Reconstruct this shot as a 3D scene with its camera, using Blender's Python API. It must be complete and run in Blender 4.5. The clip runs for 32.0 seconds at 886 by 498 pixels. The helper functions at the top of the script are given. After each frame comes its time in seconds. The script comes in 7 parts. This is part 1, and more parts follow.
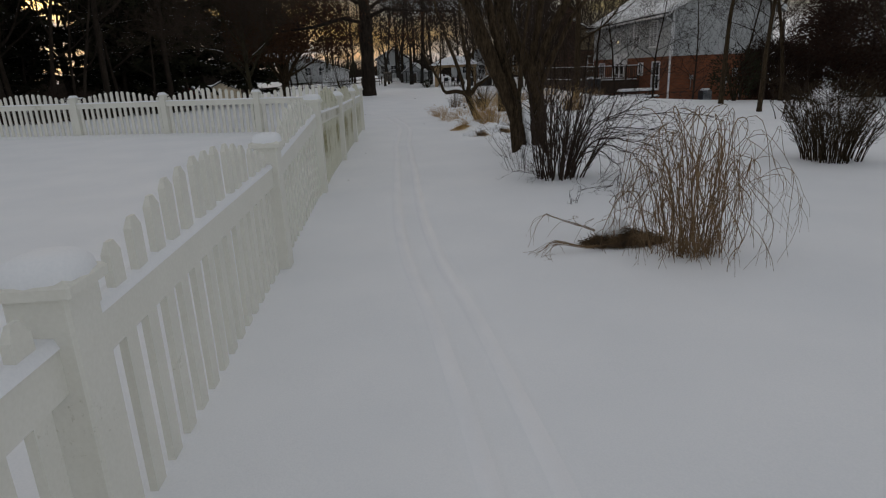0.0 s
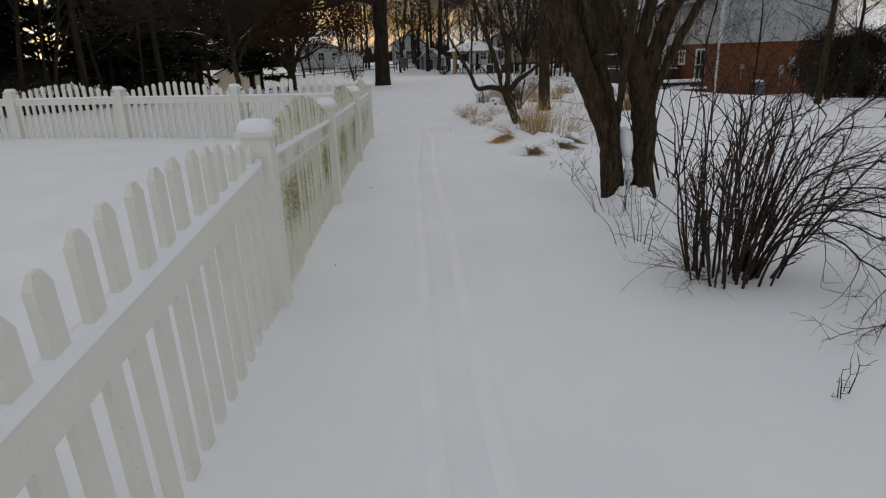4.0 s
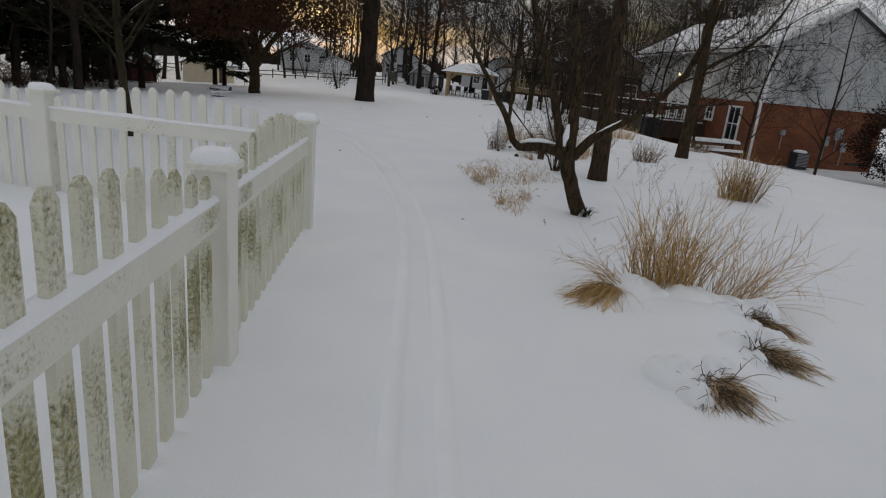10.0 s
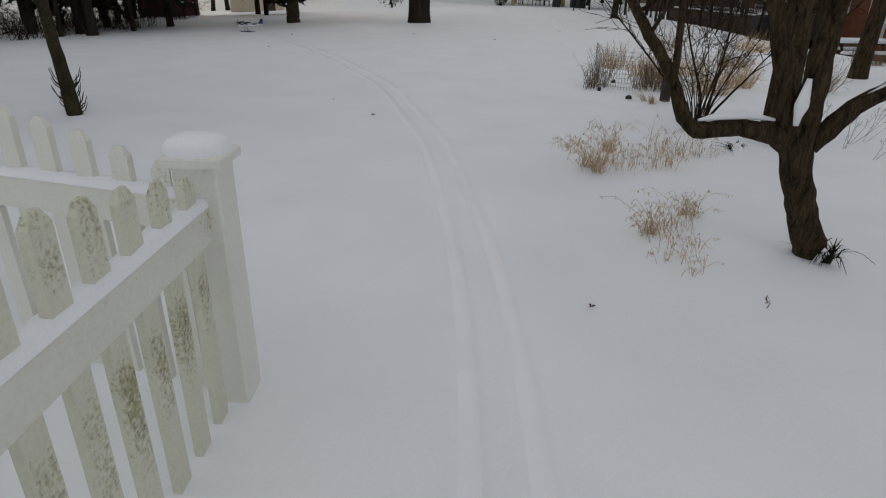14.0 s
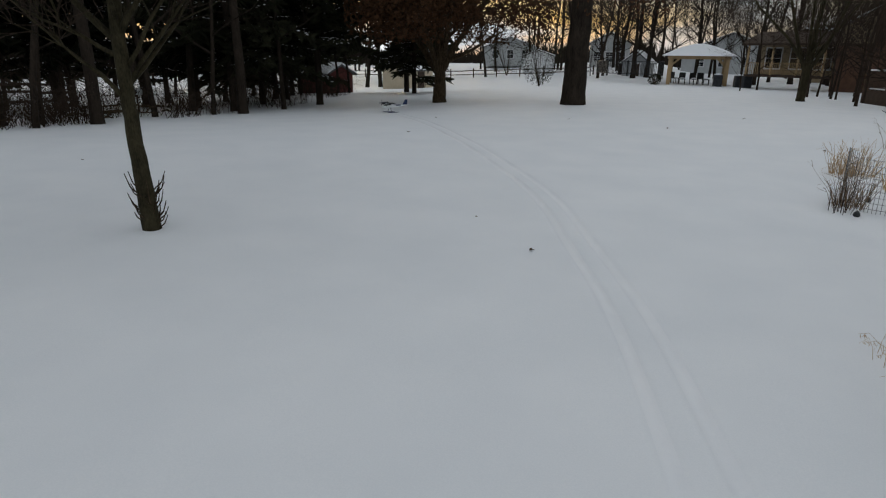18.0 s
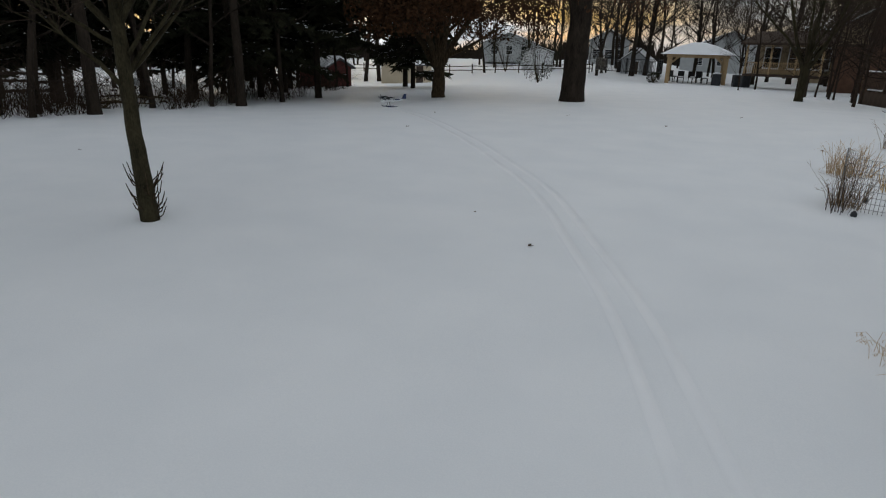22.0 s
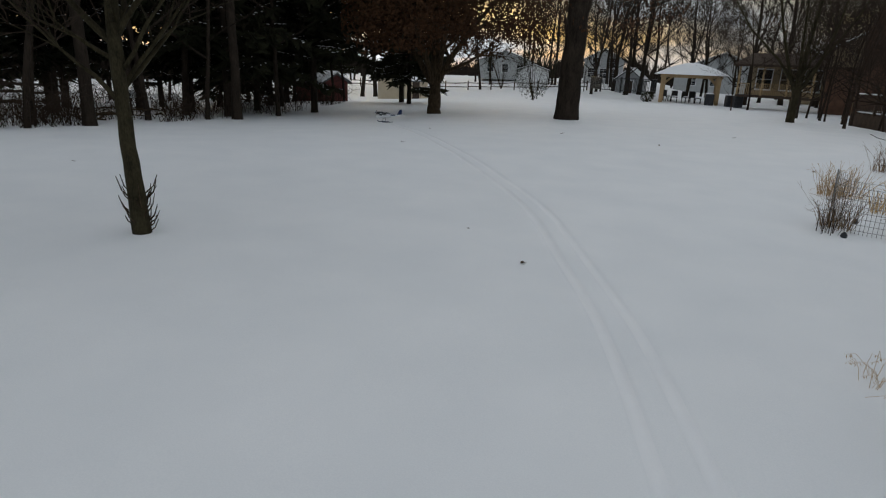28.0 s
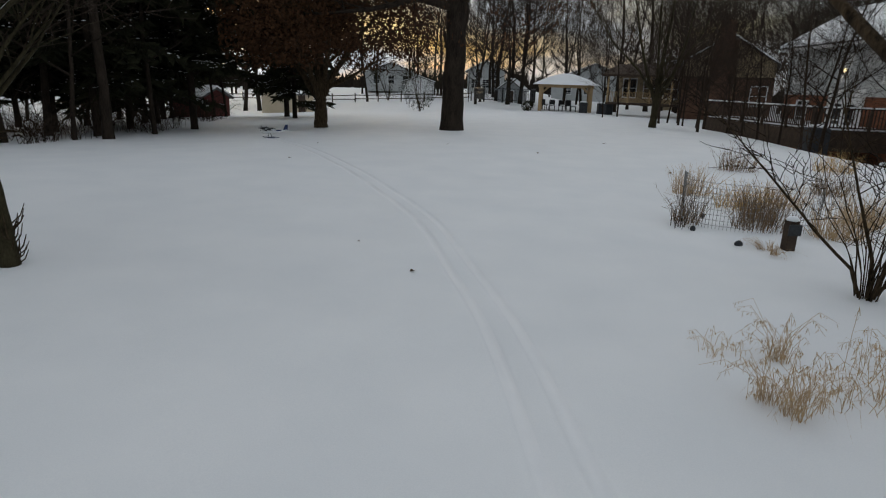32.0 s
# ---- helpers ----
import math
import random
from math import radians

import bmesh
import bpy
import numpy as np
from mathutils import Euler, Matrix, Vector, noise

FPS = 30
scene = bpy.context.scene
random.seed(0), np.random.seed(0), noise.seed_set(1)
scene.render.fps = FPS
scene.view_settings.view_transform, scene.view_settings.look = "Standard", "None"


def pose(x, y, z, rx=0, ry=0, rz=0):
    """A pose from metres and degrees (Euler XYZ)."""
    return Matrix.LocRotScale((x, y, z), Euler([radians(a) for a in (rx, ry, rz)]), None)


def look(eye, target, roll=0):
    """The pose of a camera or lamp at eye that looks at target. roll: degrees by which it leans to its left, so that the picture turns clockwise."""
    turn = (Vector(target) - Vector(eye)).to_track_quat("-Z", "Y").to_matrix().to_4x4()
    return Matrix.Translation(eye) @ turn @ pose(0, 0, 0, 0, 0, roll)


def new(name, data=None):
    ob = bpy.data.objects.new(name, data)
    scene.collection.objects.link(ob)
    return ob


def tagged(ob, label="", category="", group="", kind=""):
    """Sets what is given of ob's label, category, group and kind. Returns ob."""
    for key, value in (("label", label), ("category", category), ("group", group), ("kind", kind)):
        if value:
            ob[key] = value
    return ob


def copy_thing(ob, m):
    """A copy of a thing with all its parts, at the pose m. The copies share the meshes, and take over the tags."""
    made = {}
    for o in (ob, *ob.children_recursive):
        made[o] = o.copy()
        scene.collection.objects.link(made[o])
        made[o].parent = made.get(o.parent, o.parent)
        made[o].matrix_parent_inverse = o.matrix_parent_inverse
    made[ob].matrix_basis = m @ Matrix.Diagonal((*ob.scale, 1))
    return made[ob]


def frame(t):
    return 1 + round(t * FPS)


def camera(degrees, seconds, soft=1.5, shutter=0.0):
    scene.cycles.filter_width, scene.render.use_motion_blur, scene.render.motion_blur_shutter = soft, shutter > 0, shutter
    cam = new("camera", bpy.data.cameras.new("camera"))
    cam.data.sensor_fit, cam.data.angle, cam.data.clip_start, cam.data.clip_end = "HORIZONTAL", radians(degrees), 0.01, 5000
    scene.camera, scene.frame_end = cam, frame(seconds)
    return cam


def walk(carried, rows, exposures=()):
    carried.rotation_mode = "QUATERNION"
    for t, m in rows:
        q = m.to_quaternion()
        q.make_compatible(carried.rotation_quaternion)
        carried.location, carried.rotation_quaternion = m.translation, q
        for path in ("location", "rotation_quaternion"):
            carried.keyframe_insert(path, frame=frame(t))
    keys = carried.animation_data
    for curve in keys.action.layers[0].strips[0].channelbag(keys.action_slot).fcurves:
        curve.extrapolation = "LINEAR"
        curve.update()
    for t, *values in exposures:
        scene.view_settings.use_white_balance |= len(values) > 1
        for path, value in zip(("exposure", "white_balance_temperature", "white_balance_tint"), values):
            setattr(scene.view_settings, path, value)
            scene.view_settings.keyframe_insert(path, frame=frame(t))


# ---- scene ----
cam = camera(73.0, 32.0, soft=1.15)
# seconds, the eye in metres, and the camera's turns in degrees
PATH = [
    (0, -0.119, -0.014, 1.187, 73.31, 2.18, -0.43), (0.5, -0.235, 0.308, 1.224, 72.09, -1.58, -2.07), (1, -0.210, 0.730, 1.236, 75.18, 3.03, 0.23),
    (1.5, -0.313, 1.149, 1.233, 72.42, -2.98, -0.08), (2, -0.224, 1.520, 1.215, 72.85, 4.78, -1.60), (2.5, -0.260, 1.880, 1.225, 71.76, 1.89, -1.08),
    (3, -0.296, 2.235, 1.231, 71.34, 0.44, -1.18), (3.5, -0.340, 2.700, 1.250, 71.63, 1.44, 1.49), (5.5, -0.578, 4.526, 1.312, 72.96, 3.51, -1.97),
    (6, -0.609, 4.976, 1.313, 70.77, 0.56, -0.97), (6.5, -0.670, 5.435, 1.327, 71.31, -2.27, -2.13), (7, -0.538, 5.913, 1.300, 70.17, 4.10, -1.94),
    (7.5, -0.665, 6.442, 1.284, 71.21, -7.02, 0.06), (8, -0.607, 6.835, 1.266, 71.66, 4.21, -0.39), (8.5, -0.673, 7.288, 1.281, 71.86, -0.75, 0.33),
    (9, -0.692, 7.751, 1.276, 71.33, 0.03, -2.48), (9.5, -0.690, 8.177, 1.290, 70.57, 0.60, -0.05), (10, -0.806, 8.573, 1.306, 73.72, -5.35, 0.07),
    (10.5, -0.704, 8.945, 1.300, 72.32, 2.52, 0.17), (11, -0.873, 9.297, 1.308, 70.55, -4.26, 0.57), (11.5, -0.886, 9.609, 1.319, 71.90, 0.83, 0.34),
    (12, -0.841, 9.991, 1.339, 73.05, 2.94, 4.45), (12.5, -0.930, 10.470, 1.310, 72.32, -4.77, 9.22), (13, -0.855, 10.970, 1.272, 64.05, 3.09, 6.45),
    (13.5, -0.947, 11.358, 1.300, 65.23, -1.81, 5.01), (14, -0.966, 11.743, 1.345, 65.74, -0.92, 5.60), (14.5, -1.001, 12.189, 1.338, 67.75, 1.17, 12.82),
    (16.5, -1.500, 13.536, 1.361, 71.98, -5.59, 13.25), (17, -1.503, 13.841, 1.399, 74.63, 0.12, 14.70), (17.5, -1.609, 13.912, 1.393, 73.20, -0.26, 14.27),
    (18, -1.622, 13.889, 1.384, 72.09, -0.76, 18.59), (18.5, -1.604, 13.896, 1.380, 72.05, -0.20, 14.37), (19, -1.605, 13.887, 1.381, 71.53, -0.16, 14.86),
    (19.5, -1.614, 13.875, 1.374, 71.40, -0.51, 15.80), (20, -1.618, 13.881, 1.371, 71.16, -0.38, 16.33), (20.5, -1.621, 13.894, 1.374, 72.13, -0.57, 16.91),
    (21, -1.636, 13.900, 1.374, 71.34, -0.76, 17.82), (21.5, -1.642, 13.894, 1.373, 71.61, -0.94, 18.27), (22, -1.639, 13.879, 1.377, 71.67, -1.54, 18.48),
    (22.5, -1.624, 13.875, 1.383, 72.92, -1.42, 18.57), (23, -1.619, 13.877, 1.387, 73.78, -1.95, 18.34), (23.5, -1.609, 13.865, 1.390, 74.91, -1.74, 18.82),
    (24, -1.614, 13.875, 1.388, 74.79, -2.12, 18.83), (24.5, -1.629, 13.883, 1.382, 73.99, -2.46, 18.70), (25, -1.628, 13.873, 1.384, 73.74, -2.72, 18.97),
    (25.5, -1.625, 13.862, 1.381, 73.77, -2.57, 19.02), (27.5, -1.631, 13.879, 1.382, 73.11, -2.31, 18.60), (28, -1.628, 13.885, 1.387, 73.12, -2.35, 18.16),
    (28.5, -1.620, 13.879, 1.378, 72.86, -2.12, 17.73), (29, -1.616, 13.877, 1.385, 73.17, -2.14, 17.32), (29.5, -1.611, 13.871, 1.387, 73.34, -2.12, 16.46),
    (30, -1.605, 13.874, 1.387, 73.28, -2.07, 15.80), (30.5, -1.587, 13.861, 1.399, 73.47, -1.82, 14.06), (31, -1.578, 13.830, 1.405, 73.68, -1.56, 12.66),
    (31.5, -1.561, 13.799, 1.415, 74.05, -1.72, 11.08), (32, -1.524, 13.694, 1.449, 74.50, -1.74, 7.76),
]
EXPOSURES = [(0.0, -0.36, 6520, 10), (1.0, -0.20, 6520, 10), (2.0, -0.21, 6540, 10), (3.0, 0.03, 6550, 10), (5.0, 0.0, 6550, 10), (8.0, 0.0, 6530, 10), (10.0, 0.03, 6530, 10), (11.0, -0.03, 6500, 10), (12.0, 0.04, 6520, 9), (14.0, 0.12, 6520, 9), (18.0, 0.11, 6310, 6), (32.0, 0.09, 6310, 6)]
walk(cam, [(t, pose(x, y, z, rx, ry, rz)) for t, x, y, z, rx, ry, rz in PATH], EXPOSURES)

# ---- light: an overcast winter dusk, a low sun behind the trees ahead ----
SUN_AZ, SUN_EL = -30.0, 6.0          # degrees, from +y towards +x, and above the horizon
world = bpy.data.worlds.new("dusk_sky")
scene.world = world
world.use_nodes = True
wn, wl = world.node_tree.nodes, world.node_tree.links
wn.clear()
sky = wn.new("ShaderNodeTexSky")
sky.sky_type, sky.sun_disc = "NISHITA", False
sky.sun_elevation, sky.sun_rotation = radians(SUN_EL), radians(SUN_AZ)
sky.air_density, sky.dust_density, sky.ozone_density = 1.0, 3.5, 1.2
coord = wn.new("ShaderNodeTexCoord")
wmap = wn.new("ShaderNodeMapping")
wmap.inputs["Scale"].default_value = (1.0, 1.0, 4.5)
cloud = wn.new("ShaderNodeTexNoise")
cloud.inputs["Scale"].default_value, cloud.inputs["Detail"].default_value = 3.2, 7.0
cloud2 = wn.new("ShaderNodeTexNoise")
cloud2.inputs["Scale"].default_value, cloud2.inputs["Detail"].default_value = 2.3, 6.0
grey = wn.new("ShaderNodeValToRGB")
grey.color_ramp.elements[0].position, grey.color_ramp.elements[1].position = 0.36, 0.64
grey.color_ramp.elements[0].color, grey.color_ramp.elements[1].color = (3.4, 3.5, 3.75, 1), (8.2, 8.05, 8.0, 1)
ramp = wn.new("ShaderNodeValToRGB")
ramp.color_ramp.elements[0].position, ramp.color_ramp.elements[1].position = 0.36, 0.60
deck = wn.new("ShaderNodeMixRGB")
bg = wn.new("ShaderNodeBackground")
bg.inputs["Strength"].default_value = 0.135
wout = wn.new("ShaderNodeOutputWorld")
wl.new(coord.outputs["Generated"], wmap.inputs["Vector"])
wl.new(wmap.outputs["Vector"], cloud.inputs["Vector"])
wl.new(cloud.outputs["Fac"], ramp.inputs["Fac"])
wl.new(wmap.outputs["Vector"], cloud2.inputs["Vector"])
wl.new(cloud2.outputs["Fac"], grey.inputs["Fac"])
wl.new(grey.outputs["Color"], deck.inputs[2])
wl.new(ramp.outputs["Color"], deck.inputs[0])
wl.new(sky.outputs["Color"], deck.inputs[1])
wl.new(deck.outputs["Color"], bg.inputs["Color"])
wl.new(bg.outputs["Background"], wout.inputs["Surface"])

sun_data = bpy.data.lights.new("sun", "SUN")
sun_data.energy, sun_data.angle, sun_data.color = 0.5, radians(12), (1.0, 0.86, 0.68)
sun = new("sun", sun_data)
sun.matrix_world = look((0, 0, 30), (-math.sin(radians(SUN_AZ)), -math.cos(radians(SUN_AZ)), 30 - math.tan(radians(SUN_EL))))


# ---- materials ----
def material(name, low, high, rough=0.8, scale=8.0, fine=60.0, bump=0.3, depth=0.01, stretch=(1, 1, 1), spec=0.3, random=0.0, metal=0.0):
    """Two scales of noise between two colours, with fine relief; random: how far the colour differs from piece to piece."""
    m = bpy.data.materials.new(name)
    m.use_nodes = True
    n, l = m.node_tree.nodes, m.node_tree.links
    b = n["Principled BSDF"]
    b.inputs["Roughness"].default_value, b.inputs["Metallic"].default_value = rough, metal
    b.inputs["Specular IOR Level"].default_value = spec
    tc, mp = n.new("ShaderNodeTexCoord"), n.new("ShaderNodeMapping")
    mp.inputs["Scale"].default_value = stretch
    l.new(tc.outputs["Object"], mp.inputs["Vector"])
    big, small = n.new("ShaderNodeTexNoise"), n.new("ShaderNodeTexNoise")
    big.inputs["Scale"].default_value, big.inputs["Detail"].default_value = scale, 6
    small.inputs["Scale"].default_value, small.inputs["Detail"].default_value = fine, 4
    for t in (big, small):
        l.new(mp.outputs["Vector"], t.inputs["Vector"])
    add = n.new("ShaderNodeMath")
    add.operation = "MULTIPLY_ADD"
    add.inputs[1].default_value, add.inputs[2].default_value = 0.45, 0.0
    l.new(small.outputs["Fac"], add.inputs[0])
    add2 = n.new("ShaderNodeMath")
    add2.operation = "MULTIPLY_ADD"
    add2.inputs[1].default_value = 0.55
    l.new(big.outputs["Fac"], add2.inputs[0])
    l.new(add.outputs[0], add2.inputs[2])
    fac = add2.outputs[0]
    if random:
        info = n.new("ShaderNodeObjectInfo")
        r = n.new("ShaderNodeMath")
        r.operation = "MULTIPLY_ADD"
        r.inputs[1].default_value = random
        l.new(info.outputs["Random"], r.inputs[0])
        sub = n.new("ShaderNodeMath")
        sub.operation = "SUBTRACT"
        sub.inputs[1].default_value = random / 2
        l.new(fac, r.inputs[2])
        l.new(r.outputs[0], sub.inputs[0])
        fac = sub.outputs[0]
    cr = n.new("ShaderNodeValToRGB")
    cr.color_ramp.elements[0].position, cr.color_ramp.elements[1].position = 0.34, 0.66
    cr.color_ramp.elements[0].color, cr.color_ramp.elements[1].color = (*low, 1), (*high, 1)
    l.new(fac, cr.inputs["Fac"])
    l.new(cr.outputs["Color"], b.inputs["Base Color"])
    if bump:
        bp = n.new("ShaderNodeBump")
        bp.inputs["Strength"].default_value, bp.inputs["Distance"].default_value = bump, depth
        l.new(fac, bp.inputs["Height"])
        l.new(bp.outputs["Normal"], b.inputs["Normal"])
    return m


def stained(name, base_low, base_high, stain, amount, scale, rough=0.45, spread=0.16, core=None, bands=None):
    """A clean surface with speckled growth on it, more on some pieces than on others; core: (axis, middle, half width) of the strip that it keeps to, bands: (height, growth) along z."""
    m = material(name, base_low, base_high, rough, 3.0, 90.0, 0.1, 0.002)
    n, l = m.node_tree.nodes, m.node_tree.links
    b, cr = n["Principled BSDF"], n["Color Ramp"]
    geo = n.new("ShaderNodeNewGeometry")
    speck, patch = n.new("ShaderNodeTexNoise"), n.new("ShaderNodeTexNoise")
    speck.inputs["Scale"].default_value, speck.inputs["Detail"].default_value, speck.inputs["Roughness"].default_value = scale, 8, 0.7
    patch.inputs["Scale"].default_value, patch.inputs["Detail"].default_value = 2.1, 3
    for t in (speck, patch):
        l.new(geo.outputs["Position"], t.inputs["Vector"])
    info = n.new("ShaderNodeObjectInfo")
    mul = n.new("ShaderNodeMath")
    mul.operation = "MULTIPLY_ADD"
    mul.inputs[1].default_value = spread
    l.new(info.outputs["Random"], mul.inputs[0])
    l.new(patch.outputs["Fac"], mul.inputs[2])
    add = n.new("ShaderNodeMath")
    add.operation = "ADD"
    l.new(speck.outputs["Fac"], add.inputs[0])
    l.new(mul.outputs[0], add.inputs[1])
    total = add.outputs[0]
    if core:
        tc, sep = n["Texture Coordinate"], n.new("ShaderNodeSeparateXYZ")
        l.new(tc.outputs["Object"], sep.inputs[0])
        off, away, keep = n.new("ShaderNodeMath"), n.new("ShaderNodeMath"), n.new("ShaderNodeMapRange")
        off.operation, off.inputs[1].default_value, away.operation = "SUBTRACT", core[1], "ABSOLUTE"
        l.new(sep.outputs[core[0]], off.inputs[0])
        l.new(off.outputs[0], away.inputs[0])
        l.new(away.outputs[0], keep.inputs["Value"])
        keep.inputs["From Min"].default_value, keep.inputs["From Max"].default_value = core[2] * 0.55, core[2]
        keep.inputs["To Min"].default_value, keep.inputs["To Max"].default_value = 0.0, -0.42
        low = n.new("ShaderNodeMath")
        l.new(total, low.inputs[0])
        l.new(keep.outputs["Result"], low.inputs[1])
        total = low.outputs[0]
        if bands:
            strip = n.new("ShaderNodeValToRGB")
            while len(strip.color_ramp.elements) < len(bands):
                strip.color_ramp.elements.new(0.5)
            for e, (h, g) in zip(strip.color_ramp.elements, bands):
                e.position, e.color = h, (g, g, g, 1)
            l.new(sep.outputs["Z"], strip.inputs["Fac"])
            less, low2 = n.new("ShaderNodeMath"), n.new("ShaderNodeMath")
            less.operation, less.inputs[1].default_value, less.inputs[2].default_value = "MULTIPLY_ADD", 0.34, -0.34
            l.new(strip.outputs["Color"], less.inputs[0])
            l.new(total, low2.inputs[0])
            l.new(less.outputs[0], low2.inputs[1])
            total = low2.outputs[0]
    edge = n.new("ShaderNodeMapRange")
    edge.inputs["From Min"].default_value, edge.inputs["From Max"].default_value = amount, amount + 0.24
    l.new(total, edge.inputs["Value"])
    hue = n.new("ShaderNodeTexNoise")
    hue.inputs["Scale"].default_value = 45.0
    l.new(geo.outputs["Position"], hue.inputs["Vector"])
    tone = n.new("ShaderNodeValToRGB")
    tone.color_ramp.elements[0].position, tone.color_ramp.elements[1].position = 0.35, 0.65
    tone.color_ramp.elements[0].color, tone.color_ramp.elements[1].color = (*stain[0], 1), (*stain[1], 1)
    l.new(hue.outputs["Fac"], tone.inputs["Fac"])
    mix = n.new("ShaderNodeMixRGB")
    l.new(edge.outputs["Result"], mix.inputs[0])
    l.new(cr.outputs["Color"], mix.inputs[1])
    l.new(tone.outputs["Color"], mix.inputs[2])
    l.new(mix.outputs["Color"], b.inputs["Base Color"])
    return m


SNOW = material("snow", (0.80, 0.82, 0.85), (0.88, 0.89, 0.91), 0.62, 1.2, 140.0, 0.25, 0.006, spec=0.5)
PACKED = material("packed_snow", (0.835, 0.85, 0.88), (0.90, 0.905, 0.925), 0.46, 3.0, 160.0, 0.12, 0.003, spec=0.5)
VINYL = stained("white_vinyl", (0.70, 0.69, 0.625), (0.77, 0.76, 0.70), ((0.16, 0.15, 0.06), (0.30, 0.28, 0.14)), 1.30, 70.0)
MOSSY = stained("mossy_vinyl", (0.57, 0.56, 0.44), (0.70, 0.69, 0.59), ((0.125, 0.112, 0.034), (0.36, 0.325, 0.15)), 0.925, 75.0, spread=0.14, core=("X", 0.0, 0.052), bands=[(0.0, 0.15), (0.14, 0.5), (0.28, 0.95), (0.50, 1.0), (0.58, 0.45), (0.64, 0.0), (0.76, 0.35), (0.85, 0.75)])
SPOTTED = stained("spotted_vinyl", (0.64, 0.63, 0.55), (0.74, 0.73, 0.66), ((0.15, 0.13, 0.045), (0.38, 0.34, 0.17)), 1.08, 75.0, spread=0.06, core=("Z", 0.682, 0.064))
BARK = material("dark_bark", (0.006, 0.0045, 0.003), (0.085, 0.059, 0.034), 0.9, 12.0, 45.0, 1.0, 0.04, (2.5, 2.5, 0.5), spec=0.1)
BARK_OLIVE = material("lichen_bark", (0.012, 0.010, 0.006), (0.055, 0.047, 0.026), 0.9, 7.0, 50.0, 0.6, 0.012, (2, 2, 0.7), spec=0.1)
BARK_FAR = material("far_bark", (0.012, 0.009, 0.007), (0.038, 0.029, 0.022), 0.95, 4.0, 20.0, 0.4, 0.03, (2, 2, 0.5), spec=0.1)
TWIG = material("twig_bark", (0.016, 0.011, 0.008), (0.048, 0.034, 0.025), 0.9, 20.0, 80.0, 0.2, 0.003, random=0.2, spec=0.1)
REDTWIG = material("reddish_stems", (0.014, 0.008, 0.005), (0.05, 0.03, 0.02), 0.8, 20.0, 80.0, 0.2, 0.003)
NEEDLE = material("evergreen_needles", (0.008, 0.009, 0.005), (0.034, 0.034, 0.018), 0.9, 3.0, 30.0, 0.3, 0.02, random=0.3, spec=0.1)
NEEDLE_RED = material("brown_tinged_needles", (0.012, 0.006, 0.004), (0.035, 0.018, 0.011), 0.9, 3.0, 30.0, 0.3, 0.02, spec=0.1)
DRYLEAF = material("dry_brown_leaves", (0.012, 0.007, 0.004), (0.085, 0.040, 0.018), 0.85, 6.0, 40.0, 0.2, 0.004, spec=0.1)
STRAW = material("golden_straw", (0.35, 0.22, 0.08), (0.70, 0.485, 0.22), 0.75, 14.0, 70.0, 0.1, 0.002)
PALESTRAW = material("pale_straw", (0.34, 0.235, 0.125), (0.62, 0.45, 0.27), 0.75, 14.0, 70.0, 0.1, 0.002)
CANE = material("brown_cane", (0.10, 0.062, 0.032), (0.27, 0.175, 0.092), 0.75, 14.0, 70.0, 0.1, 0.002)
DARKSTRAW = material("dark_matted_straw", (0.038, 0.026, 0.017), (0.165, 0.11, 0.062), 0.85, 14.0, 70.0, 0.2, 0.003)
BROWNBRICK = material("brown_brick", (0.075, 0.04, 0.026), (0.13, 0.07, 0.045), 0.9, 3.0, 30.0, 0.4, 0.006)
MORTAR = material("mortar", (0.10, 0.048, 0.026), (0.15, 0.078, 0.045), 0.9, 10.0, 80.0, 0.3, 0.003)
SIDING = material("pale_grey_siding", (0.44, 0.455, 0.46), (0.54, 0.555, 0.56), 0.6, 2.0, 60.0, 0.1, 0.002)
TANSIDING = material("tan_siding", (0.22, 0.165, 0.10), (0.32, 0.25, 0.16), 0.7, 2.0, 60.0, 0.1, 0.002)
CREAM = material("cream_boards", (0.50, 0.42, 0.30), (0.62, 0.53, 0.39), 0.7, 2.0, 60.0, 0.15, 0.003)
WHITEPAINT = material("white_paint", (0.72, 0.73, 0.74), (0.82, 0.82, 0.82), 0.5, 3.0, 60.0, 0.05, 0.002)
REDPAINT = material("dark_red_paint", (0.07, 0.014, 0.011), (0.12, 0.026, 0.02), 0.7, 3.0, 40.0, 0.2, 0.003)
TIMBER = material("tan_timber", (0.30, 0.20, 0.10), (0.48, 0.34, 0.19), 0.75, 5.0, 60.0, 0.3, 0.003, (1, 1, 0.3))
DARKWOOD = material("weathered_dark_wood", (0.028, 0.019, 0.013), (0.075, 0.05, 0.035), 0.85, 5.0, 60.0, 0.3, 0.003)
ROOF = material("grey_shingle", (0.06, 0.06, 0.062), (0.13, 0.13, 0.13), 0.9, 6.0, 60.0, 0.4, 0.006)
BLACKMETAL = material("black_metal", (0.012, 0.012, 0.013), (0.03, 0.03, 0.03), 0.45, 8.0, 60.0, 0.05, 0.001, metal=0.4)
GALV = material("galvanised_wire", (0.16, 0.16, 0.16), (0.30, 0.30, 0.30), 0.5, 20.0, 80.0, 0.1, 0.001, metal=0.7)
GREYBOX = material("grey_metal", (0.25, 0.26, 0.27), (0.38, 0.39, 0.40), 0.5, 5.0, 60.0, 0.1, 0.001, metal=0.3)
DARKPLASTIC = material("dark_plastic", (0.015, 0.017, 0.02), (0.04, 0.043, 0.05), 0.5, 8.0, 60.0, 0.05, 0.001)
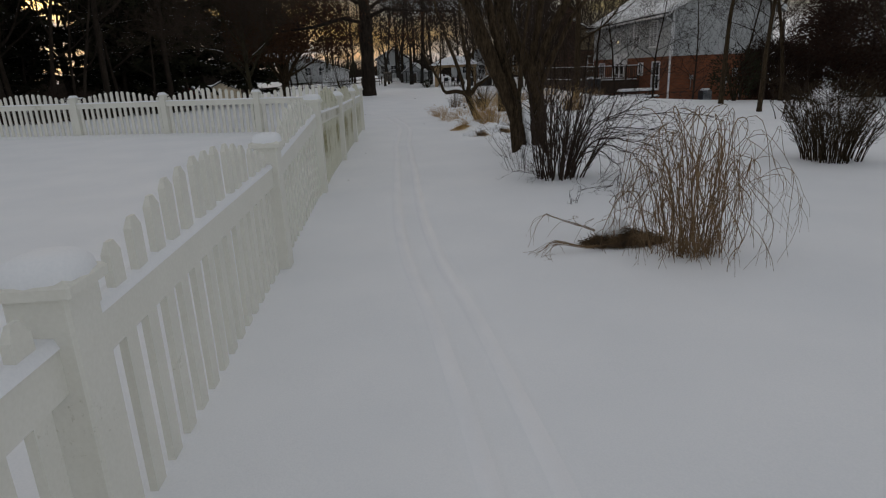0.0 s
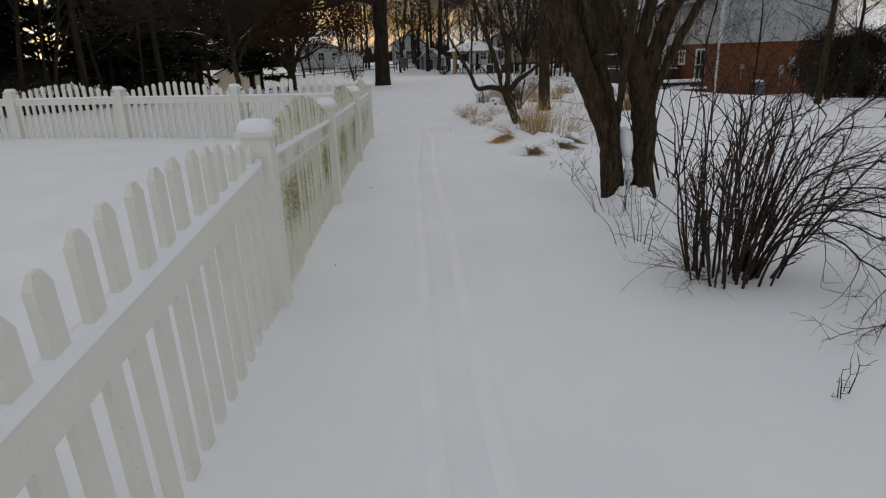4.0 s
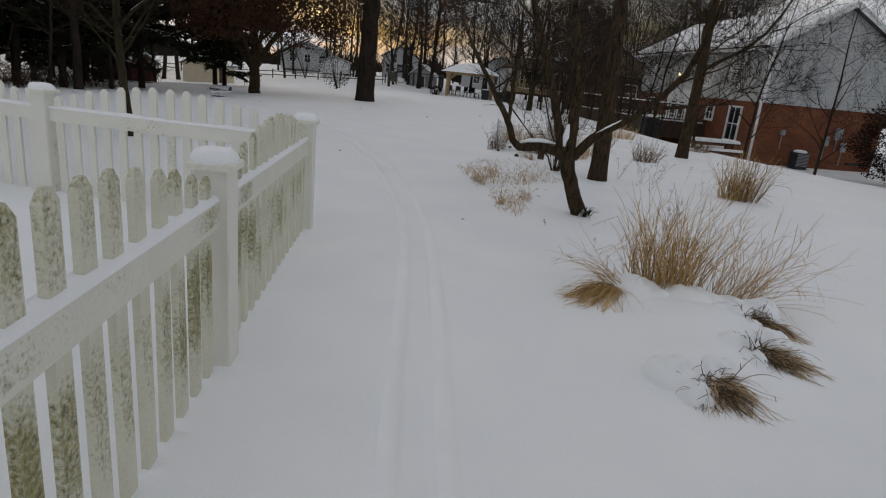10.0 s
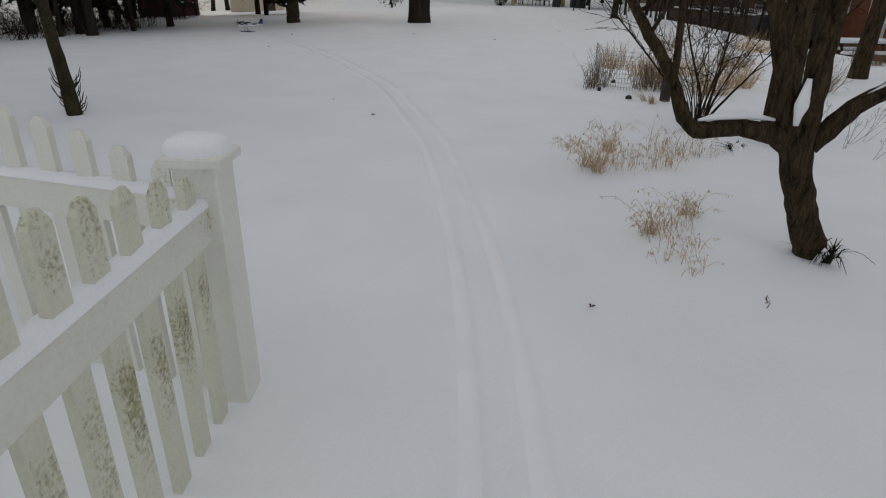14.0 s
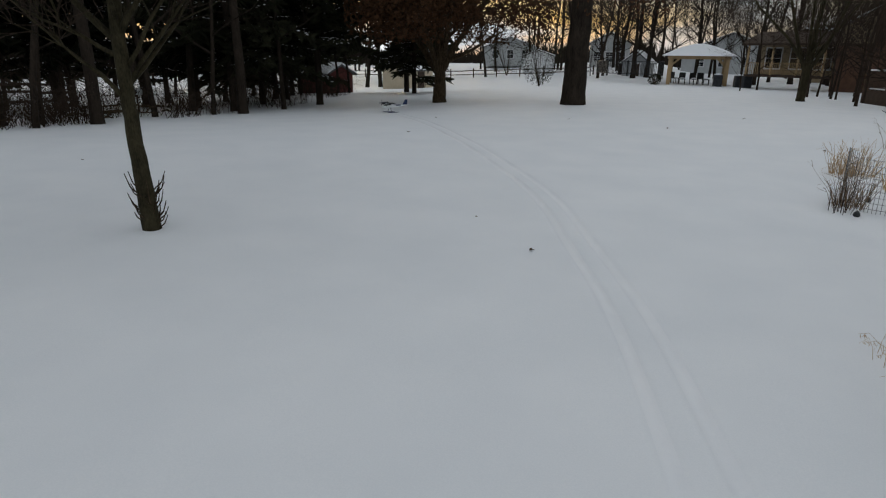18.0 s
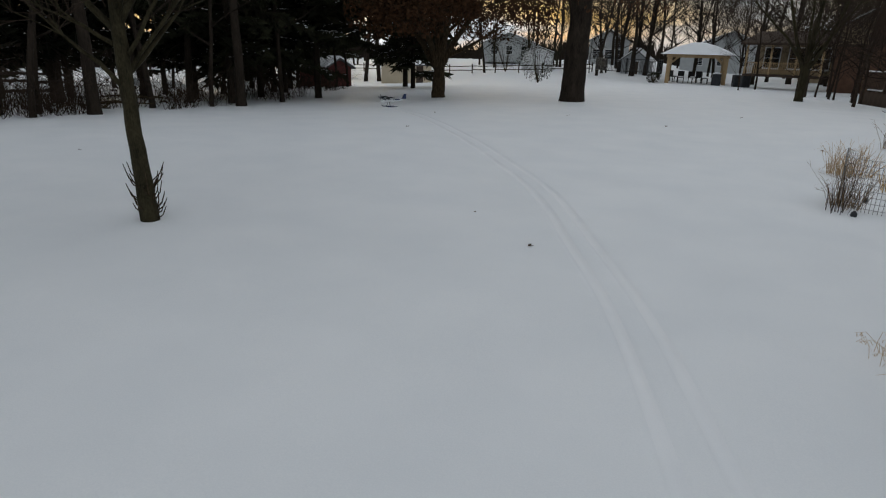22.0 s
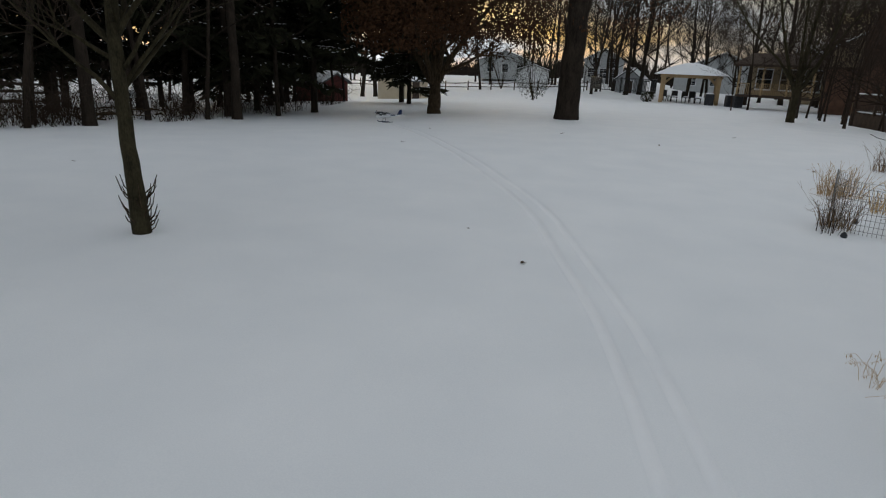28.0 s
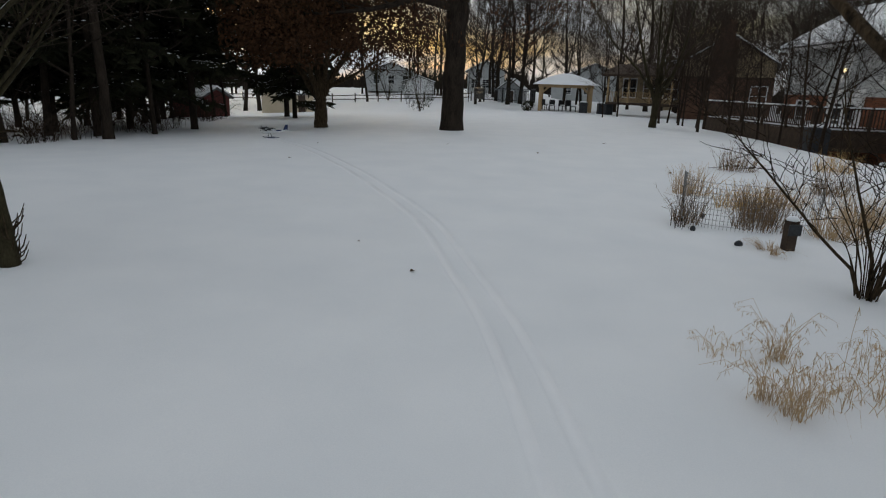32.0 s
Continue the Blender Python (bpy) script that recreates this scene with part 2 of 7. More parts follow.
FOAM = material("white_foam", (0.70, 0.72, 0.74), (0.78, 0.79, 0.80), 0.5, 8.0, 120.0, 0.05, 0.001)
NAVY = material("navy_foam", (0.012, 0.02, 0.06), (0.025, 0.04, 0.11), 0.45, 8.0, 120.0, 0.05, 0.001)
LEAF = material("dead_leaf", (0.05, 0.03, 0.02), (0.12, 0.07, 0.04), 0.8, 20.0, 90.0, 0.2, 0.002)
GLASS = bpy.data.materials.new("window_glass")
GLASS.use_nodes = True
GLASS.node_tree.nodes["Principled BSDF"].inputs["Base Color"].default_value = (0.015, 0.018, 0.022, 1)
GLASS.node_tree.nodes["Principled BSDF"].inputs["Roughness"].default_value = 0.06
LAMP = bpy.data.materials.new("lit_lamp")
LAMP.use_nodes = True
LAMP.node_tree.nodes["Principled BSDF"].inputs["Emission Color"].default_value = (1.0, 0.72, 0.32, 1)
LAMP.node_tree.nodes["Principled BSDF"].inputs["Emission Strength"].default_value = 2.0


# ---- mesh building ----
class Shape:
    """Gathers tubes, boxes and leaves, and makes one mesh of them."""

    def __init__(self):
        self.v, self.f = [], []

    def add(self, verts, faces):
        k = len(self.v)
        self.v += [tuple(p) for p in verts]
        self.f += [tuple(i + k for i in f) for f in faces]
        return self

    def box(self, x0, x1, y0, y1, z0, z1, m=None):
        c = [Vector(p) for p in ((x0, y0, z0), (x1, y0, z0), (x1, y1, z0), (x0, y1, z0), (x0, y0, z1), (x1, y0, z1), (x1, y1, z1), (x0, y1, z1))]
        if m is not None:
            c = [m @ p for p in c]
        return self.add(c, ((3, 2, 1, 0), (4, 5, 6, 7), (0, 1, 5, 4), (1, 2, 6, 5), (2, 3, 7, 6), (3, 0, 4, 7)))

    def chamfer(self, x0, x1, y0, y1, z0, z1, e, m=None):
        """A box with bevelled upright and top edges."""
        def ring(i, z):
            return [(x0 + i + e, y0 + i, z), (x1 - i - e, y0 + i, z), (x1 - i, y0 + i + e, z), (x1 - i, y1 - i - e, z), (x1 - i - e, y1 - i, z), (x0 + i + e, y1 - i, z), (x0 + i, y1 - i - e, z), (x0 + i, y0 + i + e, z)]
        c = [Vector(p) for p in ring(0, z0) + ring(0, z1 - e) + ring(e * 0.8, z1)]
        if m is not None:
            c = [m @ p for p in c]
        faces = [tuple(range(7, -1, -1)), tuple(range(16, 24))]
        for a in (0, 8):
            faces += [(a + i, a + (i + 1) % 8, a + 8 + (i + 1) % 8, a + 8 + i) for i in range(8)]
        return self.add(c, faces)

    def tube(self, pts, radii, sides=6, caps=True, flat=1.0):
        pts = [Vector(p) for p in pts]
        k = len(self.v)
        side = None
        for i, p in enumerate(pts):
            d = (pts[min(i + 1, len(pts) - 1)] - pts[max(i - 1, 0)])
            d = d.normalized() if d.length > 1e-9 else Vector((0, 0, 1))
            ref = side if side is not None else (Vector((1, 0, 0)) if abs(d.x) < 0.9 else Vector((0, 1, 0)))
            u = (ref - d * ref.dot(d))
            u = u.normalized() if u.length > 1e-6 else d.orthogonal().normalized()
            w, side = d.cross(u), u
            for s in range(sides):
                a = 2 * math.pi * s / sides
                self.v.append(tuple(p + (u * math.cos(a) + w * math.sin(a) * flat) * radii[i]))
        for i in range(len(pts) - 1):
            a, b = k + i * sides, k + (i + 1) * sides
            self.f += [(a + s, a + (s + 1) % sides, b + (s + 1) % sides, b + s) for s in range(sides)]
        if caps and sides > 2:
            self.f.append(tuple(range(k + sides - 1, k - 1, -1)))
            self.f.append(tuple(range(k + (len(pts) - 1) * sides, k + len(pts) * sides)))
        return self

    def blade(self, pts, width, across):
        """A thin folded strip that narrows to a tip."""
        k, n = len(self.v), len(pts)
        for i, p in enumerate(pts):
            w = width * (1 - 0.85 * i / (n - 1)) / 2
            self.v += [tuple(Vector(p) - across * w), tuple(Vector(p) + across * w)]
        self.f += [(k + 2 * i, k + 2 * i + 1, k + 2 * i + 3, k + 2 * i + 2) for i in range(n - 1)]
        return self

    def lathe(self, rings, sides=12, m=None):
        """Rings of (radius, z) round the z axis, closed at both ends."""
        c = [Vector((r * math.cos(2 * math.pi * s / sides), r * math.sin(2 * math.pi * s / sides), z)) for r, z in rings for s in range(sides)]
        if m is not None:
            c = [m @ p for p in c]
        faces = [tuple(range(sides - 1, -1, -1)), tuple(range((len(rings) - 1) * sides, len(rings) * sides))]
        for i in range(len(rings) - 1):
            faces += [(i * sides + s, i * sides + (s + 1) % sides, (i + 1) * sides + (s + 1) % sides, (i + 1) * sides + s) for s in range(sides)]
        return self.add(c, faces)

    def mesh(self, name, mat, smooth=True):
        me = bpy.data.meshes.new(name)
        me.from_pydata(self.v, [], self.f)
        me.materials.append(mat)
        if smooth:
            me.polygons.foreach_set("use_smooth", [True] * len(me.polygons))
        me.update()
        return me


def part(name, shape, mat, parent=None, label="", smooth=False, m=None):
    """Links a shape, or a mesh that is already made, as one object under its thing."""
    ob = new(name, shape.mesh(name, mat, smooth) if isinstance(shape, Shape) else shape)
    if parent is not None:
        ob.parent = parent
    if m is not None:
        ob.matrix_basis = m
    return tagged(ob, label)


def thing(name, m, label, category, group="", kind=""):
    ob = new(name)
    ob.matrix_basis = m
    ob.empty_display_size = 0.1
    return tagged(ob, label, category, group, kind)


def ramp01(v):
    v = min(1.0, max(0.0, v))
    return v * v * (3 - 2 * v)


def ground_z(x, y):
    """The height of the snow: a level lawn that falls away towards the houses, with soft drifts."""
    drop = (0.30 * ramp01((x - 3) / 9) * ramp01((y - 20) / 14) + 0.85 * ramp01((x - 6) / 6) * ramp01((y - 15) / 15)) * ramp01((62 - y) / 14)
    rise = 0.018 * max(0.0, min(y, 140) - 62) * ramp01((y - 62) / 12) * ramp01((6 - x) / 10)
    swell = 0.03 * math.sin(x * 0.31 + 1.3) * math.sin(y * 0.23) + 0.012 * noise.noise(Vector((x * 0.7, y * 0.7, 3.0)))
    mound = 0.13 * math.exp(-((x - 1.04) ** 2 + (y - 8.33) ** 2) / 0.025) + 0.10 * math.exp(-((x - 0.62) ** 2 + (y - 11.3) ** 2) / 0.05) + 0.13 * math.exp(-((x - 0.92) ** 2 + (y - 11.85) ** 2) / 0.12) + 0.09 * math.exp(-((x - 0.55) ** 2 + (y - 12.36) ** 2) / 0.15)
    fall = 0.60 * ramp01((y - 36) / 30) + 0.045 * max(0.0, min(20.0, -6.0 - x)) * ramp01((y - 16) / 18)
    return rise - drop - fall + swell + mound - 0.02

# ---- the snow-covered ground ----
TRACK = [(0.45, -2.0), (0.18, 0.8), (-0.06, 2.6), (-0.27, 3.8), (-0.42, 5.2), (-0.53, 6.8), (-0.65, 8.6), (-0.77, 10.2), (-0.83, 11.8), (-0.91, 13.4), (-1.08, 14.8), (-1.33, 16.1), (-1.60, 17.3), (-1.95, 18.4), (-2.58, 20.2), (-3.65, 22.3), (-5.0, 24.6), (-6.6, 27.0), (-8.2, 29.2)]


def track_x(y):
    """Where the middle of the ski tracks runs, eased from point to point."""
    for i in range(len(TRACK) - 1):
        (x0, y0), (x1, y1) = TRACK[i], TRACK[i + 1]
        if y0 <= y <= y1:
            a, b = TRACK[max(i - 1, 0)], TRACK[min(i + 2, len(TRACK) - 1)]
            s0, s1 = (x1 - a[0]) / (y1 - a[1]), (b[0] - x0) / (b[1] - y0)
            h, t = y1 - y0, (y - y0) / (y1 - y0)
            return x0 * (2 * t ** 3 - 3 * t ** 2 + 1) + h * s0 * (t ** 3 - 2 * t ** 2 + t) + x1 * (3 * t ** 2 - 2 * t ** 3) + h * s1 * (t ** 3 - t ** 2)
    return None


def graded(lo, hi, fine, far_lo, far_hi, grow=1.22):
    """Grid lines, close together from lo to hi and ever wider out to the horizon."""
    mid = [lo + fine * i for i in range(int((hi - lo) / fine) + 1)]
    up, down, step = [mid[-1]], [mid[0]], fine
    while up[-1] < far_hi:
        step *= grow
        up.append(up[-1] + step)
    step = fine
    while down[-1] > far_lo:
        step *= grow
        down.append(down[-1] - step)
    return list(reversed(down[1:])) + mid + up[1:]


def build_ground():
    """The snow sheet; its close grid lines run along with the ski tracks."""
    us, ys = graded(-0.24, 0.24, 0.012, -900, 900, 1.055), graded(0.0, 22.0, 0.10, -300, 1500, 1.05)
    s, packed = Shape(), []
    first, last = track_x(TRACK[0][1]), track_x(TRACK[-1][1])
    for y in ys:
        c = track_x(y)
        on = c is not None
        c = c if on else (first if y < 0 else last)
        slope = (track_x(y + 0.1) - c) / 0.1 if on and track_x(y + 0.1) is not None else 0.0
        flat = 1 / math.sqrt(1 + slope * slope)
        for u in us:
            x = u + c * math.exp(-(u / 40) ** 2)
            z = ground_z(x, y)
            d = (x - c) * flat
            if on and abs(d) < 0.4:
                for off in (-0.105, 0.105):
                    deep = 0.014 + 0.007 * noise.noise(Vector((y * 1.7, off * 40, 9.0)))
                    e = d - off + 0.012 * noise.noise(Vector((y * 0.9, off * 30, 3.0)))
                    z -= deep * math.exp(-abs(e / 0.038) ** 2.6)
                    z += 0.14 * deep * math.exp(-((abs(e) - 0.058) / 0.018) ** 2) * (1 + noise.noise(Vector((y * 6, x * 9, 0))))
            s.v.append((x, y, z))
    w = len(us)
    for j in range(len(ys) - 1):
        run = TRACK[0][1] <= ys[j] < TRACK[-1][1]
        for i in range(w - 1):
            s.f.append((j * w + i, j * w + i + 1, (j + 1) * w + i + 1, (j + 1) * w + i))
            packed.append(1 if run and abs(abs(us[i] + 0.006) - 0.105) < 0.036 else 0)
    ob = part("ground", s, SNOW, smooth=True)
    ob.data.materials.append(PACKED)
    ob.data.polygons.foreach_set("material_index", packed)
    return tagged(ob, "snow-covered lawn with two parallel ski tracks", "ground", kind="structure")


build_ground()


# ---- the picket fence ----
POST, CAPW = 0.14, 0.185


def fence_run(points, mossy, label, tall=0.0, skip_first=False, lift=()):
    """A run of posts with arched picket panels, its pieces shared by all the panels; lift: how far each post stands out of the snow beyond the usual."""
    lift = list(lift) + [0.0] * len(points)
    x0, y0 = points[0]
    run = thing("picket_fence", pose(x0, y0, ground_z(x0, y0)), label, "fence")
    post_me = Shape().chamfer(-POST / 2, POST / 2, -POST / 2, POST / 2, -0.35, 0.86, 0.008).mesh("post", VINYL, False)
    capshape = Shape().chamfer(-CAPW / 2, CAPW / 2, -CAPW / 2, CAPW / 2, 0.855, 0.885, 0.006)
    capshape.add([(-0.085, -0.085, 0.885), (0.085, -0.085, 0.885), (0.085, 0.085, 0.885), (-0.085, 0.085, 0.885), (0, 0, 0.93)], [(0, 1, 4), (1, 2, 4), (2, 3, 4), (3, 0, 4)])
    cap_me = capshape.mesh("cap", VINYL, False)
    rng = random.Random(int(abs(x0 * 100)) + 5)

    def snow_pile(w, h, seed):
        s, n = Shape(), 12
        r2 = random.Random(seed)
        lean = (r2.uniform(-0.02, 0.02), r2.uniform(-0.02, 0.02))
        rings = []
        for k in range(7):
            a = k / 6 * math.pi / 2
            r, z = w * (math.cos(a) ** 0.45 if k < 6 else 0.25), 0.88 + h * math.sin(a)
            rings.append([(((abs(math.cos(b)) ** 0.6) * (1 if math.cos(b) > 0 else -1)) * r + lean[0] * k / 4, ((abs(math.sin(b)) ** 0.6) * (1 if math.sin(b) > 0 else -1)) * r + lean[1] * k / 4, z + (r2.uniform(-0.003, 0.003) if k < 5 else 0)) for b in [2 * math.pi * i / n for i in range(n)]])
        verts = [p for ring in rings for p in ring]
        faces = [(j * n + i, j * n + (i + 1) % n, (j + 1) * n + (i + 1) % n, (j + 1) * n + i) for j in range(6) for i in range(n)] + [tuple(range(6 * n, 7 * n))]
        return s.add(verts, faces)

    for i, (x, y) in enumerate(points):
        if i == 0 and skip_first:
            continue
        a = points[min(i + 1, len(points) - 1)]
        b = points[max(i - 1, 0)]
        ang = math.degrees(math.atan2(a[1] - b[1], a[0] - b[0]))
        m = pose(x - x0, y - y0, ground_z(x, y) - ground_z(x0, y0) + lift[i], 0, 0, ang)
        post = part("post", post_me, VINYL, run, m=m)
        part("cap", cap_me, VINYL, post)
        part("snow", snow_pile(CAPW / 2 * 0.98, 0.06, i + int(abs(x0) * 10)), SNOW, post, "rounded snow on the post cap", smooth=True)
    pitch, wid, n = 2.44 / 16, 0.069, 15
    for i in range(len(points) - 1):
        (xa, ya), (xb, yb) = points[i], points[i + 1]
        length = math.hypot(xb - xa, yb - ya)
        ang = math.atan2(yb - ya, xb - xa)
        za, zb = ground_z(xa, ya) - ground_z(x0, y0) + lift[i], ground_z(xb, yb) - ground_z(x0, y0) + lift[i + 1]
        mat = (VINYL, MOSSY, SPOTTED)[mossy[i]]
        panel = pose((xa + xb) / 2 - x0, (ya + yb) / 2 - y0, (za + zb) / 2, 0, -math.degrees(math.atan2(zb - za, length)), math.degrees(ang))
        half = length / 2 - POST / 2 + 0.01
        part("rail", Shape().chamfer(-half, half, -0.030, 0.030, 0.622, 0.742, 0.004), SPOTTED if mossy[i] else VINYL, run, m=panel)
        part("rail", Shape().chamfer(-half, half, -0.022, 0.022, -0.16, -0.045, 0.004), SPOTTED if mossy[i] else VINYL, run, m=panel)
        snow, k = Shape(), 44
        for j in range(k + 1):
            t = -half + 2 * half * j / k
            h = 0.018 + 0.012 * noise.noise(Vector((xa + t * 6, ya, 0)))
            snow.v += [(t, -0.034, 0.734), (t, -0.024, 0.742 + h * 0.8), (t, 0.024, 0.742 + h), (t, 0.034, 0.734)]
            if j:
                q = 4 * j
                snow.f += [(q - 4 + i, q + i, q + i + 1, q - 3 + i) for i in range(3)]
        part("snow", snow, SNOW, run, "thin snow along the top rail", smooth=True, m=panel)
        for j in range(n):
            t = (j + 1) * pitch * length / 2.44 - length / 2
            u = (j + 1) / 16
            top = 0.80 + 0.20 * math.sin(math.pi * u) + tall + rng.uniform(-0.004, 0.004)
            s = Shape()
            w, d, e = wid / 2, 0.012, 0.032
            s.box(-w, w, -d, d, -0.12, top - e)
            s.add([(-w, -d, top - e), (w, -d, top - e), (w, d, top - e), (-w, d, top - e), (-w * 0.45, -d * 0.5, top), (w * 0.45, -d * 0.5, top), (w * 0.45, d * 0.5, top), (-w * 0.45, d * 0.5, top)], ((4, 5, 6, 7), (0, 1, 5, 4), (1, 2, 6, 5), (2, 3, 7, 6), (3, 0, 4, 7)))
            part("picket", s, mat, run, m=panel @ pose(t, 0, 0, rng.uniform(-0.4, 0.4), rng.uniform(-0.4, 0.4), 0))
    return run


SIDE = [(-0.86, -1.17), (-1.02, 1.27), (-1.19, 3.70), (-1.40, 6.20), (-1.55, 8.60), (-1.70, 11.02), (-1.86, 13.43)]
BACK = [SIDE[-1], (-4.22, 13.88), (-6.55, 14.40), (-8.90, 14.85), (-11.25, 15.1), (-13.65, 15.1), (-16.0, 14.8)]
fence_run(SIDE, [0, 0, 0, 1, 1, 1], "white vinyl picket fence with arched panels, green algae and snow-capped posts", lift=(-0.09, -0.09, -0.08, 0.06, 0.01, 0.01, 0.0))
fence_run(BACK, [0, 0, 0, 0, 0, 0], "white vinyl picket fence closing the snowy garden", skip_first=True)


# ---- woody plants ----
def grow(rng, wood, twigs, p, d, length, r, depth, spread=0.55, up=0.15, steps=5, kids=3, thin=0.72, twig_r=0.004, tipmin=0.25):
    """A limb that wanders, tapers and carries smaller limbs; the last orders go into the twigs."""
    d = d.normalized()
    pts, rad = [p.copy()], [r]
    seg = length / steps
    for i in range(steps):
        d = (d + Vector((rng.gauss(0, 0.14), rng.gauss(0, 0.14), rng.gauss(0, 0.10) + up * 0.25))).normalized()
        p = p + d * seg
        pts.append(p.copy())
        rad.append(max(twig_r * 0.5, r * (1 - (1 - tipmin) * (i + 1) / steps)))
    (wood if depth > 1 else twigs).tube(pts, rad, 8 if r > 0.06 else (6 if r > 0.025 else (4 if depth > 1 else 3)), caps=depth > 1)
    if depth <= 0:
        return
    for k in range(kids if depth > 1 else kids + 1):
        i = rng.randint(max(1, steps // 3), steps)
        a = rng.uniform(0, 2 * math.pi)
        side = d.orthogonal().normalized()
        side.rotate(Matrix.Rotation(a, 3, d).to_quaternion())
        nd = (d * (1 - spread) + side * spread + Vector((0, 0, up))).normalized()
        grow(rng, wood, twigs, pts[i], nd, length * rng.uniform(0.5, 0.8), max(twig_r, rad[i] * thin * rng.uniform(0.6, 0.95)), depth - 1, spread, up, max(3, steps - 1), kids, thin, twig_r, tipmin)


def bare_tree(x, y, height, r, seed, label, bark=BARK, twig=TWIG, lean=(0, 0), fork=0.35, limbs=7, depth=3, name="bare_tree", kids=3, spread=0.5, group="", twig_r=0.004):
    """A leafless tree: one tapering trunk with limbs along its upper part."""
    rng = random.Random(seed)
    wood, twigs = Shape(), Shape()
    p, d = Vector((0, 0, -0.15)), Vector((lean[0], lean[1], 1)).normalized()
    pts, rad, n = [p - d * 0.1, p.copy(), p + d * (0.15 + 0.6 * r), p + d * (0.15 + 1.8 * r)], [r * 1.4, r * 1.3, r * 1.13, r * 1.02], 10
    p = pts[-1].copy()
    for i in range(n):
        d = (d + Vector((rng.gauss(0, 0.05), rng.gauss(0, 0.05), 0.03))).normalized()
        p = p + d * height / n
        pts.append(p.copy())
        rad.append(r * (1 - 0.8 * (i + 1) / n))
    wood.tube(pts, rad, 12)
    for k in range(limbs):
        f = fork + (1 - fork) * (k + rng.random()) / limbs
        i = min(n - 1, int(f * n))
        q = pts[i + 3].lerp(pts[i + 4], f * n - i)
        a = k * 2.4 + rng.uniform(-0.4, 0.4)
        nd = Vector((math.cos(a), math.sin(a), rng.uniform(0.4, 0.9)))
        grow(rng, wood, twigs, q, nd, height * rng.uniform(0.28, 0.42) * (1.15 - 0.5 * f), rad[i + 3] * rng.uniform(0.4, 0.6), depth, spread, 0.15, 6, kids, twig_r=twig_r)
    t = thing(name, pose(x, y, ground_z(x, y)), label, "tree", group)
    part("trunk", wood, bark, t, smooth=True)
    tagged(part("twigwork", twigs, twig, t), kind="stuff")
    return t


def stem_tree(name, x, y, stems, seed, label, bark=BARK, twig=TWIG, limbs=4, depth=3, length=0.9, kids=3, snow=(), category="tree", girth=1.0, bare=0.45, knob=0.10):
    """A tree whose main stems follow given lines of (x, y, z, radius), with limbs on their upper ends, past the part that is bare."""
    rng = random.Random(seed)
    wood, twigs = Shape(), Shape()
    for stem in stems:
        stem = [(*q[:3], q[3] * girth) for q in stem]
        pts, rad = [], []
        for i in range(len(stem) - 1):
            a, b = stem[i], stem[i + 1]
            bend = min(a[3] * knob, 0.14 * knob * (Vector(b[:3]) - Vector(a[:3])).length)
            for k in range(5):
                t = k / 5
                pts.append(Vector(a[:3]).lerp(Vector(b[:3]), t) + Vector((rng.gauss(0, bend), rng.gauss(0, bend), 0)))
                rad.append((a[3] + (b[3] - a[3]) * t) * (1 + knob * noise.noise(Vector((pts[-1].z * 1.6, stem[0][0] * 9, seed)))))
        pts.append(Vector(stem[-1][:3]))
        rad.append(stem[-1][3])
        wood.tube(pts, rad, 18 if stem[0][3] > 0.06 else 8)
        n = len(pts)
        for k in range(limbs):
            i = min(n - 2, int(n * (bare + (1 - bare) * (k + rng.random()) / limbs)))
            d = (pts[i + 1] - pts[i]).normalized()
            side = Vector((rng.gauss(0, 1), rng.gauss(0, 1), rng.uniform(0.2, 0.9))).normalized()
            grow(rng, wood, twigs, pts[i], d * 0.45 + side * 0.75, length * rng.uniform(0.7, 1.3), max(0.006, rad[i] * 0.45), depth, 0.5, 0.12, 6, kids)
    rough = []
    for p in wood.v:
        q = Vector(p)
        d = noise.noise_vector(q * 2.6) * 0.012 + noise.noise_vector(q * 9.0) * 0.004
        rough.append((q.x + d.x, q.y + d.y, q.z + d.z))
    wood.v = rough
    t = thing(name, pose(x, y, ground_z(x, y)), label, category)
    part("trunk", wood, bark, t, smooth=True)
    tagged(part("twigwork", twigs, twig, t), kind="stuff")
    for pts, w in snow:
        s = Shape().tube([Vector(p) for p in pts], [w * (0.35 if i in (0, len(pts) - 1) else 1) for i in range(len(pts))], 8, flat=0.7)
        part("snow", s, SNOW, t, "snow lying in the fork", smooth=True)
    return t


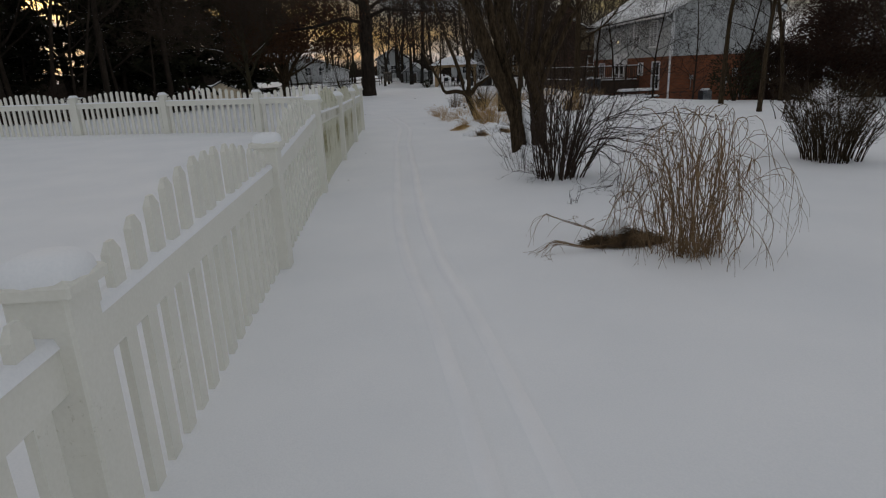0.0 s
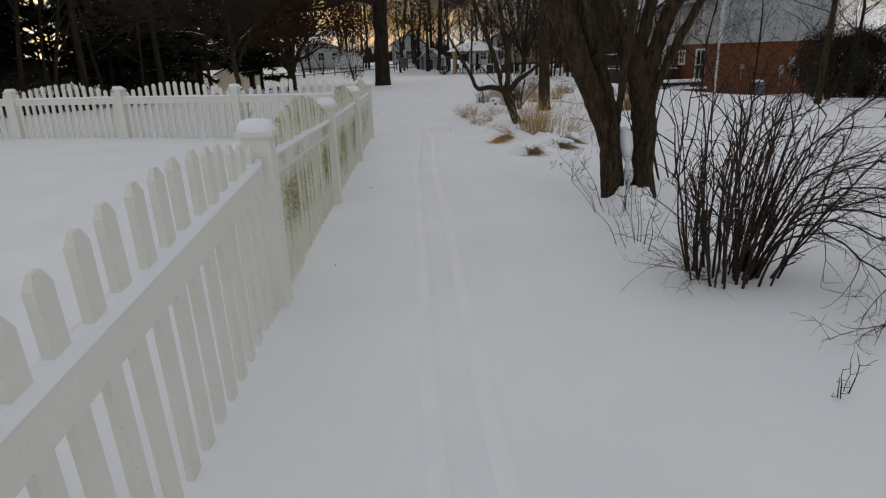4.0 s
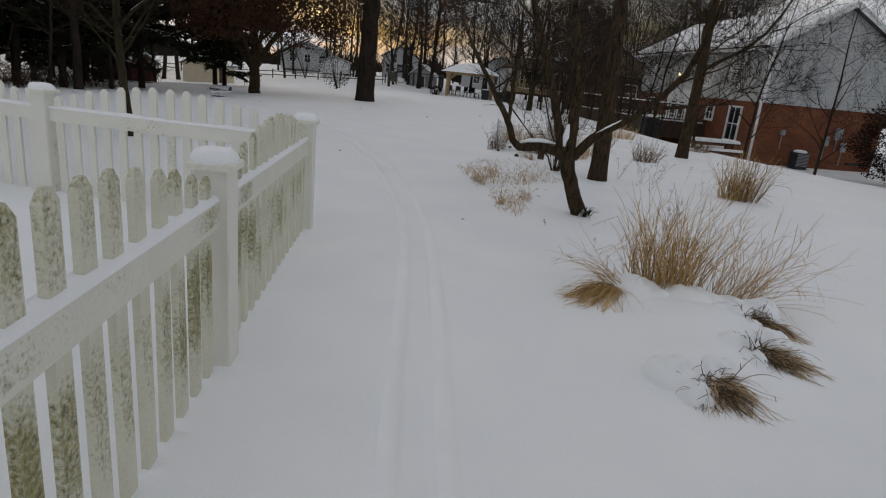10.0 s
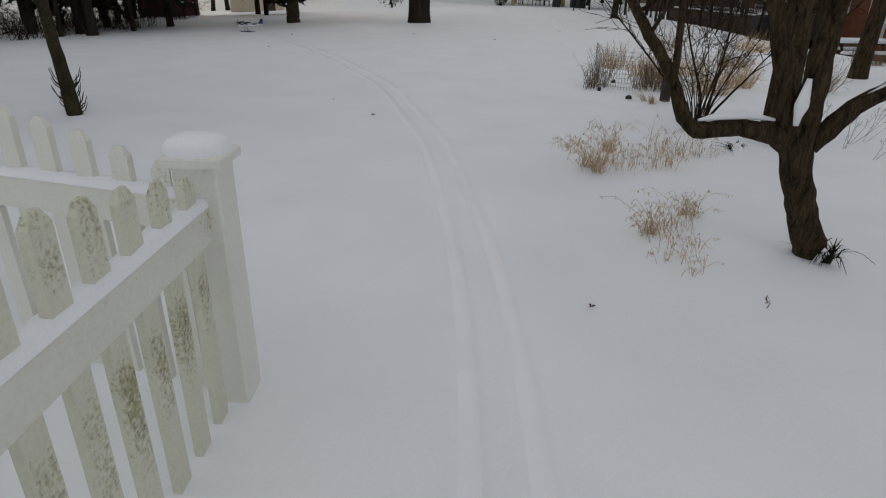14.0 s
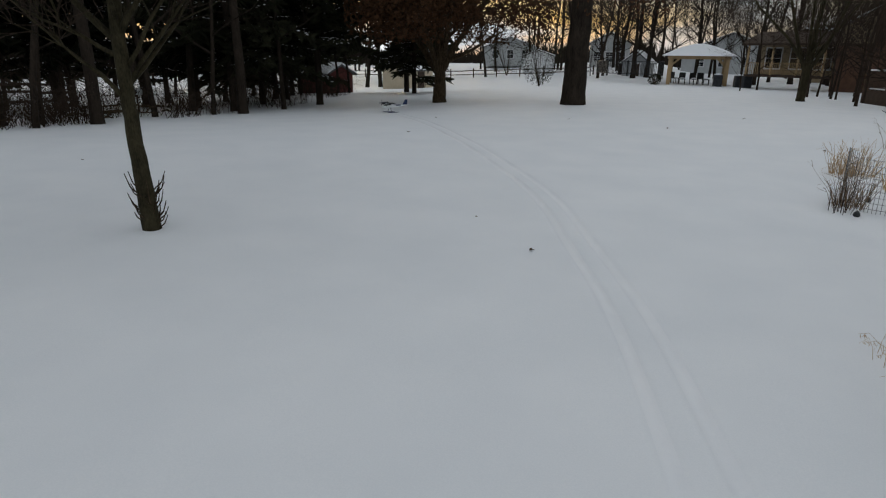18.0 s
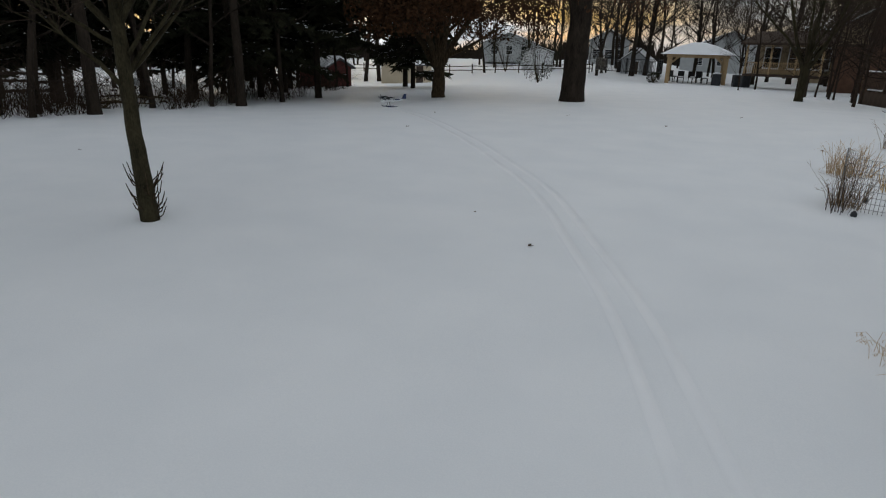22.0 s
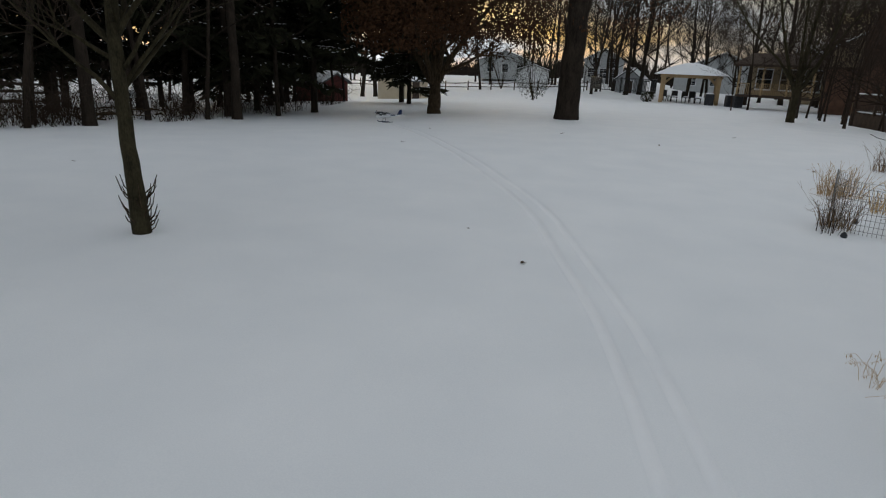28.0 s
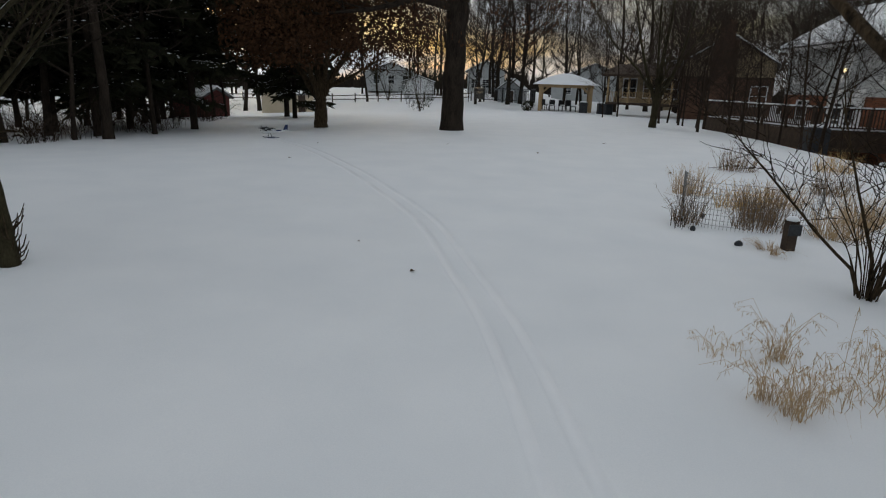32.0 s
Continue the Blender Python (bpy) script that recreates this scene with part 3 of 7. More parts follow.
# the old tree with several trunks beside the path
old = stem_tree("multi_trunk_tree", 0.90, 8.33, [
    [(0.05, 0.02, -0.2, 0.12), (0.04, 0.02, 0.0, 0.105), (0.02, 0.02, 0.19, 0.09), (0.01, 0.02, 0.4, 0.092), (-0.04, 0.02, 0.6, 0.10), (-0.15, 0.02, 0.85, 0.112), (-0.26, 0.02, 1.1, 0.118), (-0.38, 0.02, 1.4, 0.12), (-0.58, 0.05, 1.9, 0.10), (-0.95, 0.1, 2.7, 0.075), (-1.5, 0.1, 4.0, 0.04), (-2.0, 0.1, 5.4, 0.02)],
    [(0.12, 0.1, -0.2, 0.08), (0.11, 0.1, 0.09, 0.072), (0.07, 0.1, 0.48, 0.074), (0.0, 0.1, 0.81, 0.078), (-0.09, 0.1, 1.12, 0.08), (-0.20, 0.1, 1.4, 0.08), (-0.30, 0.15, 1.8, 0.07), (-0.42, 0.25, 2.8, 0.055), (-0.5, 0.4, 4.2, 0.03)],
    [(0.37, 0.14, -0.2, 0.15), (0.36, 0.14, 0.0, 0.122), (0.33, 0.14, 0.22, 0.112), (0.33, 0.14, 0.5, 0.12), (0.31, 0.14, 0.77, 0.124), (0.26, 0.14, 1.0, 0.128), (0.15, 0.14, 1.2, 0.112), (0.04, 0.16, 1.4, 0.10), (-0.08, 0.2, 1.8, 0.085), (-0.15, 0.35, 3.0, 0.06), (-0.3, 0.5, 5.0, 0.02)],
    [(0.29, 0.12, 0.85, 0.09), (0.34, 0.12, 1.09, 0.085), (0.40, 0.12, 1.3, 0.08), (0.47, 0.12, 1.5, 0.075), (0.68, 0.1, 1.9, 0.065), (1.0, 0.1, 2.5, 0.05), (1.4, 0.1, 3.6, 0.03)],
    [(0.32, 0.07, 0.68, 0.055), (0.39, 0.07, 0.91, 0.048), (0.47, 0.07, 1.1, 0.045), (0.56, 0.07, 1.3, 0.043), (0.75, 0.05, 1.7, 0.038), (1.25, 0.05, 2.3, 0.03), (1.9, 0.1, 3.2, 0.012)],
    [(0.01, -0.07, 0.46, 0.036), (0.03, -0.08, 0.6, 0.036), (0.06, -0.08, 0.84, 0.036), (0.08, -0.08, 1.07, 0.036), (0.12, -0.08, 1.5, 0.034), (0.22, -0.05, 2.1, 0.028), (0.4, 0.0, 3.2, 0.014)],
    [(-0.36, 0.02, 1.35, 0.065), (-0.62, -0.1, 1.9, 0.055), (-1.0, -0.2, 2.5, 0.04), (-1.7, -0.2, 3.4, 0.015)],
    [(0.22, 0.14, 1.1, 0.07), (0.33, 0.16, 1.6, 0.06), (0.42, 0.2, 2.4, 0.05), (0.4, 0.3, 3.8, 0.03)],
], 19, "old tree with several rough dark leaning trunks beside the path", girth=0.84, limbs=5, depth=3, length=1.2, bare=0.72,
    snow=[([(0.20, 0.05, 0.02), (0.20, 0.05, 0.18), (0.185, 0.06, 0.34)], 0.045), ([(0.19, 0.06, 0.26), (0.17, 0.07, 0.40), (0.155, 0.08, 0.52), (0.14, 0.08, 0.58)], 0.062)])

# the low fruit tree
stem_tree("fruit_tree", 0.66, 14.97, [
    [(0.18, 0, -0.2, 0.15), (0.15, 0, -0.02, 0.125), (0.05, 0, 0.2, 0.108), (-0.04, 0, 0.44, 0.108), (-0.09, 0, 0.62, 0.118), (-0.06, 0, 0.98, 0.082), (-0.05, 0.05, 1.32, 0.078), (-0.15, 0.1, 1.75, 0.07), (-0.22, 0.2, 2.4, 0.05), (-0.25, 0.3, 3.4, 0.025)],
    [(-0.11, 0, 0.60, 0.085), (-0.20, 0, 0.655, 0.072), (-0.38, 0, 0.69, 0.062), (-0.60, 0, 0.66, 0.056), (-0.67, 0.02, 0.72, 0.05), (-0.76, 0.1, 0.95, 0.044), (-0.92, 0.3, 1.22, 0.038), (-1.10, 0.7, 1.55, 0.03), (-1.28, 1.2, 1.95, 0.02), (-1.4, 1.7, 2.4, 0.012)],
    [(-0.13, 0.02, 0.62, 0.08), (-0.22, 0.03, 0.95, 0.062), (-0.34, 0.05, 1.34, 0.06), (-0.50, 0.1, 1.78, 0.052), (-0.75, 0.2, 2.5, 0.04), (-1.0, 0.2, 3.4, 0.02)],
    [(-0.02, 0, 0.60, 0.082), (0.14, 0, 0.81, 0.064), (0.34, 0, 0.95, 0.055), (0.54, -0.03, 1.08, 0.05), (0.77, -0.05, 1.3, 0.048), (0.97, -0.08, 1.54, 0.043), (1.1, -0.1, 1.9, 0.035), (1.3, -0.2, 2.8, 0.018)],
    [(0.66, -0.04, 1.18, 0.03), (0.95, -0.1, 1.22, 0.025), (1.5, 0, 1.30, 0.010)],
    [(-0.74, 0.08, 0.92, 0.028), (-0.72, 0.2, 1.35, 0.024), (-0.70, 0.3, 2.1, 0.012)],
    [(-0.10, 0.08, 1.25, 0.045), (0.22, 0.2, 1.9, 0.036), (0.45, 0.3, 2.9, 0.02)],
], 18, "gnarled low fruit tree with snow on its horizontal limb", girth=0.72, limbs=6, depth=3, length=0.65, bare=0.6,
    snow=[([(-0.22, 0, 0.735), (-0.36, 0, 0.755), (-0.50, 0, 0.745), (-0.60, 0, 0.72)], 0.030), ([(-0.14, -0.06, 0.72), (-0.13, -0.05, 0.82), (-0.12, -0.04, 0.95)], 0.038), ([(0.16, -0.02, 0.868), (0.30, -0.02, 0.962), (0.42, -0.03, 1.04)], 0.011)])

# the brown-leaved tree on the lawn
brown = stem_tree("leafy_brown_tree", -8.5, 34.0, [
    [(0, 0, -0.2, 0.42), (0, 0, 0.15, 0.33), (0.02, 0, 0.7, 0.29), (0.0, 0, 1.3, 0.28), (-0.05, 0.1, 2.6, 0.22), (0.1, 0.1, 5.0, 0.14), (0, 0.2, 8.5, 0.04)],
    [(0.0, 0, 0.85, 0.17), (-0.6, 0.1, 1.7, 0.14), (-1.5, 0.2, 3.0, 0.10), (-2.6, 0.3, 4.5, 0.04)],
    [(0.0, -0.1, 0.95, 0.15), (-0.25, -0.3, 1.9, 0.13), (-0.7, -0.8, 3.4, 0.09), (-1.2, -1.4, 5.2, 0.04)],
    [(0.05, 0, 1.0, 0.16), (0.6, 0.1, 2.0, 0.13), (1.5, 0.2, 3.2, 0.09), (2.7, 0.2, 4.6, 0.04)],
    [(0.05, 0.1, 1.1, 0.14), (0.35, -0.3, 2.2, 0.12), (0.8, -0.9, 3.8, 0.08), (1.3, -1.5, 5.4, 0.03)],
], 20, "low-branched tree holding dry brown leaves", girth=0.68, limbs=9, depth=3, length=2.0, kids=4)
rng = random.Random(3)
leaves = Shape()
for k in range(74000):
    a, z = rng.uniform(0, 2 * math.pi), 1.35 + 6.6 * rng.random() ** 1.15
    reach = (3.1 + 0.7 * math.sin(a * 3 + 1) if z < 5 else 3.3 * (9.6 - z) / 4.6) * rng.random() ** 0.42
    p = Vector((math.cos(a) * reach, math.sin(a) * reach, z + 0.3 * noise.noise(Vector((a * 2, z, 0)))))
    hem = 2.2 + 0.35 * noise.noise(Vector((p.x * 0.8, p.y * 0.8, 5.0))) - 0.09 * reach
    if p.z < hem or (p.z < hem + 0.5 and rng.random() < 0.6):
        continue
    if noise.noise(p * 0.8) + 0.6 * noise.noise(p * 2.4) < -0.14:
        continue
    u = Vector((rng.gauss(0, 1), rng.gauss(0, 1), rng.gauss(0, 1))).normalized() * rng.uniform(0.045, 0.085)
    w = u.orthogonal().normalized() * rng.uniform(0.024, 0.044)
    leaves.add([p - u, p + w, p + u, p - w], [(0, 1, 2, 3)])
tagged(part("crown", leaves, DRYLEAF, brown, "dense crown of dry brown leaves"), kind="stuff")

# straight trunks on the lawn and in the bed
big = stem_tree("tall_oak", -3.89, 33.43, [
    [(0, 0, -0.2, 0.44), (0, 0, 0.06, 0.40), (0.0, 0, 0.35, 0.365), (0.02, 0, 1.2, 0.345), (0.05, 0.02, 3.0, 0.32), (0.02, 0.1, 6.0, 0.27), (0.1, 0.1, 10.0, 0.18), (0, 0.2, 15, 0.05)],
    [(-0.1, -0.1, 3.7, 0.11), (-1.0, -0.6, 3.9, 0.09), (-2.4, -1.2, 3.5, 0.065), (-4.2, -1.6, 3.3, 0.03)],
    [(0.1, -0.1, 3.9, 0.11), (1.2, -0.6, 4.3, 0.09), (2.8, -1.0, 4.1, 0.065), (5.2, -1.0, 4.0, 0.03)],
    [(0.1, 0.1, 4.3, 0.10), (1.0, 0.9, 5.0, 0.085), (2.6, 1.6, 5.4, 0.06), (4.8, 2.0, 5.2, 0.03)],
    [(-0.1, 0.1, 4.6, 0.10), (-1.2, 0.8, 5.2, 0.085), (-2.8, 1.4, 5.3, 0.06), (-4.6, 1.6, 5.0, 0.03)],
    [(0.1, -0.1, 5.2, 0.10), (1.3, -1.2, 6.0, 0.08), (3.2, -2.0, 6.2, 0.055), (5.8, -2.4, 6.0, 0.03)],
    [(-0.1, -0.1, 5.6, 0.10), (-1.4, -1.0, 6.3, 0.08), (-3.4, -1.6, 6.5, 0.055), (-5.2, -2.0, 6.2, 0.03)],
], 11, "tall oak with a thick dark trunk and few brown leaves", BARK_FAR, limbs=7, depth=2, length=1.5, kids=4, knob=0.03)
rng = random.Random(9)
hanging = Shape()
for k in range(420):
    a, reach = rng.uniform(0, 2 * math.pi), rng.uniform(1.8, 6.0)
    c = Vector((math.cos(a) * reach, math.sin(a) * reach * 0.5, rng.uniform(2.6, 6.6)))
    if noise.noise(c * 0.5) < -0.05:
        continue
    for j in range(14):
        p = c + Vector((rng.gauss(0, 0.14), rng.gauss(0, 0.14), rng.gauss(0, 0.12)))
        u = Vector((rng.gauss(0, 0.5), rng.gauss(0, 0.5), rng.gauss(0, 1))).normalized() * rng.uniform(0.04, 0.075)
        w = u.orthogonal().normalized() * rng.uniform(0.018, 0.034)
        hanging.add([p - u, p + w, p + u, p - w], [(0, 1, 2, 3)])
tagged(part("leaves", hanging, DRYLEAF, big, "last brown leaves hanging in clusters"), kind="stuff")
stem_tree("bare_tree", 3.6, 39.4, [
    [(0, 0, -0.2, 0.30), (0, 0, 0.1, 0.23), (0.02, 0, 0.6, 0.20), (0.03, 0, 1.2, 0.20), (0.1, 0.1, 2.4, 0.13), (0.3, 0.1, 4.6, 0.08), (0.3, 0.2, 8.0, 0.02)],
    [(0.0, 0, 1.0, 0.12), (-0.35, 0.1, 1.9, 0.10), (-0.8, 0.2, 3.4, 0.075), (-1.3, 0.2, 5.6, 0.03)],
    [(0.05, 0, 1.05, 0.12), (0.45, -0.1, 1.8, 0.10), (0.85, -0.2, 3.2, 0.075), (1.2, -0.2, 5.8, 0.03)],
    [(0.0, 0, 1.2, 0.09), (-0.8, -0.2, 2.2, 0.07), (-1.9, -0.4, 3.2, 0.05), (-3.0, -0.5, 4.8, 0.02)],
    [(0.0, 0, 1.3, 0.09), (0.7, 0.2, 2.3, 0.07), (1.5, 0.3, 3.6, 0.05), (2.2, 0.3, 5.4, 0.02)],
    [(0.0, 0, 1.2, 0.09), (-0.15, -0.4, 2.6, 0.075), (-0.3, -0.7, 4.2, 0.05), (-0.4, -0.8, 6.4, 0.02)],
], 12, "bare tree with many ascending limbs near the deck", BARK_OLIVE, girth=0.66, limbs=8, knob=0.06, depth=3, length=1.3, kids=3)
bare_tree(1.72, 17.85, 8, 0.135, 13, "bare tree with a straight dark trunk in the planting bed", limbs=8, fork=0.25)
bare_tree(4.85, 22.5, 8, 0.13, 14, "bare spreading tree in the bed before the brick house", limbs=9, fork=0.16, spread=0.6)
bare_tree(7.72, 17.1, 7, 0.068, 15, "thin bare tree on the snowy side lawn", limbs=7)
bare_tree(9.77, 17.8, 7, 0.06, 16, "thin bare tree on the snowy side lawn", limbs=7)
bare_tree(7.25, 14.1, 6, 0.055, 26, "thin bare tree on the snowy side lawn", limbs=6, depth=2)
young = stem_tree("young_tree", -5.40, 17.64, [
    [(0.02, 0, -0.2, 0.14), (0, 0, 0.05, 0.115), (-0.02, 0, 0.35, 0.10), (-0.07, 0.02, 0.9, 0.088), (-0.13, 0.05, 1.45, 0.082), (-0.15, 0.1, 2.2, 0.065), (-0.12, 0.15, 3.6, 0.04), (-0.2, 0.2, 5.6, 0.015)],
    [(-0.13, 0.05, 1.45, 0.045), (-0.42, -0.05, 1.78, 0.035), (-0.9, -0.2, 1.95, 0.025), (-1.6, -0.5, 2.0, 0.012)],
    [(-0.13, 0.05, 1.5, 0.045), (0.05, 0.1, 1.75, 0.035), (0.5, 0.1, 2.1, 0.02), (0.9, 0.1, 2.6, 0.010)],
    [(-0.14, 0.08, 1.95, 0.04), (-0.6, 0.3, 2.6, 0.03), (-1.0, 0.5, 3.4, 0.012)],
], 17, "young bare tree with olive bark and suckers at its foot", BARK_OLIVE, knob=0.035, girth=0.64, limbs=24, depth=3, length=1.15, kids=4,
    snow=[([(-0.5, -0.08, 1.84), (-0.7, -0.14, 1.91), (-0.9, -0.2, 1.968), (-1.2, -0.33, 1.99)], 0.007), ([(0.05, 0.1, 1.775), (0.25, 0.1, 1.92), (0.45, 0.1, 2.085)], 0.007)])
rng = random.Random(31)
for k in range(34):
    a = rng.uniform(0, 2 * math.pi)
    b, up = Vector((math.cos(a) * 0.07, math.sin(a) * 0.07, rng.uniform(0.0, 0.34))), rng.uniform(0.07, 0.20)
    o = Vector((math.cos(a), math.sin(a), 0)) * rng.uniform(0.02, 0.10) + Vector((rng.gauss(0, 0.02), rng.gauss(0, 0.02), 0))
    part("sucker", Shape().tube([b - o * 0.2, b + o * 0.6 + Vector((0, 0, up * 0.4)), b + o + Vector((0, 0, up))], [0.006, 0.005, 0.003], 5), BARK, young)


# ---- the dark wood along the lawn ----
def conifer(name, height, crown_base, reach, seed, label, needles=NEEDLE, snowy=True):
    rng = random.Random(seed)
    t = thing(name, pose(0, 0, 0), label, "tree", "dark evergreens along the lawn")
    trunk = Shape().tube([(0, 0, -0.3), (0, 0, 0.1), (0.05, 0, height * 0.4), (0, 0.05, height)], [0.19, 0.125, 0.09, 0.02], 9)
    green, snow = Shape(), Shape()
    tier = crown_base
    while tier < height - 0.3:
        f = (tier - crown_base) / (height - crown_base)
        ring = reach * (1 - f) ** 0.55 * rng.uniform(0.7, 1.15) + 0.25
        n = rng.randint(6, 9)
        off = rng.uniform(0, 6)
        for k in range(n):
            a = off + 2 * math.pi * k / n + rng.uniform(-0.3, 0.3)
            d = Vector((math.cos(a), math.sin(a), 0))
            if rng.random() < 0.2:
                continue
            length = ring * rng.uniform(0.45, 1.3)
            droop = rng.uniform(-0.30, 0.42)
            z = tier + rng.uniform(-0.5, 0.7)
            pts = [Vector((0, 0, z)) + d * length * s + Vector((0, 0, 0.10 * length * s - droop * length * s * s)) for s in (0, 0.35, 0.7, 1.0)]
            trunk.tube(pts, [0.035, 0.025, 0.016, 0.006], 3, caps=False)
            m = max(4, int(length * 7))
            for j in range(m):
                s = 0.18 + 0.82 * j / m
                c = Vector((0, 0, z)) + d * length * s + Vector((0, 0, 0.10 * length * s - droop * length * s * s))
                for sgn in (-1, 1):
                    side = Vector((-d.y, d.x, 0)) * sgn
                    tip = c + (side * rng.uniform(0.6, 1.0) + d * 0.5) * 0.55 * (1.1 - 0.5 * s) + Vector((rng.gauss(0, 0.09), rng.gauss(0, 0.09), rng.uniform(-0.42, 0.16)))
                    w = Vector((0, 0, rng.uniform(0.09, 0.18)))
                    green.add([c - d * 0.06 - w * 0.3, c + d * 0.08 - w, tip, c + w * 0.6], [(0, 1, 2), (0, 2, 3)])
                for q in range(2 if snowy else 0):
                    if rng.random() < 0.75 and noise.noise(c * 1.9) > -0.05:
                        p = c + (Vector((-d.y, d.x, 0)) * rng.uniform(-0.45, 0.45) * (1.1 - 0.5 * s) + Vector((0, 0, 0.07)))
                        e = (d + Vector((-d.y, d.x, 0)) * rng.uniform(-1, 1)).normalized() * rng.uniform(0.02, 0.075)
                        w = Vector((-e.y, e.x, 0)).normalized() * rng.uniform(0.010, 0.024)
                        snow.add([p - e - w * 0.4, p - w, p + e, p + w, p + Vector((0, 0, 0.018))], [(0, 1, 4), (1, 2, 4), (2, 3, 4), (3, 0, 4)])
        tier += rng.uniform(0.28, 0.5)
    part("trunk", trunk, BARK_FAR, t, smooth=True)
    tagged(part("needles", green, needles, t, "dark drooping evergreen boughs"), kind="stuff")
    if snowy:
        tagged(part("snow", snow, SNOW, t, "clots of snow on the boughs"), kind="stuff")
    return t


CON = [conifer("evergreen_tree", 11, 1.6, 2.8, 41, "tall dark evergreen with snow-dusted drooping boughs"), conifer("evergreen_tree", 9, 1.3, 2.5, 42, "tall dark evergreen with snow-dusted drooping boughs"), conifer("evergreen_tree", 13, 2.0, 3.1, 43, "tall dark evergreen with a high dark crown")]
PLACES = [(-13.6, 29.6), (-15.2, 33.4), (-12.7, 33.2), (-16.9, 36.8), (-18.6, 40.8), (-20.5, 44.6), (-13.9, 44.4), (-12.3, 41.4), (-31.3, 70.0), (-16.3, 31.2), (-18.1, 35.0), (-21.3, 41.4), (-25.5, 51.6), (-23.2, 45.2), (-18.5, 20.5), (-28.5, 39.5), (-32.0, 47.0), (-34.0, 26.0), (-21.4, 23.5), (-22.8, 19.5), (-25.2, 25.5), (-20.1, 27.0), (-26.6, 22.0), (-20.5, 29.4), (-23.6, 32.6)]
rng = random.Random(77)
for i, (x, y) in enumerate(PLACES):
    src, s = CON[i % 3], rng.uniform(0.85, 1.15)
    m = pose(x, y, ground_z(x, y), 0, 0, rng.uniform(0, 360))
    if i < 3:
        src.matrix_basis = m
    else:
        copy_thing(src, m @ Matrix.Diagonal((s, s, s * rng.uniform(0.9, 1.1), 1)))

# bare trees standing among the evergreens and all along the far edge
BARE = [bare_tree(-14.4, 23.0, 9, 0.085, 51, "bare tree at the edge of the wood", BARK_FAR, group="bare trees of the wood", limbs=9, depth=3, fork=0.18),
        bare_tree(-12.4, 28.4, 11, 0.135, 52, "bare tree with a thick dark trunk at the wood edge", BARK_FAR, group="bare trees of the wood", limbs=10, depth=3, fork=0.22),
        bare_tree(-16.0, 36.3, 10, 0.09, 53, "bare tree at the edge of the wood", BARK_FAR, group="bare trees of the wood", limbs=9, depth=3, fork=0.15, spread=0.4)]
SPOTS = [(-12.0, 22.9), (-11.7, 24.1), (-12.5, 26.6), (-12.7, 23.6), (-13.7, 29.4), (-13.3, 31.4), (-15.6, 37.4), (-16.7, 39.4), (-17.5, 46.0), (-16.5, 45.4), (-14.4, 22.6), (-16.5, 24.4), (-17.7, 28.4), (-13.2, 20.4), (-15.6, 19.2), (-18.2, 22.4), (-19.0, 34.2), (-22.8, 34.0), (-20.9, 31.0), (-17.5, 31.5), (-24.7, 41.0), (-22.2, 26.0), (-19.9, 37.0), (-11.6, 27.8), (-11.2, 30.6), (-15.9, 24.0), (-17.8, 26.2), (-14.9, 21.6), (-20.6, 27.6), (-18.7, 21.8), (-22.5, 30.0), (-21.5, 24.6), (-16.5, 19.4)]
for i, (x, y) in enumerate(SPOTS):
    x -= 1.3
    s = rng.uniform(0.65, 1.0)
    copy_thing(BARE[i % 3], pose(x, y, ground_z(x, y), rng.uniform(-3, 3), rng.uniform(-3, 3), rng.uniform(0, 360)) @ Matrix.Diagonal((s, s, s * 1.1, 1)))
FARBARE = [bare_tree(-1.0, 75.0, 12, 0.16, 54, "bare tree with a dense twiggy crown far off", BARK_FAR, BARK_FAR, group="bare trees far off", limbs=12, depth=3, fork=0.14, kids=4, twig_r=0.011, spread=0.42),
           bare_tree(-6.4, 73.0, 11, 0.13, 55, "bare tree with a dense twiggy crown far off", BARK_FAR, BARK_FAR, group="bare trees far off", limbs=13, depth=3, fork=0.10, kids=4, twig_r=0.010, spread=0.38),
           bare_tree(6.4, 71.0, 13, 0.18, 56, "bare tree with a dense twiggy crown far off", BARK_FAR, BARK_FAR, group="bare trees far off", limbs=12, depth=3, fork=0.16, kids=4, twig_r=0.012, spread=0.5)]
FAR = []
for i in range(54):
    FAR.append((-62 + i * 2.3 + rng.uniform(-1, 1), rng.uniform(92, 122)))
for i in range(34):
    FAR.append((rng.uniform(-7, 34), rng.uniform(71, 90)))
for i in range(10):
    FAR.append((rng.uniform(-42, -24), rng.uniform(64, 86)))
for i in range(9):
    FAR.append((rng.uniform(-24, 2), rng.uniform(82, 104)))
for i in range(24):
    FAR.append((rng.uniform(-78, -38), rng.uniform(18, 84)))
NEAR = [(6.4, 43.5), (5.4, 47.0), (5.9, 51.5), (3.6, 56.0), (8.6, 56.5), (-7.6, 78.5), (7.2, 36.0), (10.6, 31.0), (11.2, 27.5), (12.0, 24.8), (11.2, 21.5), (13.6, 20.0), (16.0, 27.0), (21.5, 27.0), (6.8, 40.0), (7.4, 54.0), (5.0, 38.0), (10.4, 58.5), (12.5, 57.5), (8.8, 31.4), (7.0, 33.8), (17.5, 60.0), (19.0, 66.0), (16.8, 55.0), (18.0, 51.0), (9.3, 37.6), (7.5, 42.6), (7.6, 40.9), (7.3, 45.5), (6.9, 37.2), (8.4, 36.4), (7.0, 49.5), (8.9, 35.2), (7.9, 52.2), (7.6, 47.6), (11.6, 52.0), (8.0, 60.0), (5.2, 60.5), (14.5, 54.5)]
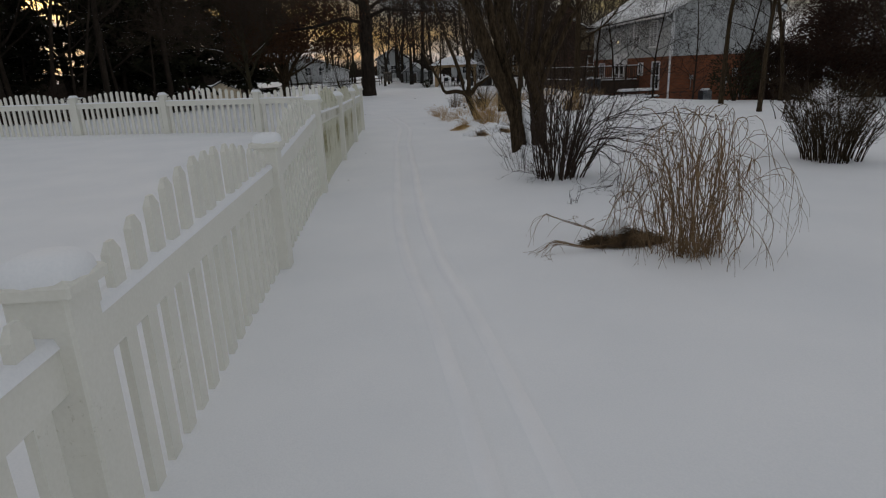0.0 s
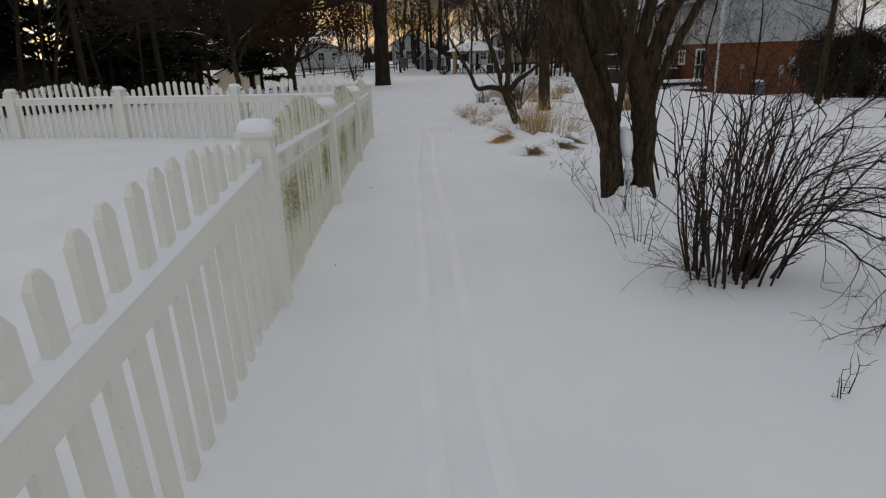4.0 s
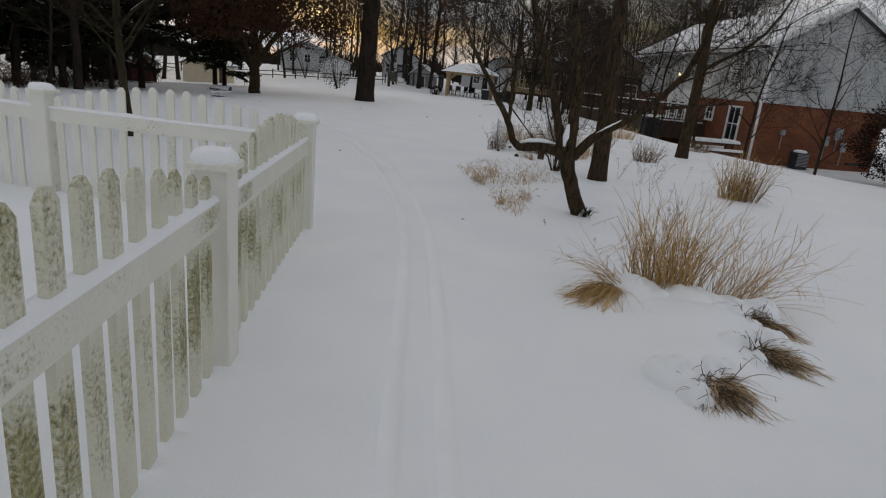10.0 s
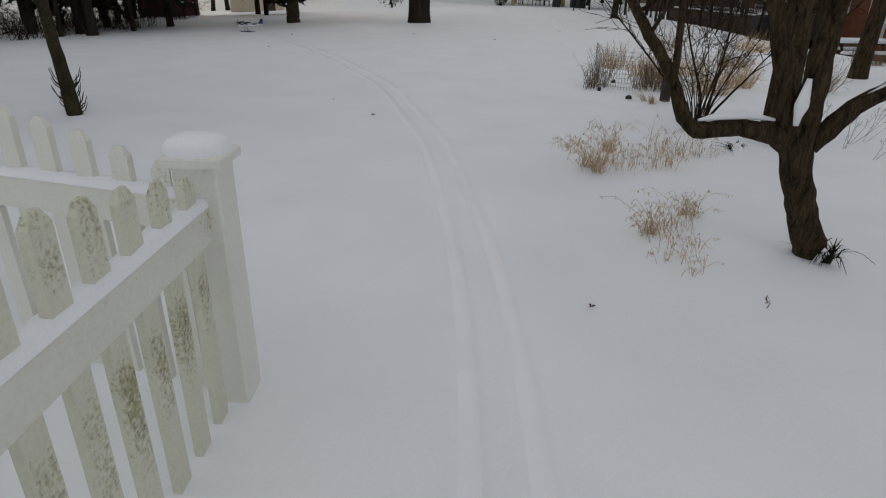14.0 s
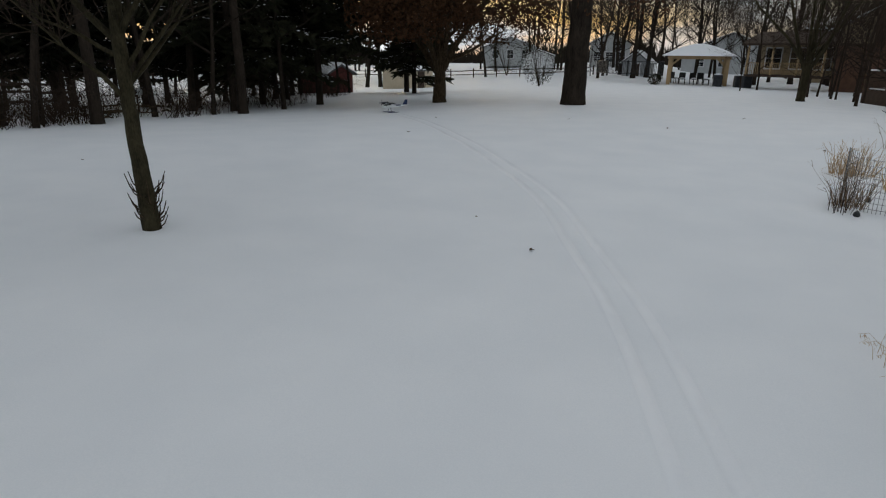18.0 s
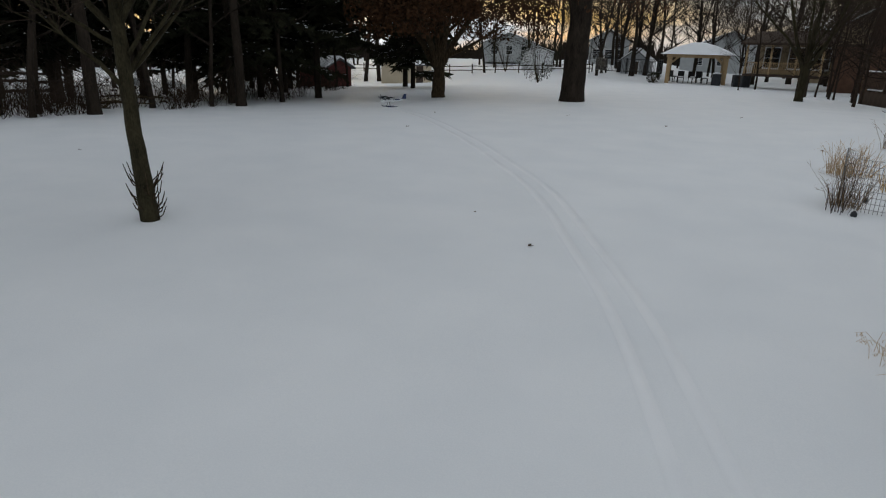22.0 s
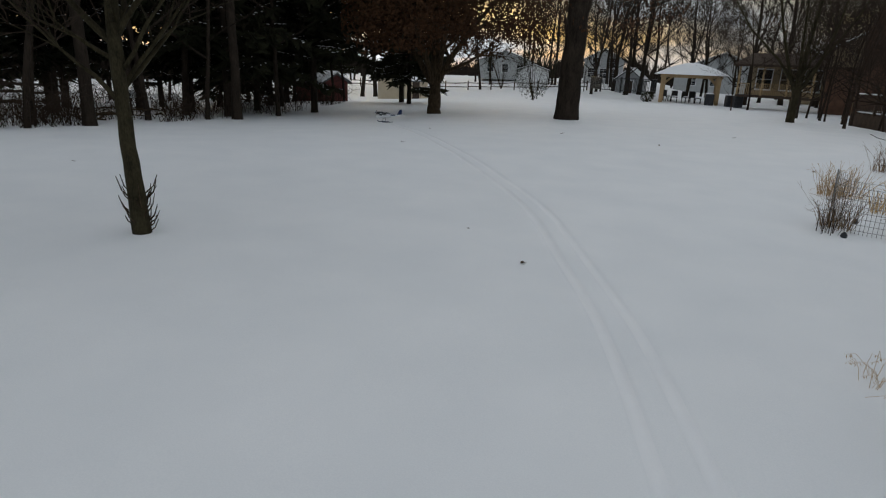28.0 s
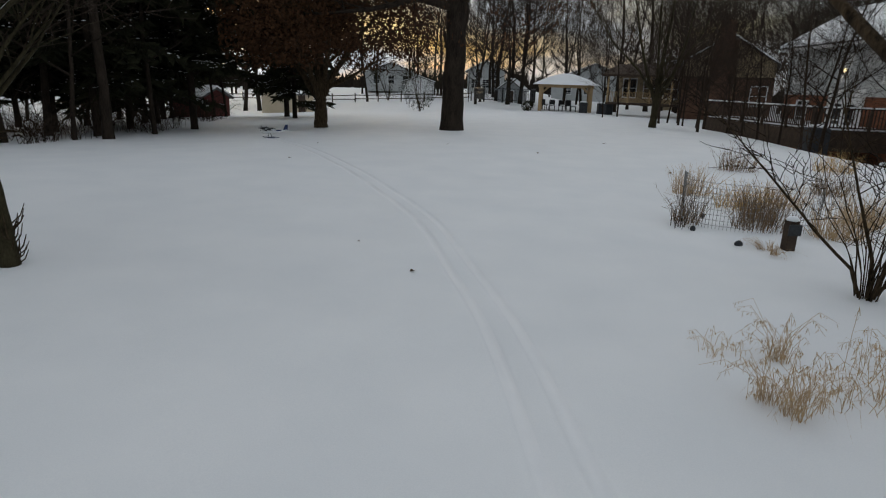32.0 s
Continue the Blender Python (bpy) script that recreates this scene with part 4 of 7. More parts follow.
for i, (x, y) in enumerate(FAR):
    s = rng.uniform(0.75, 1.25)
    copy_thing(FARBARE[i % 3], pose(x, y, ground_z(x, y), rng.uniform(-3, 3), rng.uniform(-3, 3), rng.uniform(0, 360)) @ Matrix.Diagonal((s, s, s, 1)))
THICKET = [bare_tree(6.4, 43.5, 5.5, 0.05, 57, "slight bare tree with fine tangled twigs", TWIG, TWIG, group="slight trees by the houses", limbs=15, depth=3, fork=0.10, kids=4, twig_r=0.0035, spread=0.6),
           bare_tree(5.4, 47.0, 6.5, 0.06, 58, "slight bare tree with fine tangled twigs", TWIG, TWIG, group="slight trees by the houses", limbs=16, depth=3, fork=0.16, kids=4, twig_r=0.004, spread=0.55),
           bare_tree(5.9, 51.5, 4.5, 0.04, 59, "slight bare tree with fine tangled twigs", TWIG, TWIG, group="slight trees by the houses", limbs=14, depth=3, fork=0.06, kids=4, twig_r=0.0035, spread=0.6)]
for i, (x, y) in enumerate(NEAR[3:]):
    s = rng.uniform(0.75, 1.2)
    copy_thing(THICKET[i % 3], pose(x, y, ground_z(x, y), rng.uniform(-4, 4), rng.uniform(-4, 4), rng.uniform(0, 360)) @ Matrix.Diagonal((s, s, s, 1)))

# tangled undergrowth along the edge of the wood
brush = Shape()
rng = random.Random(60)
for k in range(4300):
    f = rng.random() if k < 2700 else 0.3 * rng.random()
    x, y = -12.9 - (5.5 if k < 2700 else 10.0) * rng.random() ** 1.3 - 6 * max(0, f - 0.45) - 3 * max(0, 0.25 - f), 20 + 24 * f
    if noise.noise(Vector((x * 0.45, y * 0.45, 7.0))) < -0.05 + 0.1 * rng.random():
        continue
    h, a = rng.uniform(0.2, 1.2) * (1 + max(0.0, noise.noise(Vector((x, y, 2.0)))) * 1.6), rng.uniform(0, 6.3)
    r = rng.uniform(0.004, 0.010)
    b = Vector((x, y, ground_z(x, y) - 0.05))
    o = Vector((math.cos(a), math.sin(a), 0)) * h * rng.uniform(0.1, 1.5)
    top = h * rng.uniform(0.5, 1.0)
    line = [b, b + o * 0.2 + Vector((rng.gauss(0, 0.05), 0, top * 0.5)), b + o * 0.5 + Vector((rng.gauss(0, 0.05), 0, top * 0.9)), b + o * 0.8 + Vector((0, 0, top)), b + o * 1.1 + Vector((0, 0, top * rng.uniform(0.5, 1.1)))]
    brush.tube(line, [r, r * 0.9, r * 0.7, r * 0.5, r * 0.3], 3, caps=False)
    for q in (1, 2, 3):
        e = Vector((rng.gauss(0, 1), rng.gauss(0, 1), rng.uniform(0.2, 1))).normalized() * h * rng.uniform(0.15, 0.4)
        brush.tube([line[q], line[q] + e * 0.6 + Vector((0, 0, 0.02)), line[q] + e], [r * 0.5, r * 0.4, r * 0.2], 3, caps=False)
tagged(part("undergrowth", brush, TWIG), "tangled bare brambles at the edge of the wood", "undergrowth", kind="stuff")
logs = thing("brush_pile", pose(-13.9, 24.4, ground_z(-13.9, 24.4) + 0.02), "low pile of fallen dark branches in the snow", "brush pile")
for k in range(14):
    a, l = rng.uniform(-0.9, 0.9), rng.uniform(0.5, 1.3)
    c = Vector((rng.uniform(-1.6, 0.8), rng.uniform(-2, 2.4), rng.uniform(0.03, 0.18)))
    part("branch", Shape().tube([c - Vector((l / 2, l * a, 0)), c + Vector((rng.gauss(0, 0.06), rng.gauss(0, 0.06), 0.06)), c + Vector((l / 2, l * a, 0))], [0.02, 0.025, 0.010], 6), BARK, logs)


# the distant belt of bare woods that closes the view all round
belt = Shape()
rng = random.Random(61)
for k in range(15000):
    a = math.radians(rng.uniform(-88, 62))
    far = 128 + rng.uniform(0, 30) if a > -0.42 else 78 + 50 * max(0.0, min(1.0, (a + 0.75) / 0.33)) + rng.uniform(0, 25)
    x, y = math.sin(a) * far, 18 + math.cos(a) * far
    hill = 4.6 + 3.0 * noise.noise(Vector((a * 7, 0.0, 1.0))) + 2.0 * noise.noise(Vector((a * 30, 0.0, 5.0)))
    h = max(1.2, hill * rng.random() ** 0.8)
    w = rng.uniform(0.04, 0.16) if rng.random() < 0.75 else rng.uniform(0.2, 0.5)
    lean = Vector((rng.gauss(0, 0.22) * h, rng.gauss(0, 0.22) * h, h))
    b = Vector((x, y, ground_z(x, y) - 0.3))
    side = Vector((math.cos(a), -math.sin(a), 0)) * w
    mid = b + lean * 0.5 + side * rng.gauss(0, 0.8)
    belt.add([b - side, b + side, mid + side * 0.7, b + lean, mid - side * 0.7], [(0, 1, 2, 3, 4)])
tagged(part("distant_woods", belt, BARK_FAR), "belt of bare woods far beyond the lawn", "woods", kind="stuff")


# ---- shrubs, grasses and weeds ----
def stems_shrub(name, x, y, n, height, foot, spread, seed, label, mat, r=0.006, branch=3, category="shrub", bias=(0, 0), arch=0.0):
    """Many upright arching stems from one foot, each with side twigs."""
    rng = random.Random(seed)
    t = thing(name, pose(x, y, ground_z(x, y)), label, category)
    twigs = Shape()
    for k in range(n):
        a, q = rng.uniform(0, 2 * math.pi), math.sqrt(rng.random())
        b = Vector((math.cos(a) * foot * q, math.sin(a) * foot * q, -0.05))
        h = height * rng.uniform(0.55, 1.0)
        out = Vector((math.cos(a) * spread * q + bias[0] + rng.gauss(0, 0.08), math.sin(a) * spread * q + bias[1] + rng.gauss(0, 0.08), 0)) * h
        rr = r * rng.uniform(0.6, 1.5)
        pts = [b + out * (s ** 1.5) + Vector((rng.gauss(0, 0.036) * h * s, rng.gauss(0, 0.036) * h * s, h * (s * (1 + arch) - 1.15 * arch * s * s))) for s in (0, 0.2, 0.4, 0.6, 0.8, 1.0)]
        part("stem", Shape().tube(eased(pts, 2), [rr * (1 - 0.065 * i) for i in range(11)], 5, caps=False), mat, t, smooth=True)
        for j in range(branch):
            i = rng.randint(2, 5)
            d = Vector((rng.gauss(0, 1), rng.gauss(0, 1), rng.uniform(0.2, 1.1))).normalized() * h * rng.uniform(0.12, 0.34)
            mid = pts[i] + d * 0.5 + Vector((rng.gauss(0, 0.01), rng.gauss(0, 0.01), 0))
            twigs.tube([pts[i], mid, pts[i] + d + Vector((0, 0, 0.02))], [rr * 0.5, rr * 0.4, rr * 0.25], 3, caps=False)
            e = Vector((rng.gauss(0, 1), rng.gauss(0, 1), rng.uniform(0.2, 0.9))).normalized() * h * rng.uniform(0.06, 0.16)
            twigs.tube([mid, mid + e], [rr * 0.35, rr * 0.2], 3, caps=False)
    if branch:
        tagged(part("twigwork", twigs, mat, t), kind="stuff")
    return t


def grass(name, x, y, n, height, foot, spread, droop, seed, label, mat, width=0.006, category="ornamental grass", bias=(0, 0), stray=0.12):
    """A tussock: locks of blades that lean their own way, bend over and cross, with a few strays."""
    rng = random.Random(seed)
    s = Shape()
    locks = []
    for k in range(max(5, n // 22)):
        a, q = rng.uniform(0, 2 * math.pi), math.sqrt(rng.random())
        lean = a + rng.gauss(0, 0.7)
        locks.append((Vector((math.cos(a) * foot * q, math.sin(a) * foot * q, -0.03)), lean, 0.25 + 0.75 * q, rng.uniform(0.6, 1.0), rng.uniform(0.4, 1.3)))
    for k in range(n):
        root, lean, out, tall, bend = rng.choice(locks)
        wild = rng.random() < stray
        lean += rng.gauss(0, 0.9 if wild else 0.28)
        d = Vector((math.cos(lean), math.sin(lean), 0))
        b = root + Vector((rng.gauss(0, foot * 0.16), rng.gauss(0, foot * 0.16), 0))
        h = height * tall * rng.uniform(0.55, 1.05)
        o = spread * out * rng.uniform(0.5, 1.2) * (1.7 if wild else 1.0)
        dr = droop * bend * rng.uniform(0.6, 1.4)
        side = Vector((-d.y, d.x, rng.uniform(-0.6, 0.6))).normalized()
        kink, at = rng.gauss(0, 0.085) * height, rng.uniform(0.35, 0.8)
        pts = []
        for i in range(7):
            f = i / 6
            p = b + (d * o + Vector((bias[0], bias[1], 0)) * height) * (f ** 1.6) + Vector((0, 0, h * (f * (1 + dr) - dr * f * f * f * 1.5)))
            p += side * (kink * max(0, f - at) * 3 + rng.gauss(0, 0.003))
            if i > 1:
                p.z = max(p.z, 0.004 + 0.012 * rng.random())
            pts.append(p)
        s.blade(pts, width * rng.uniform(0.55, 1.25), side)
    t = thing(name, pose(x, y, ground_z(x, y)), label, category)
    tagged(part("blades", s, mat, t), kind="stuff")
    return t


def straw_clump(name, x, y, n, height, foot, lean, seed, label, mat, r=0.0026, bias=(0, 0), fold=0.3, leafy=1.5, flat=1.0, sag=0.0, lift=0.0):
    """Dry stalks that stand or lie every which way, kinked and partly snapped, with loose leaf blades hanging from them."""
    rng = random.Random(seed)
    s = Shape()
    for k in range(n):
        a, q = rng.uniform(0, 2 * math.pi), math.sqrt(rng.random())
        p = Vector((math.cos(a) * foot * q, math.sin(a) * foot * q * 0.8, -0.02 + lift))
        d = Vector((math.cos(a) * q * lean + rng.gauss(0, lean * 0.55) + bias[0], math.sin(a) * q * lean + rng.gauss(0, lean * 0.55) + bias[1], flat)).normalized()
        h = height * rng.uniform(0.40, 1.0)
        snapped = rng.randint(3, 6) if rng.random() < fold else 99
        pts, rr = [p], r * rng.uniform(0.6, 1.3)
        curl = Vector((rng.gauss(0, 0.05), rng.gauss(0, 0.05), -sag))
        for i in range(7):
            d = (d + curl + Vector((rng.gauss(0, 0.07), rng.gauss(0, 0.07), 0))).normalized()
            if i == snapped:
                d = (d + Vector((rng.gauss(0, 0.8), rng.gauss(0, 0.8), -rng.uniform(0.5, 1.8)))).normalized()
            q = pts[-1] + d * h / 7
            q.z = max(q.z, ground_z(x + q.x, y + q.y) - ground_z(x, y) + 0.006)
            pts.append(q)
        s.tube(pts, [rr * (1 - 0.11 * i) for i in range(8)], 3, caps=False)
        for j in range(int(leafy + rng.random())):
            i = rng.randint(2, 6)
            e = (pts[i] - pts[i - 1]).normalized() + Vector((rng.gauss(0, 0.55), rng.gauss(0, 0.55), 0.1))
            e = e.normalized() * height * rng.uniform(0.10, 0.30)
            w = Vector((-e.y, e.x, rng.gauss(0, 0.02))).normalized()
            drop = Vector((0, 0, -0.45 * e.length * rng.random()))
            s.blade([pts[i], pts[i] + e * 0.5 + drop * 0.2, pts[i] + e * 0.85 + drop * 0.7, pts[i] + e + drop * 1.5], rr * 1.7, w)
    t = thing(name, pose(x, y, ground_z(x, y)), label, "ornamental grass")
    tagged(part("straw", s, mat, t), kind="stuff")
    return t


def eased(pts, steps=3):
    """A finer line through the same points, rounded where they bend."""
    out = []
    for i in range(len(pts) - 1):
        a, b, c, d = pts[max(i - 1, 0)], pts[i], pts[i + 1], pts[min(i + 2, len(pts) - 1)]
        for k in range(steps):
            t = k / steps
            out.append(0.5 * (2 * b + (c - a) * t + (2 * a - 5 * b + 4 * c - d) * t * t + (3 * b - a - 3 * c + d) * t ** 3))
    return out + [pts[-1]]


def weeping_canes(name, x, y, n, height, foot, seed, label, bias=(0, 0)):
    """Canes that rise, arch over and hang down again, with short twigs on the hanging ends."""
    rng = random.Random(seed)
    s = Shape()
    for k in range(n):
        a, q = rng.uniform(0, 2 * math.pi), math.sqrt(rng.random())
        d = Vector((math.cos(a) + bias[0], math.sin(a) + bias[1], 0))
        b = Vector((math.cos(a) * foot * q, math.sin(a) * foot * q, -0.04))
        h, o = height * rng.uniform(0.35, 1.08), height * rng.uniform(0.06, 0.50)
        hang, wob = h * rng.uniform(0.25, 1.05), rng.gauss(0, 0.07)
        side = Vector((-d.y, d.x, 0))
        line = [b, b + d * o * 0.12 + Vector((0, 0, h * 0.5)), b + d * o * 0.38 + Vector((0, 0, h * 0.92)), b + d * o * 0.62 + Vector((0, 0, h)), b + d * o * 0.85 + Vector((0, 0, h * 0.93 - hang * 0.25)), b + d * o * 0.97 + side * wob + Vector((0, 0, h * 0.9 - hang * 0.65)), b + d * o + side * wob * 1.4 + Vector((rng.gauss(0, 0.03), 0, h * 0.86 - hang))]
        line = eased([p + Vector((rng.gauss(0, 0.036), rng.gauss(0, 0.036), rng.gauss(0, 0.022))) for p in line])
        r = rng.uniform(0.0015, 0.0034)
        s.tube(line, [r * (1 - 0.6 * (i / (len(line) - 1)) ** 2) for i in range(len(line))], 4, caps=False)
        for j in range(rng.randint(1, 4)):
            p = line[rng.randint(9, 16)]
            e = Vector((rng.gauss(0, 0.05), rng.gauss(0, 0.05), -rng.uniform(0.04, 0.2)))
            s.tube([p, p + e * 0.5 + d * 0.015, p + e], [r * 0.6, r * 0.5, r * 0.3], 3, caps=False)
    t = thing(name, pose(x, y, ground_z(x, y)), label, "ornamental grass")
    tagged(part("canes", s, CANE, t), kind="stuff")
    return t


def wispy_grass(name, x, y, n, height, foot, seed, label):
    """Thin stalks with nodding feathery seed heads and a few short curled blades."""
    rng = random.Random(seed)
    stalks, heads = Shape(), Shape()
    for k in range(n):
        a, q = rng.uniform(0, 2 * math.pi), math.sqrt(rng.random())
        b = Vector((math.cos(a) * foot * q, math.sin(a) * foot * q, -0.02))
        lean = Vector((rng.gauss(0, 0.4), rng.gauss(0, 0.4), 0))
        h = height * rng.uniform(0.35, 1.1)
        tip = b + lean * h + Vector((0, 0, h))
        nod = tip + lean * h * 0.5 + Vector((rng.gauss(0, 0.02), rng.gauss(0, 0.02), -h * rng.uniform(0.0, 0.35)))
        stalks.tube([b, b + lean * h * 0.35 + Vector((0, 0, h * 0.6)), tip, nod], [0.0016, 0.0014, 0.0011, 0.0007], 3, caps=False)
        for j in range(5):
            p = tip.lerp(nod, rng.random())
            e = Vector((rng.gauss(0, 0.35), rng.gauss(0, 0.35), -rng.uniform(0.2, 1))) * height * 0.16
            w = Vector((-e.y, e.x, 0.3 * e.length)).normalized() * 0.0028
            heads.add([p, p + e * 0.55 + w, p + e, p + e * 0.55 - w], [(0, 1, 2, 3)])
        if k % 2 == 0:
            e = Vector((rng.gauss(0, 1), rng.gauss(0, 1), 0)).normalized() * height * rng.uniform(0.3, 0.7)
            side = Vector((-e.y, e.x, 0)).normalized()
            stalks.blade([b, b + e * 0.35 + Vector((0, 0, height * 0.4)), b + e * 0.75 + Vector((0, 0, height * 0.42)), b + e + Vector((0, 0, height * rng.uniform(0.02, 0.3)))], 0.0035, side)
    t = thing(name, pose(x, y, ground_z(x, y)), label, "dead grass", "pale grass in the snow")
    tagged(part("stalks", stalks, PALESTRAW, t), kind="stuff")
    tagged(part("seed_heads", heads, PALESTRAW, t), kind="stuff")
    return t


def snow_lump(parent, x, y, z, w, h, seed):
    """A soft broken lump of snow caught in the grass, running out into the snow around it."""
    n, reach = 26, w * 1.6
    s, rows = Shape(), []
    for j in range(n + 1):
        for i in range(n + 1):
            u, v = (i / n * 2 - 1), (j / n * 2 - 1)
            q = Vector((u * reach / w, v * reach / w, seed * 3.7))
            d = math.hypot(u, v) * (1 + 0.30 * noise.noise(q * 0.9))
            dome = max(0.0, 1 - d * d)
            rise = dome * (0.75 + 0.55 * noise.noise(q * 1.5) + 0.20 * noise.noise(q * 4.0))
            rows.append((x + u * reach, y + v * reach, z + h * 0.62 * rise - 0.05 * min(1.0, d) ** 3 - 0.30 * max(0.0, d - 0.75)))
    s.add(rows, [(j * (n + 1) + i, j * (n + 1) + i + 1, (j + 1) * (n + 1) + i + 1, (j + 1) * (n + 1) + i) for j in range(n) for i in range(n)])
    return part("snow", s, SNOW, parent, "lump of snow caught in the grass", smooth=True)


# weeping cane grass and the matted nest beside it
weeping_canes("cane_grass", 1.50, 3.68, 96, 0.88, 0.17, 101, "tall clump of weeping brown canes standing in the snow")
weeping_canes("cane_grass", 1.36, 3.66, 22, 0.66, 0.16, 102, "loose outer canes of a brown grass clump", bias=(-0.3, -0.2))
grass("cane_stubble", 1.40, 3.70, 120, 0.24, 0.26, 0.22, 0.7, 111, "short broken brown canes at the foot of the clump", CANE, 0.006)
nest = thing("fallen_straw_nest", pose(1.10, 3.93, 0.0, 0, 0, 4), "dark matted nest of fallen straw with snow on top", "dead grass")
rng = random.Random(103)
mat_s = Shape()
for k in range(1500):
    a = rng.uniform(0, 6.28)
    q = math.sqrt(rng.random())
    c = Vector((math.cos(a) * 0.29 * q, math.sin(a) * 0.12 * q - 0.03, rng.uniform(0.0, 0.11) * (1.15 - q)))
    d = Vector((rng.gauss(0, 1), rng.gauss(0, 0.6), rng.gauss(0, 0.45))).normalized() * rng.uniform(0.025, 0.075)
    mat_s.tube([c - d, c + Vector((rng.gauss(0, 0.012), rng.gauss(0, 0.012), 0.012)), c + d], [0.0014, 0.0018, 0.001], 3, caps=False)
tagged(part("straw", mat_s, DARKSTRAW, nest), kind="stuff")
part("snow", Shape().lathe([(0.07, 0.05), (0.098, 0.075), (0.10, 0.11), (0.082, 0.148), (0.05, 0.172), (0.01, 0.18)], 18, pose(-0.06, 0.03, 0, 4, -8, 0) @ Matrix.Diagonal((1.15, 0.8, 1, 1))), SNOW, nest, "round lump of snow", smooth=True)
core = Shape().lathe([(0.13, -0.06), (0.15, 0.0), (0.12, 0.03), (0.03, 0.045)], 16, Matrix.Diagonal((1.35, 0.62, 1, 1)))
part("core", core, DARKSTRAW, nest, smooth=True)
reeds = Shape()


def reed(line, r):
    """One bent reed with a short broken twig or two near its tip."""
    line = eased([Vector(p) + Vector((rng.gauss(0, 0.012), rng.gauss(0, 0.012), abs(rng.gauss(0, 0.006)))) for p in line], 3)
    n = len(line)
    reeds.tube(line, [r * (1 - 0.6 * i / (n - 1)) for i in range(n)], 4, caps=False)
    for j in range(rng.randint(0, 2)):
        p = line[rng.randint(n // 2, n - 2)]
        e = Vector((rng.gauss(0, 0.04), rng.gauss(0, 0.04), -0.9 * p.z * rng.random()))
        reeds.tube([p, p + e * 0.5 + Vector((0.006, 0, 0.004)), p + e], [r * 0.55, r * 0.45, r * 0.25], 3, caps=False)


# one bunch arches out and hangs to the snow, another lies flat
for tip in ((-0.615, 0.23, 0.0), (-0.60, 0.19, 0.01), (-0.645, 0.02, 0.0), (-0.62, 0.05, 0.0), (-0.50, 0.18, 0.01), (-0.33, 0.04, 0.0)):
    apex = Vector((-0.47, 0.31, 0.15)) if tip[0] < -0.55 else Vector(tip) * 0.6 + Vector((0.05, 0.14, 0.13))
    reed([(-0.12, 0.10, 0.05), Vector((-0.24, 0.15, 0.085)).lerp(apex, 0.15), apex * 0.8 + Vector((-0.06, 0.02, 0.03)), apex, apex.lerp(Vector(tip), 0.5) + Vector((-0.02, 0, 0.03)), tip], 0.0023)
for k in range(9):
    tip = Vector((-0.74 + 0.05 * rng.random() + 0.02 * k, -0.10 - 0.028 * k, 0.004))
    reed([(-0.12 - 0.02 * k, -0.12, 0.03), (-0.30, -0.15 - 0.006 * k, 0.03 + 0.01 * rng.random()), Vector((-0.50, -0.11 - 0.008 * k, 0.05 + 0.03 * rng.random())), Vector((-0.58, -0.14, 0.04)).lerp(tip, 0.4), tip], 0.0023)
for k in range(7):
    a = rng.uniform(3.6, 5.6)
    reed([(0.02 * k, -0.08, 0.06), (0.02 * k + 0.10 * math.cos(a), -0.12 + 0.05 * math.sin(a), 0.09), (0.02 * k + 0.22 * math.cos(a), -0.12 + 0.16 * math.sin(a), 0.004)], 0.0020)
tagged(part("reeds", reeds, CANE, nest, "bent reeds lying out over the snow"), kind="stuff")



def forked(shape, rng, p, d, length, r, level, sag=0.0):
    """A crooked twig that forks again and again."""
    pts, step = [p], length / 5
    for i in range(5):
        d = (d + Vector((rng.gauss(0, 0.13), rng.gauss(0, 0.13), rng.gauss(0, 0.10) - sag))).normalized()
        pts.append(pts[-1] + d * step)
        if level and i > 0 and rng.random() < 0.72:
            turn = Vector((rng.gauss(0, 0.6), rng.gauss(0, 0.6), rng.gauss(0.05, 0.45)))
            forked(shape, rng, pts[-1], (d + turn).normalized(), length * rng.uniform(0.35, 0.6), r * 0.6, level - 1, sag)
    for q in pts:
        q.z = max(q.z, 0.006)
    shape.tube(pts, [r * (1 - 0.13 * i) for i in range(6)], 4 if level else 3, caps=False)


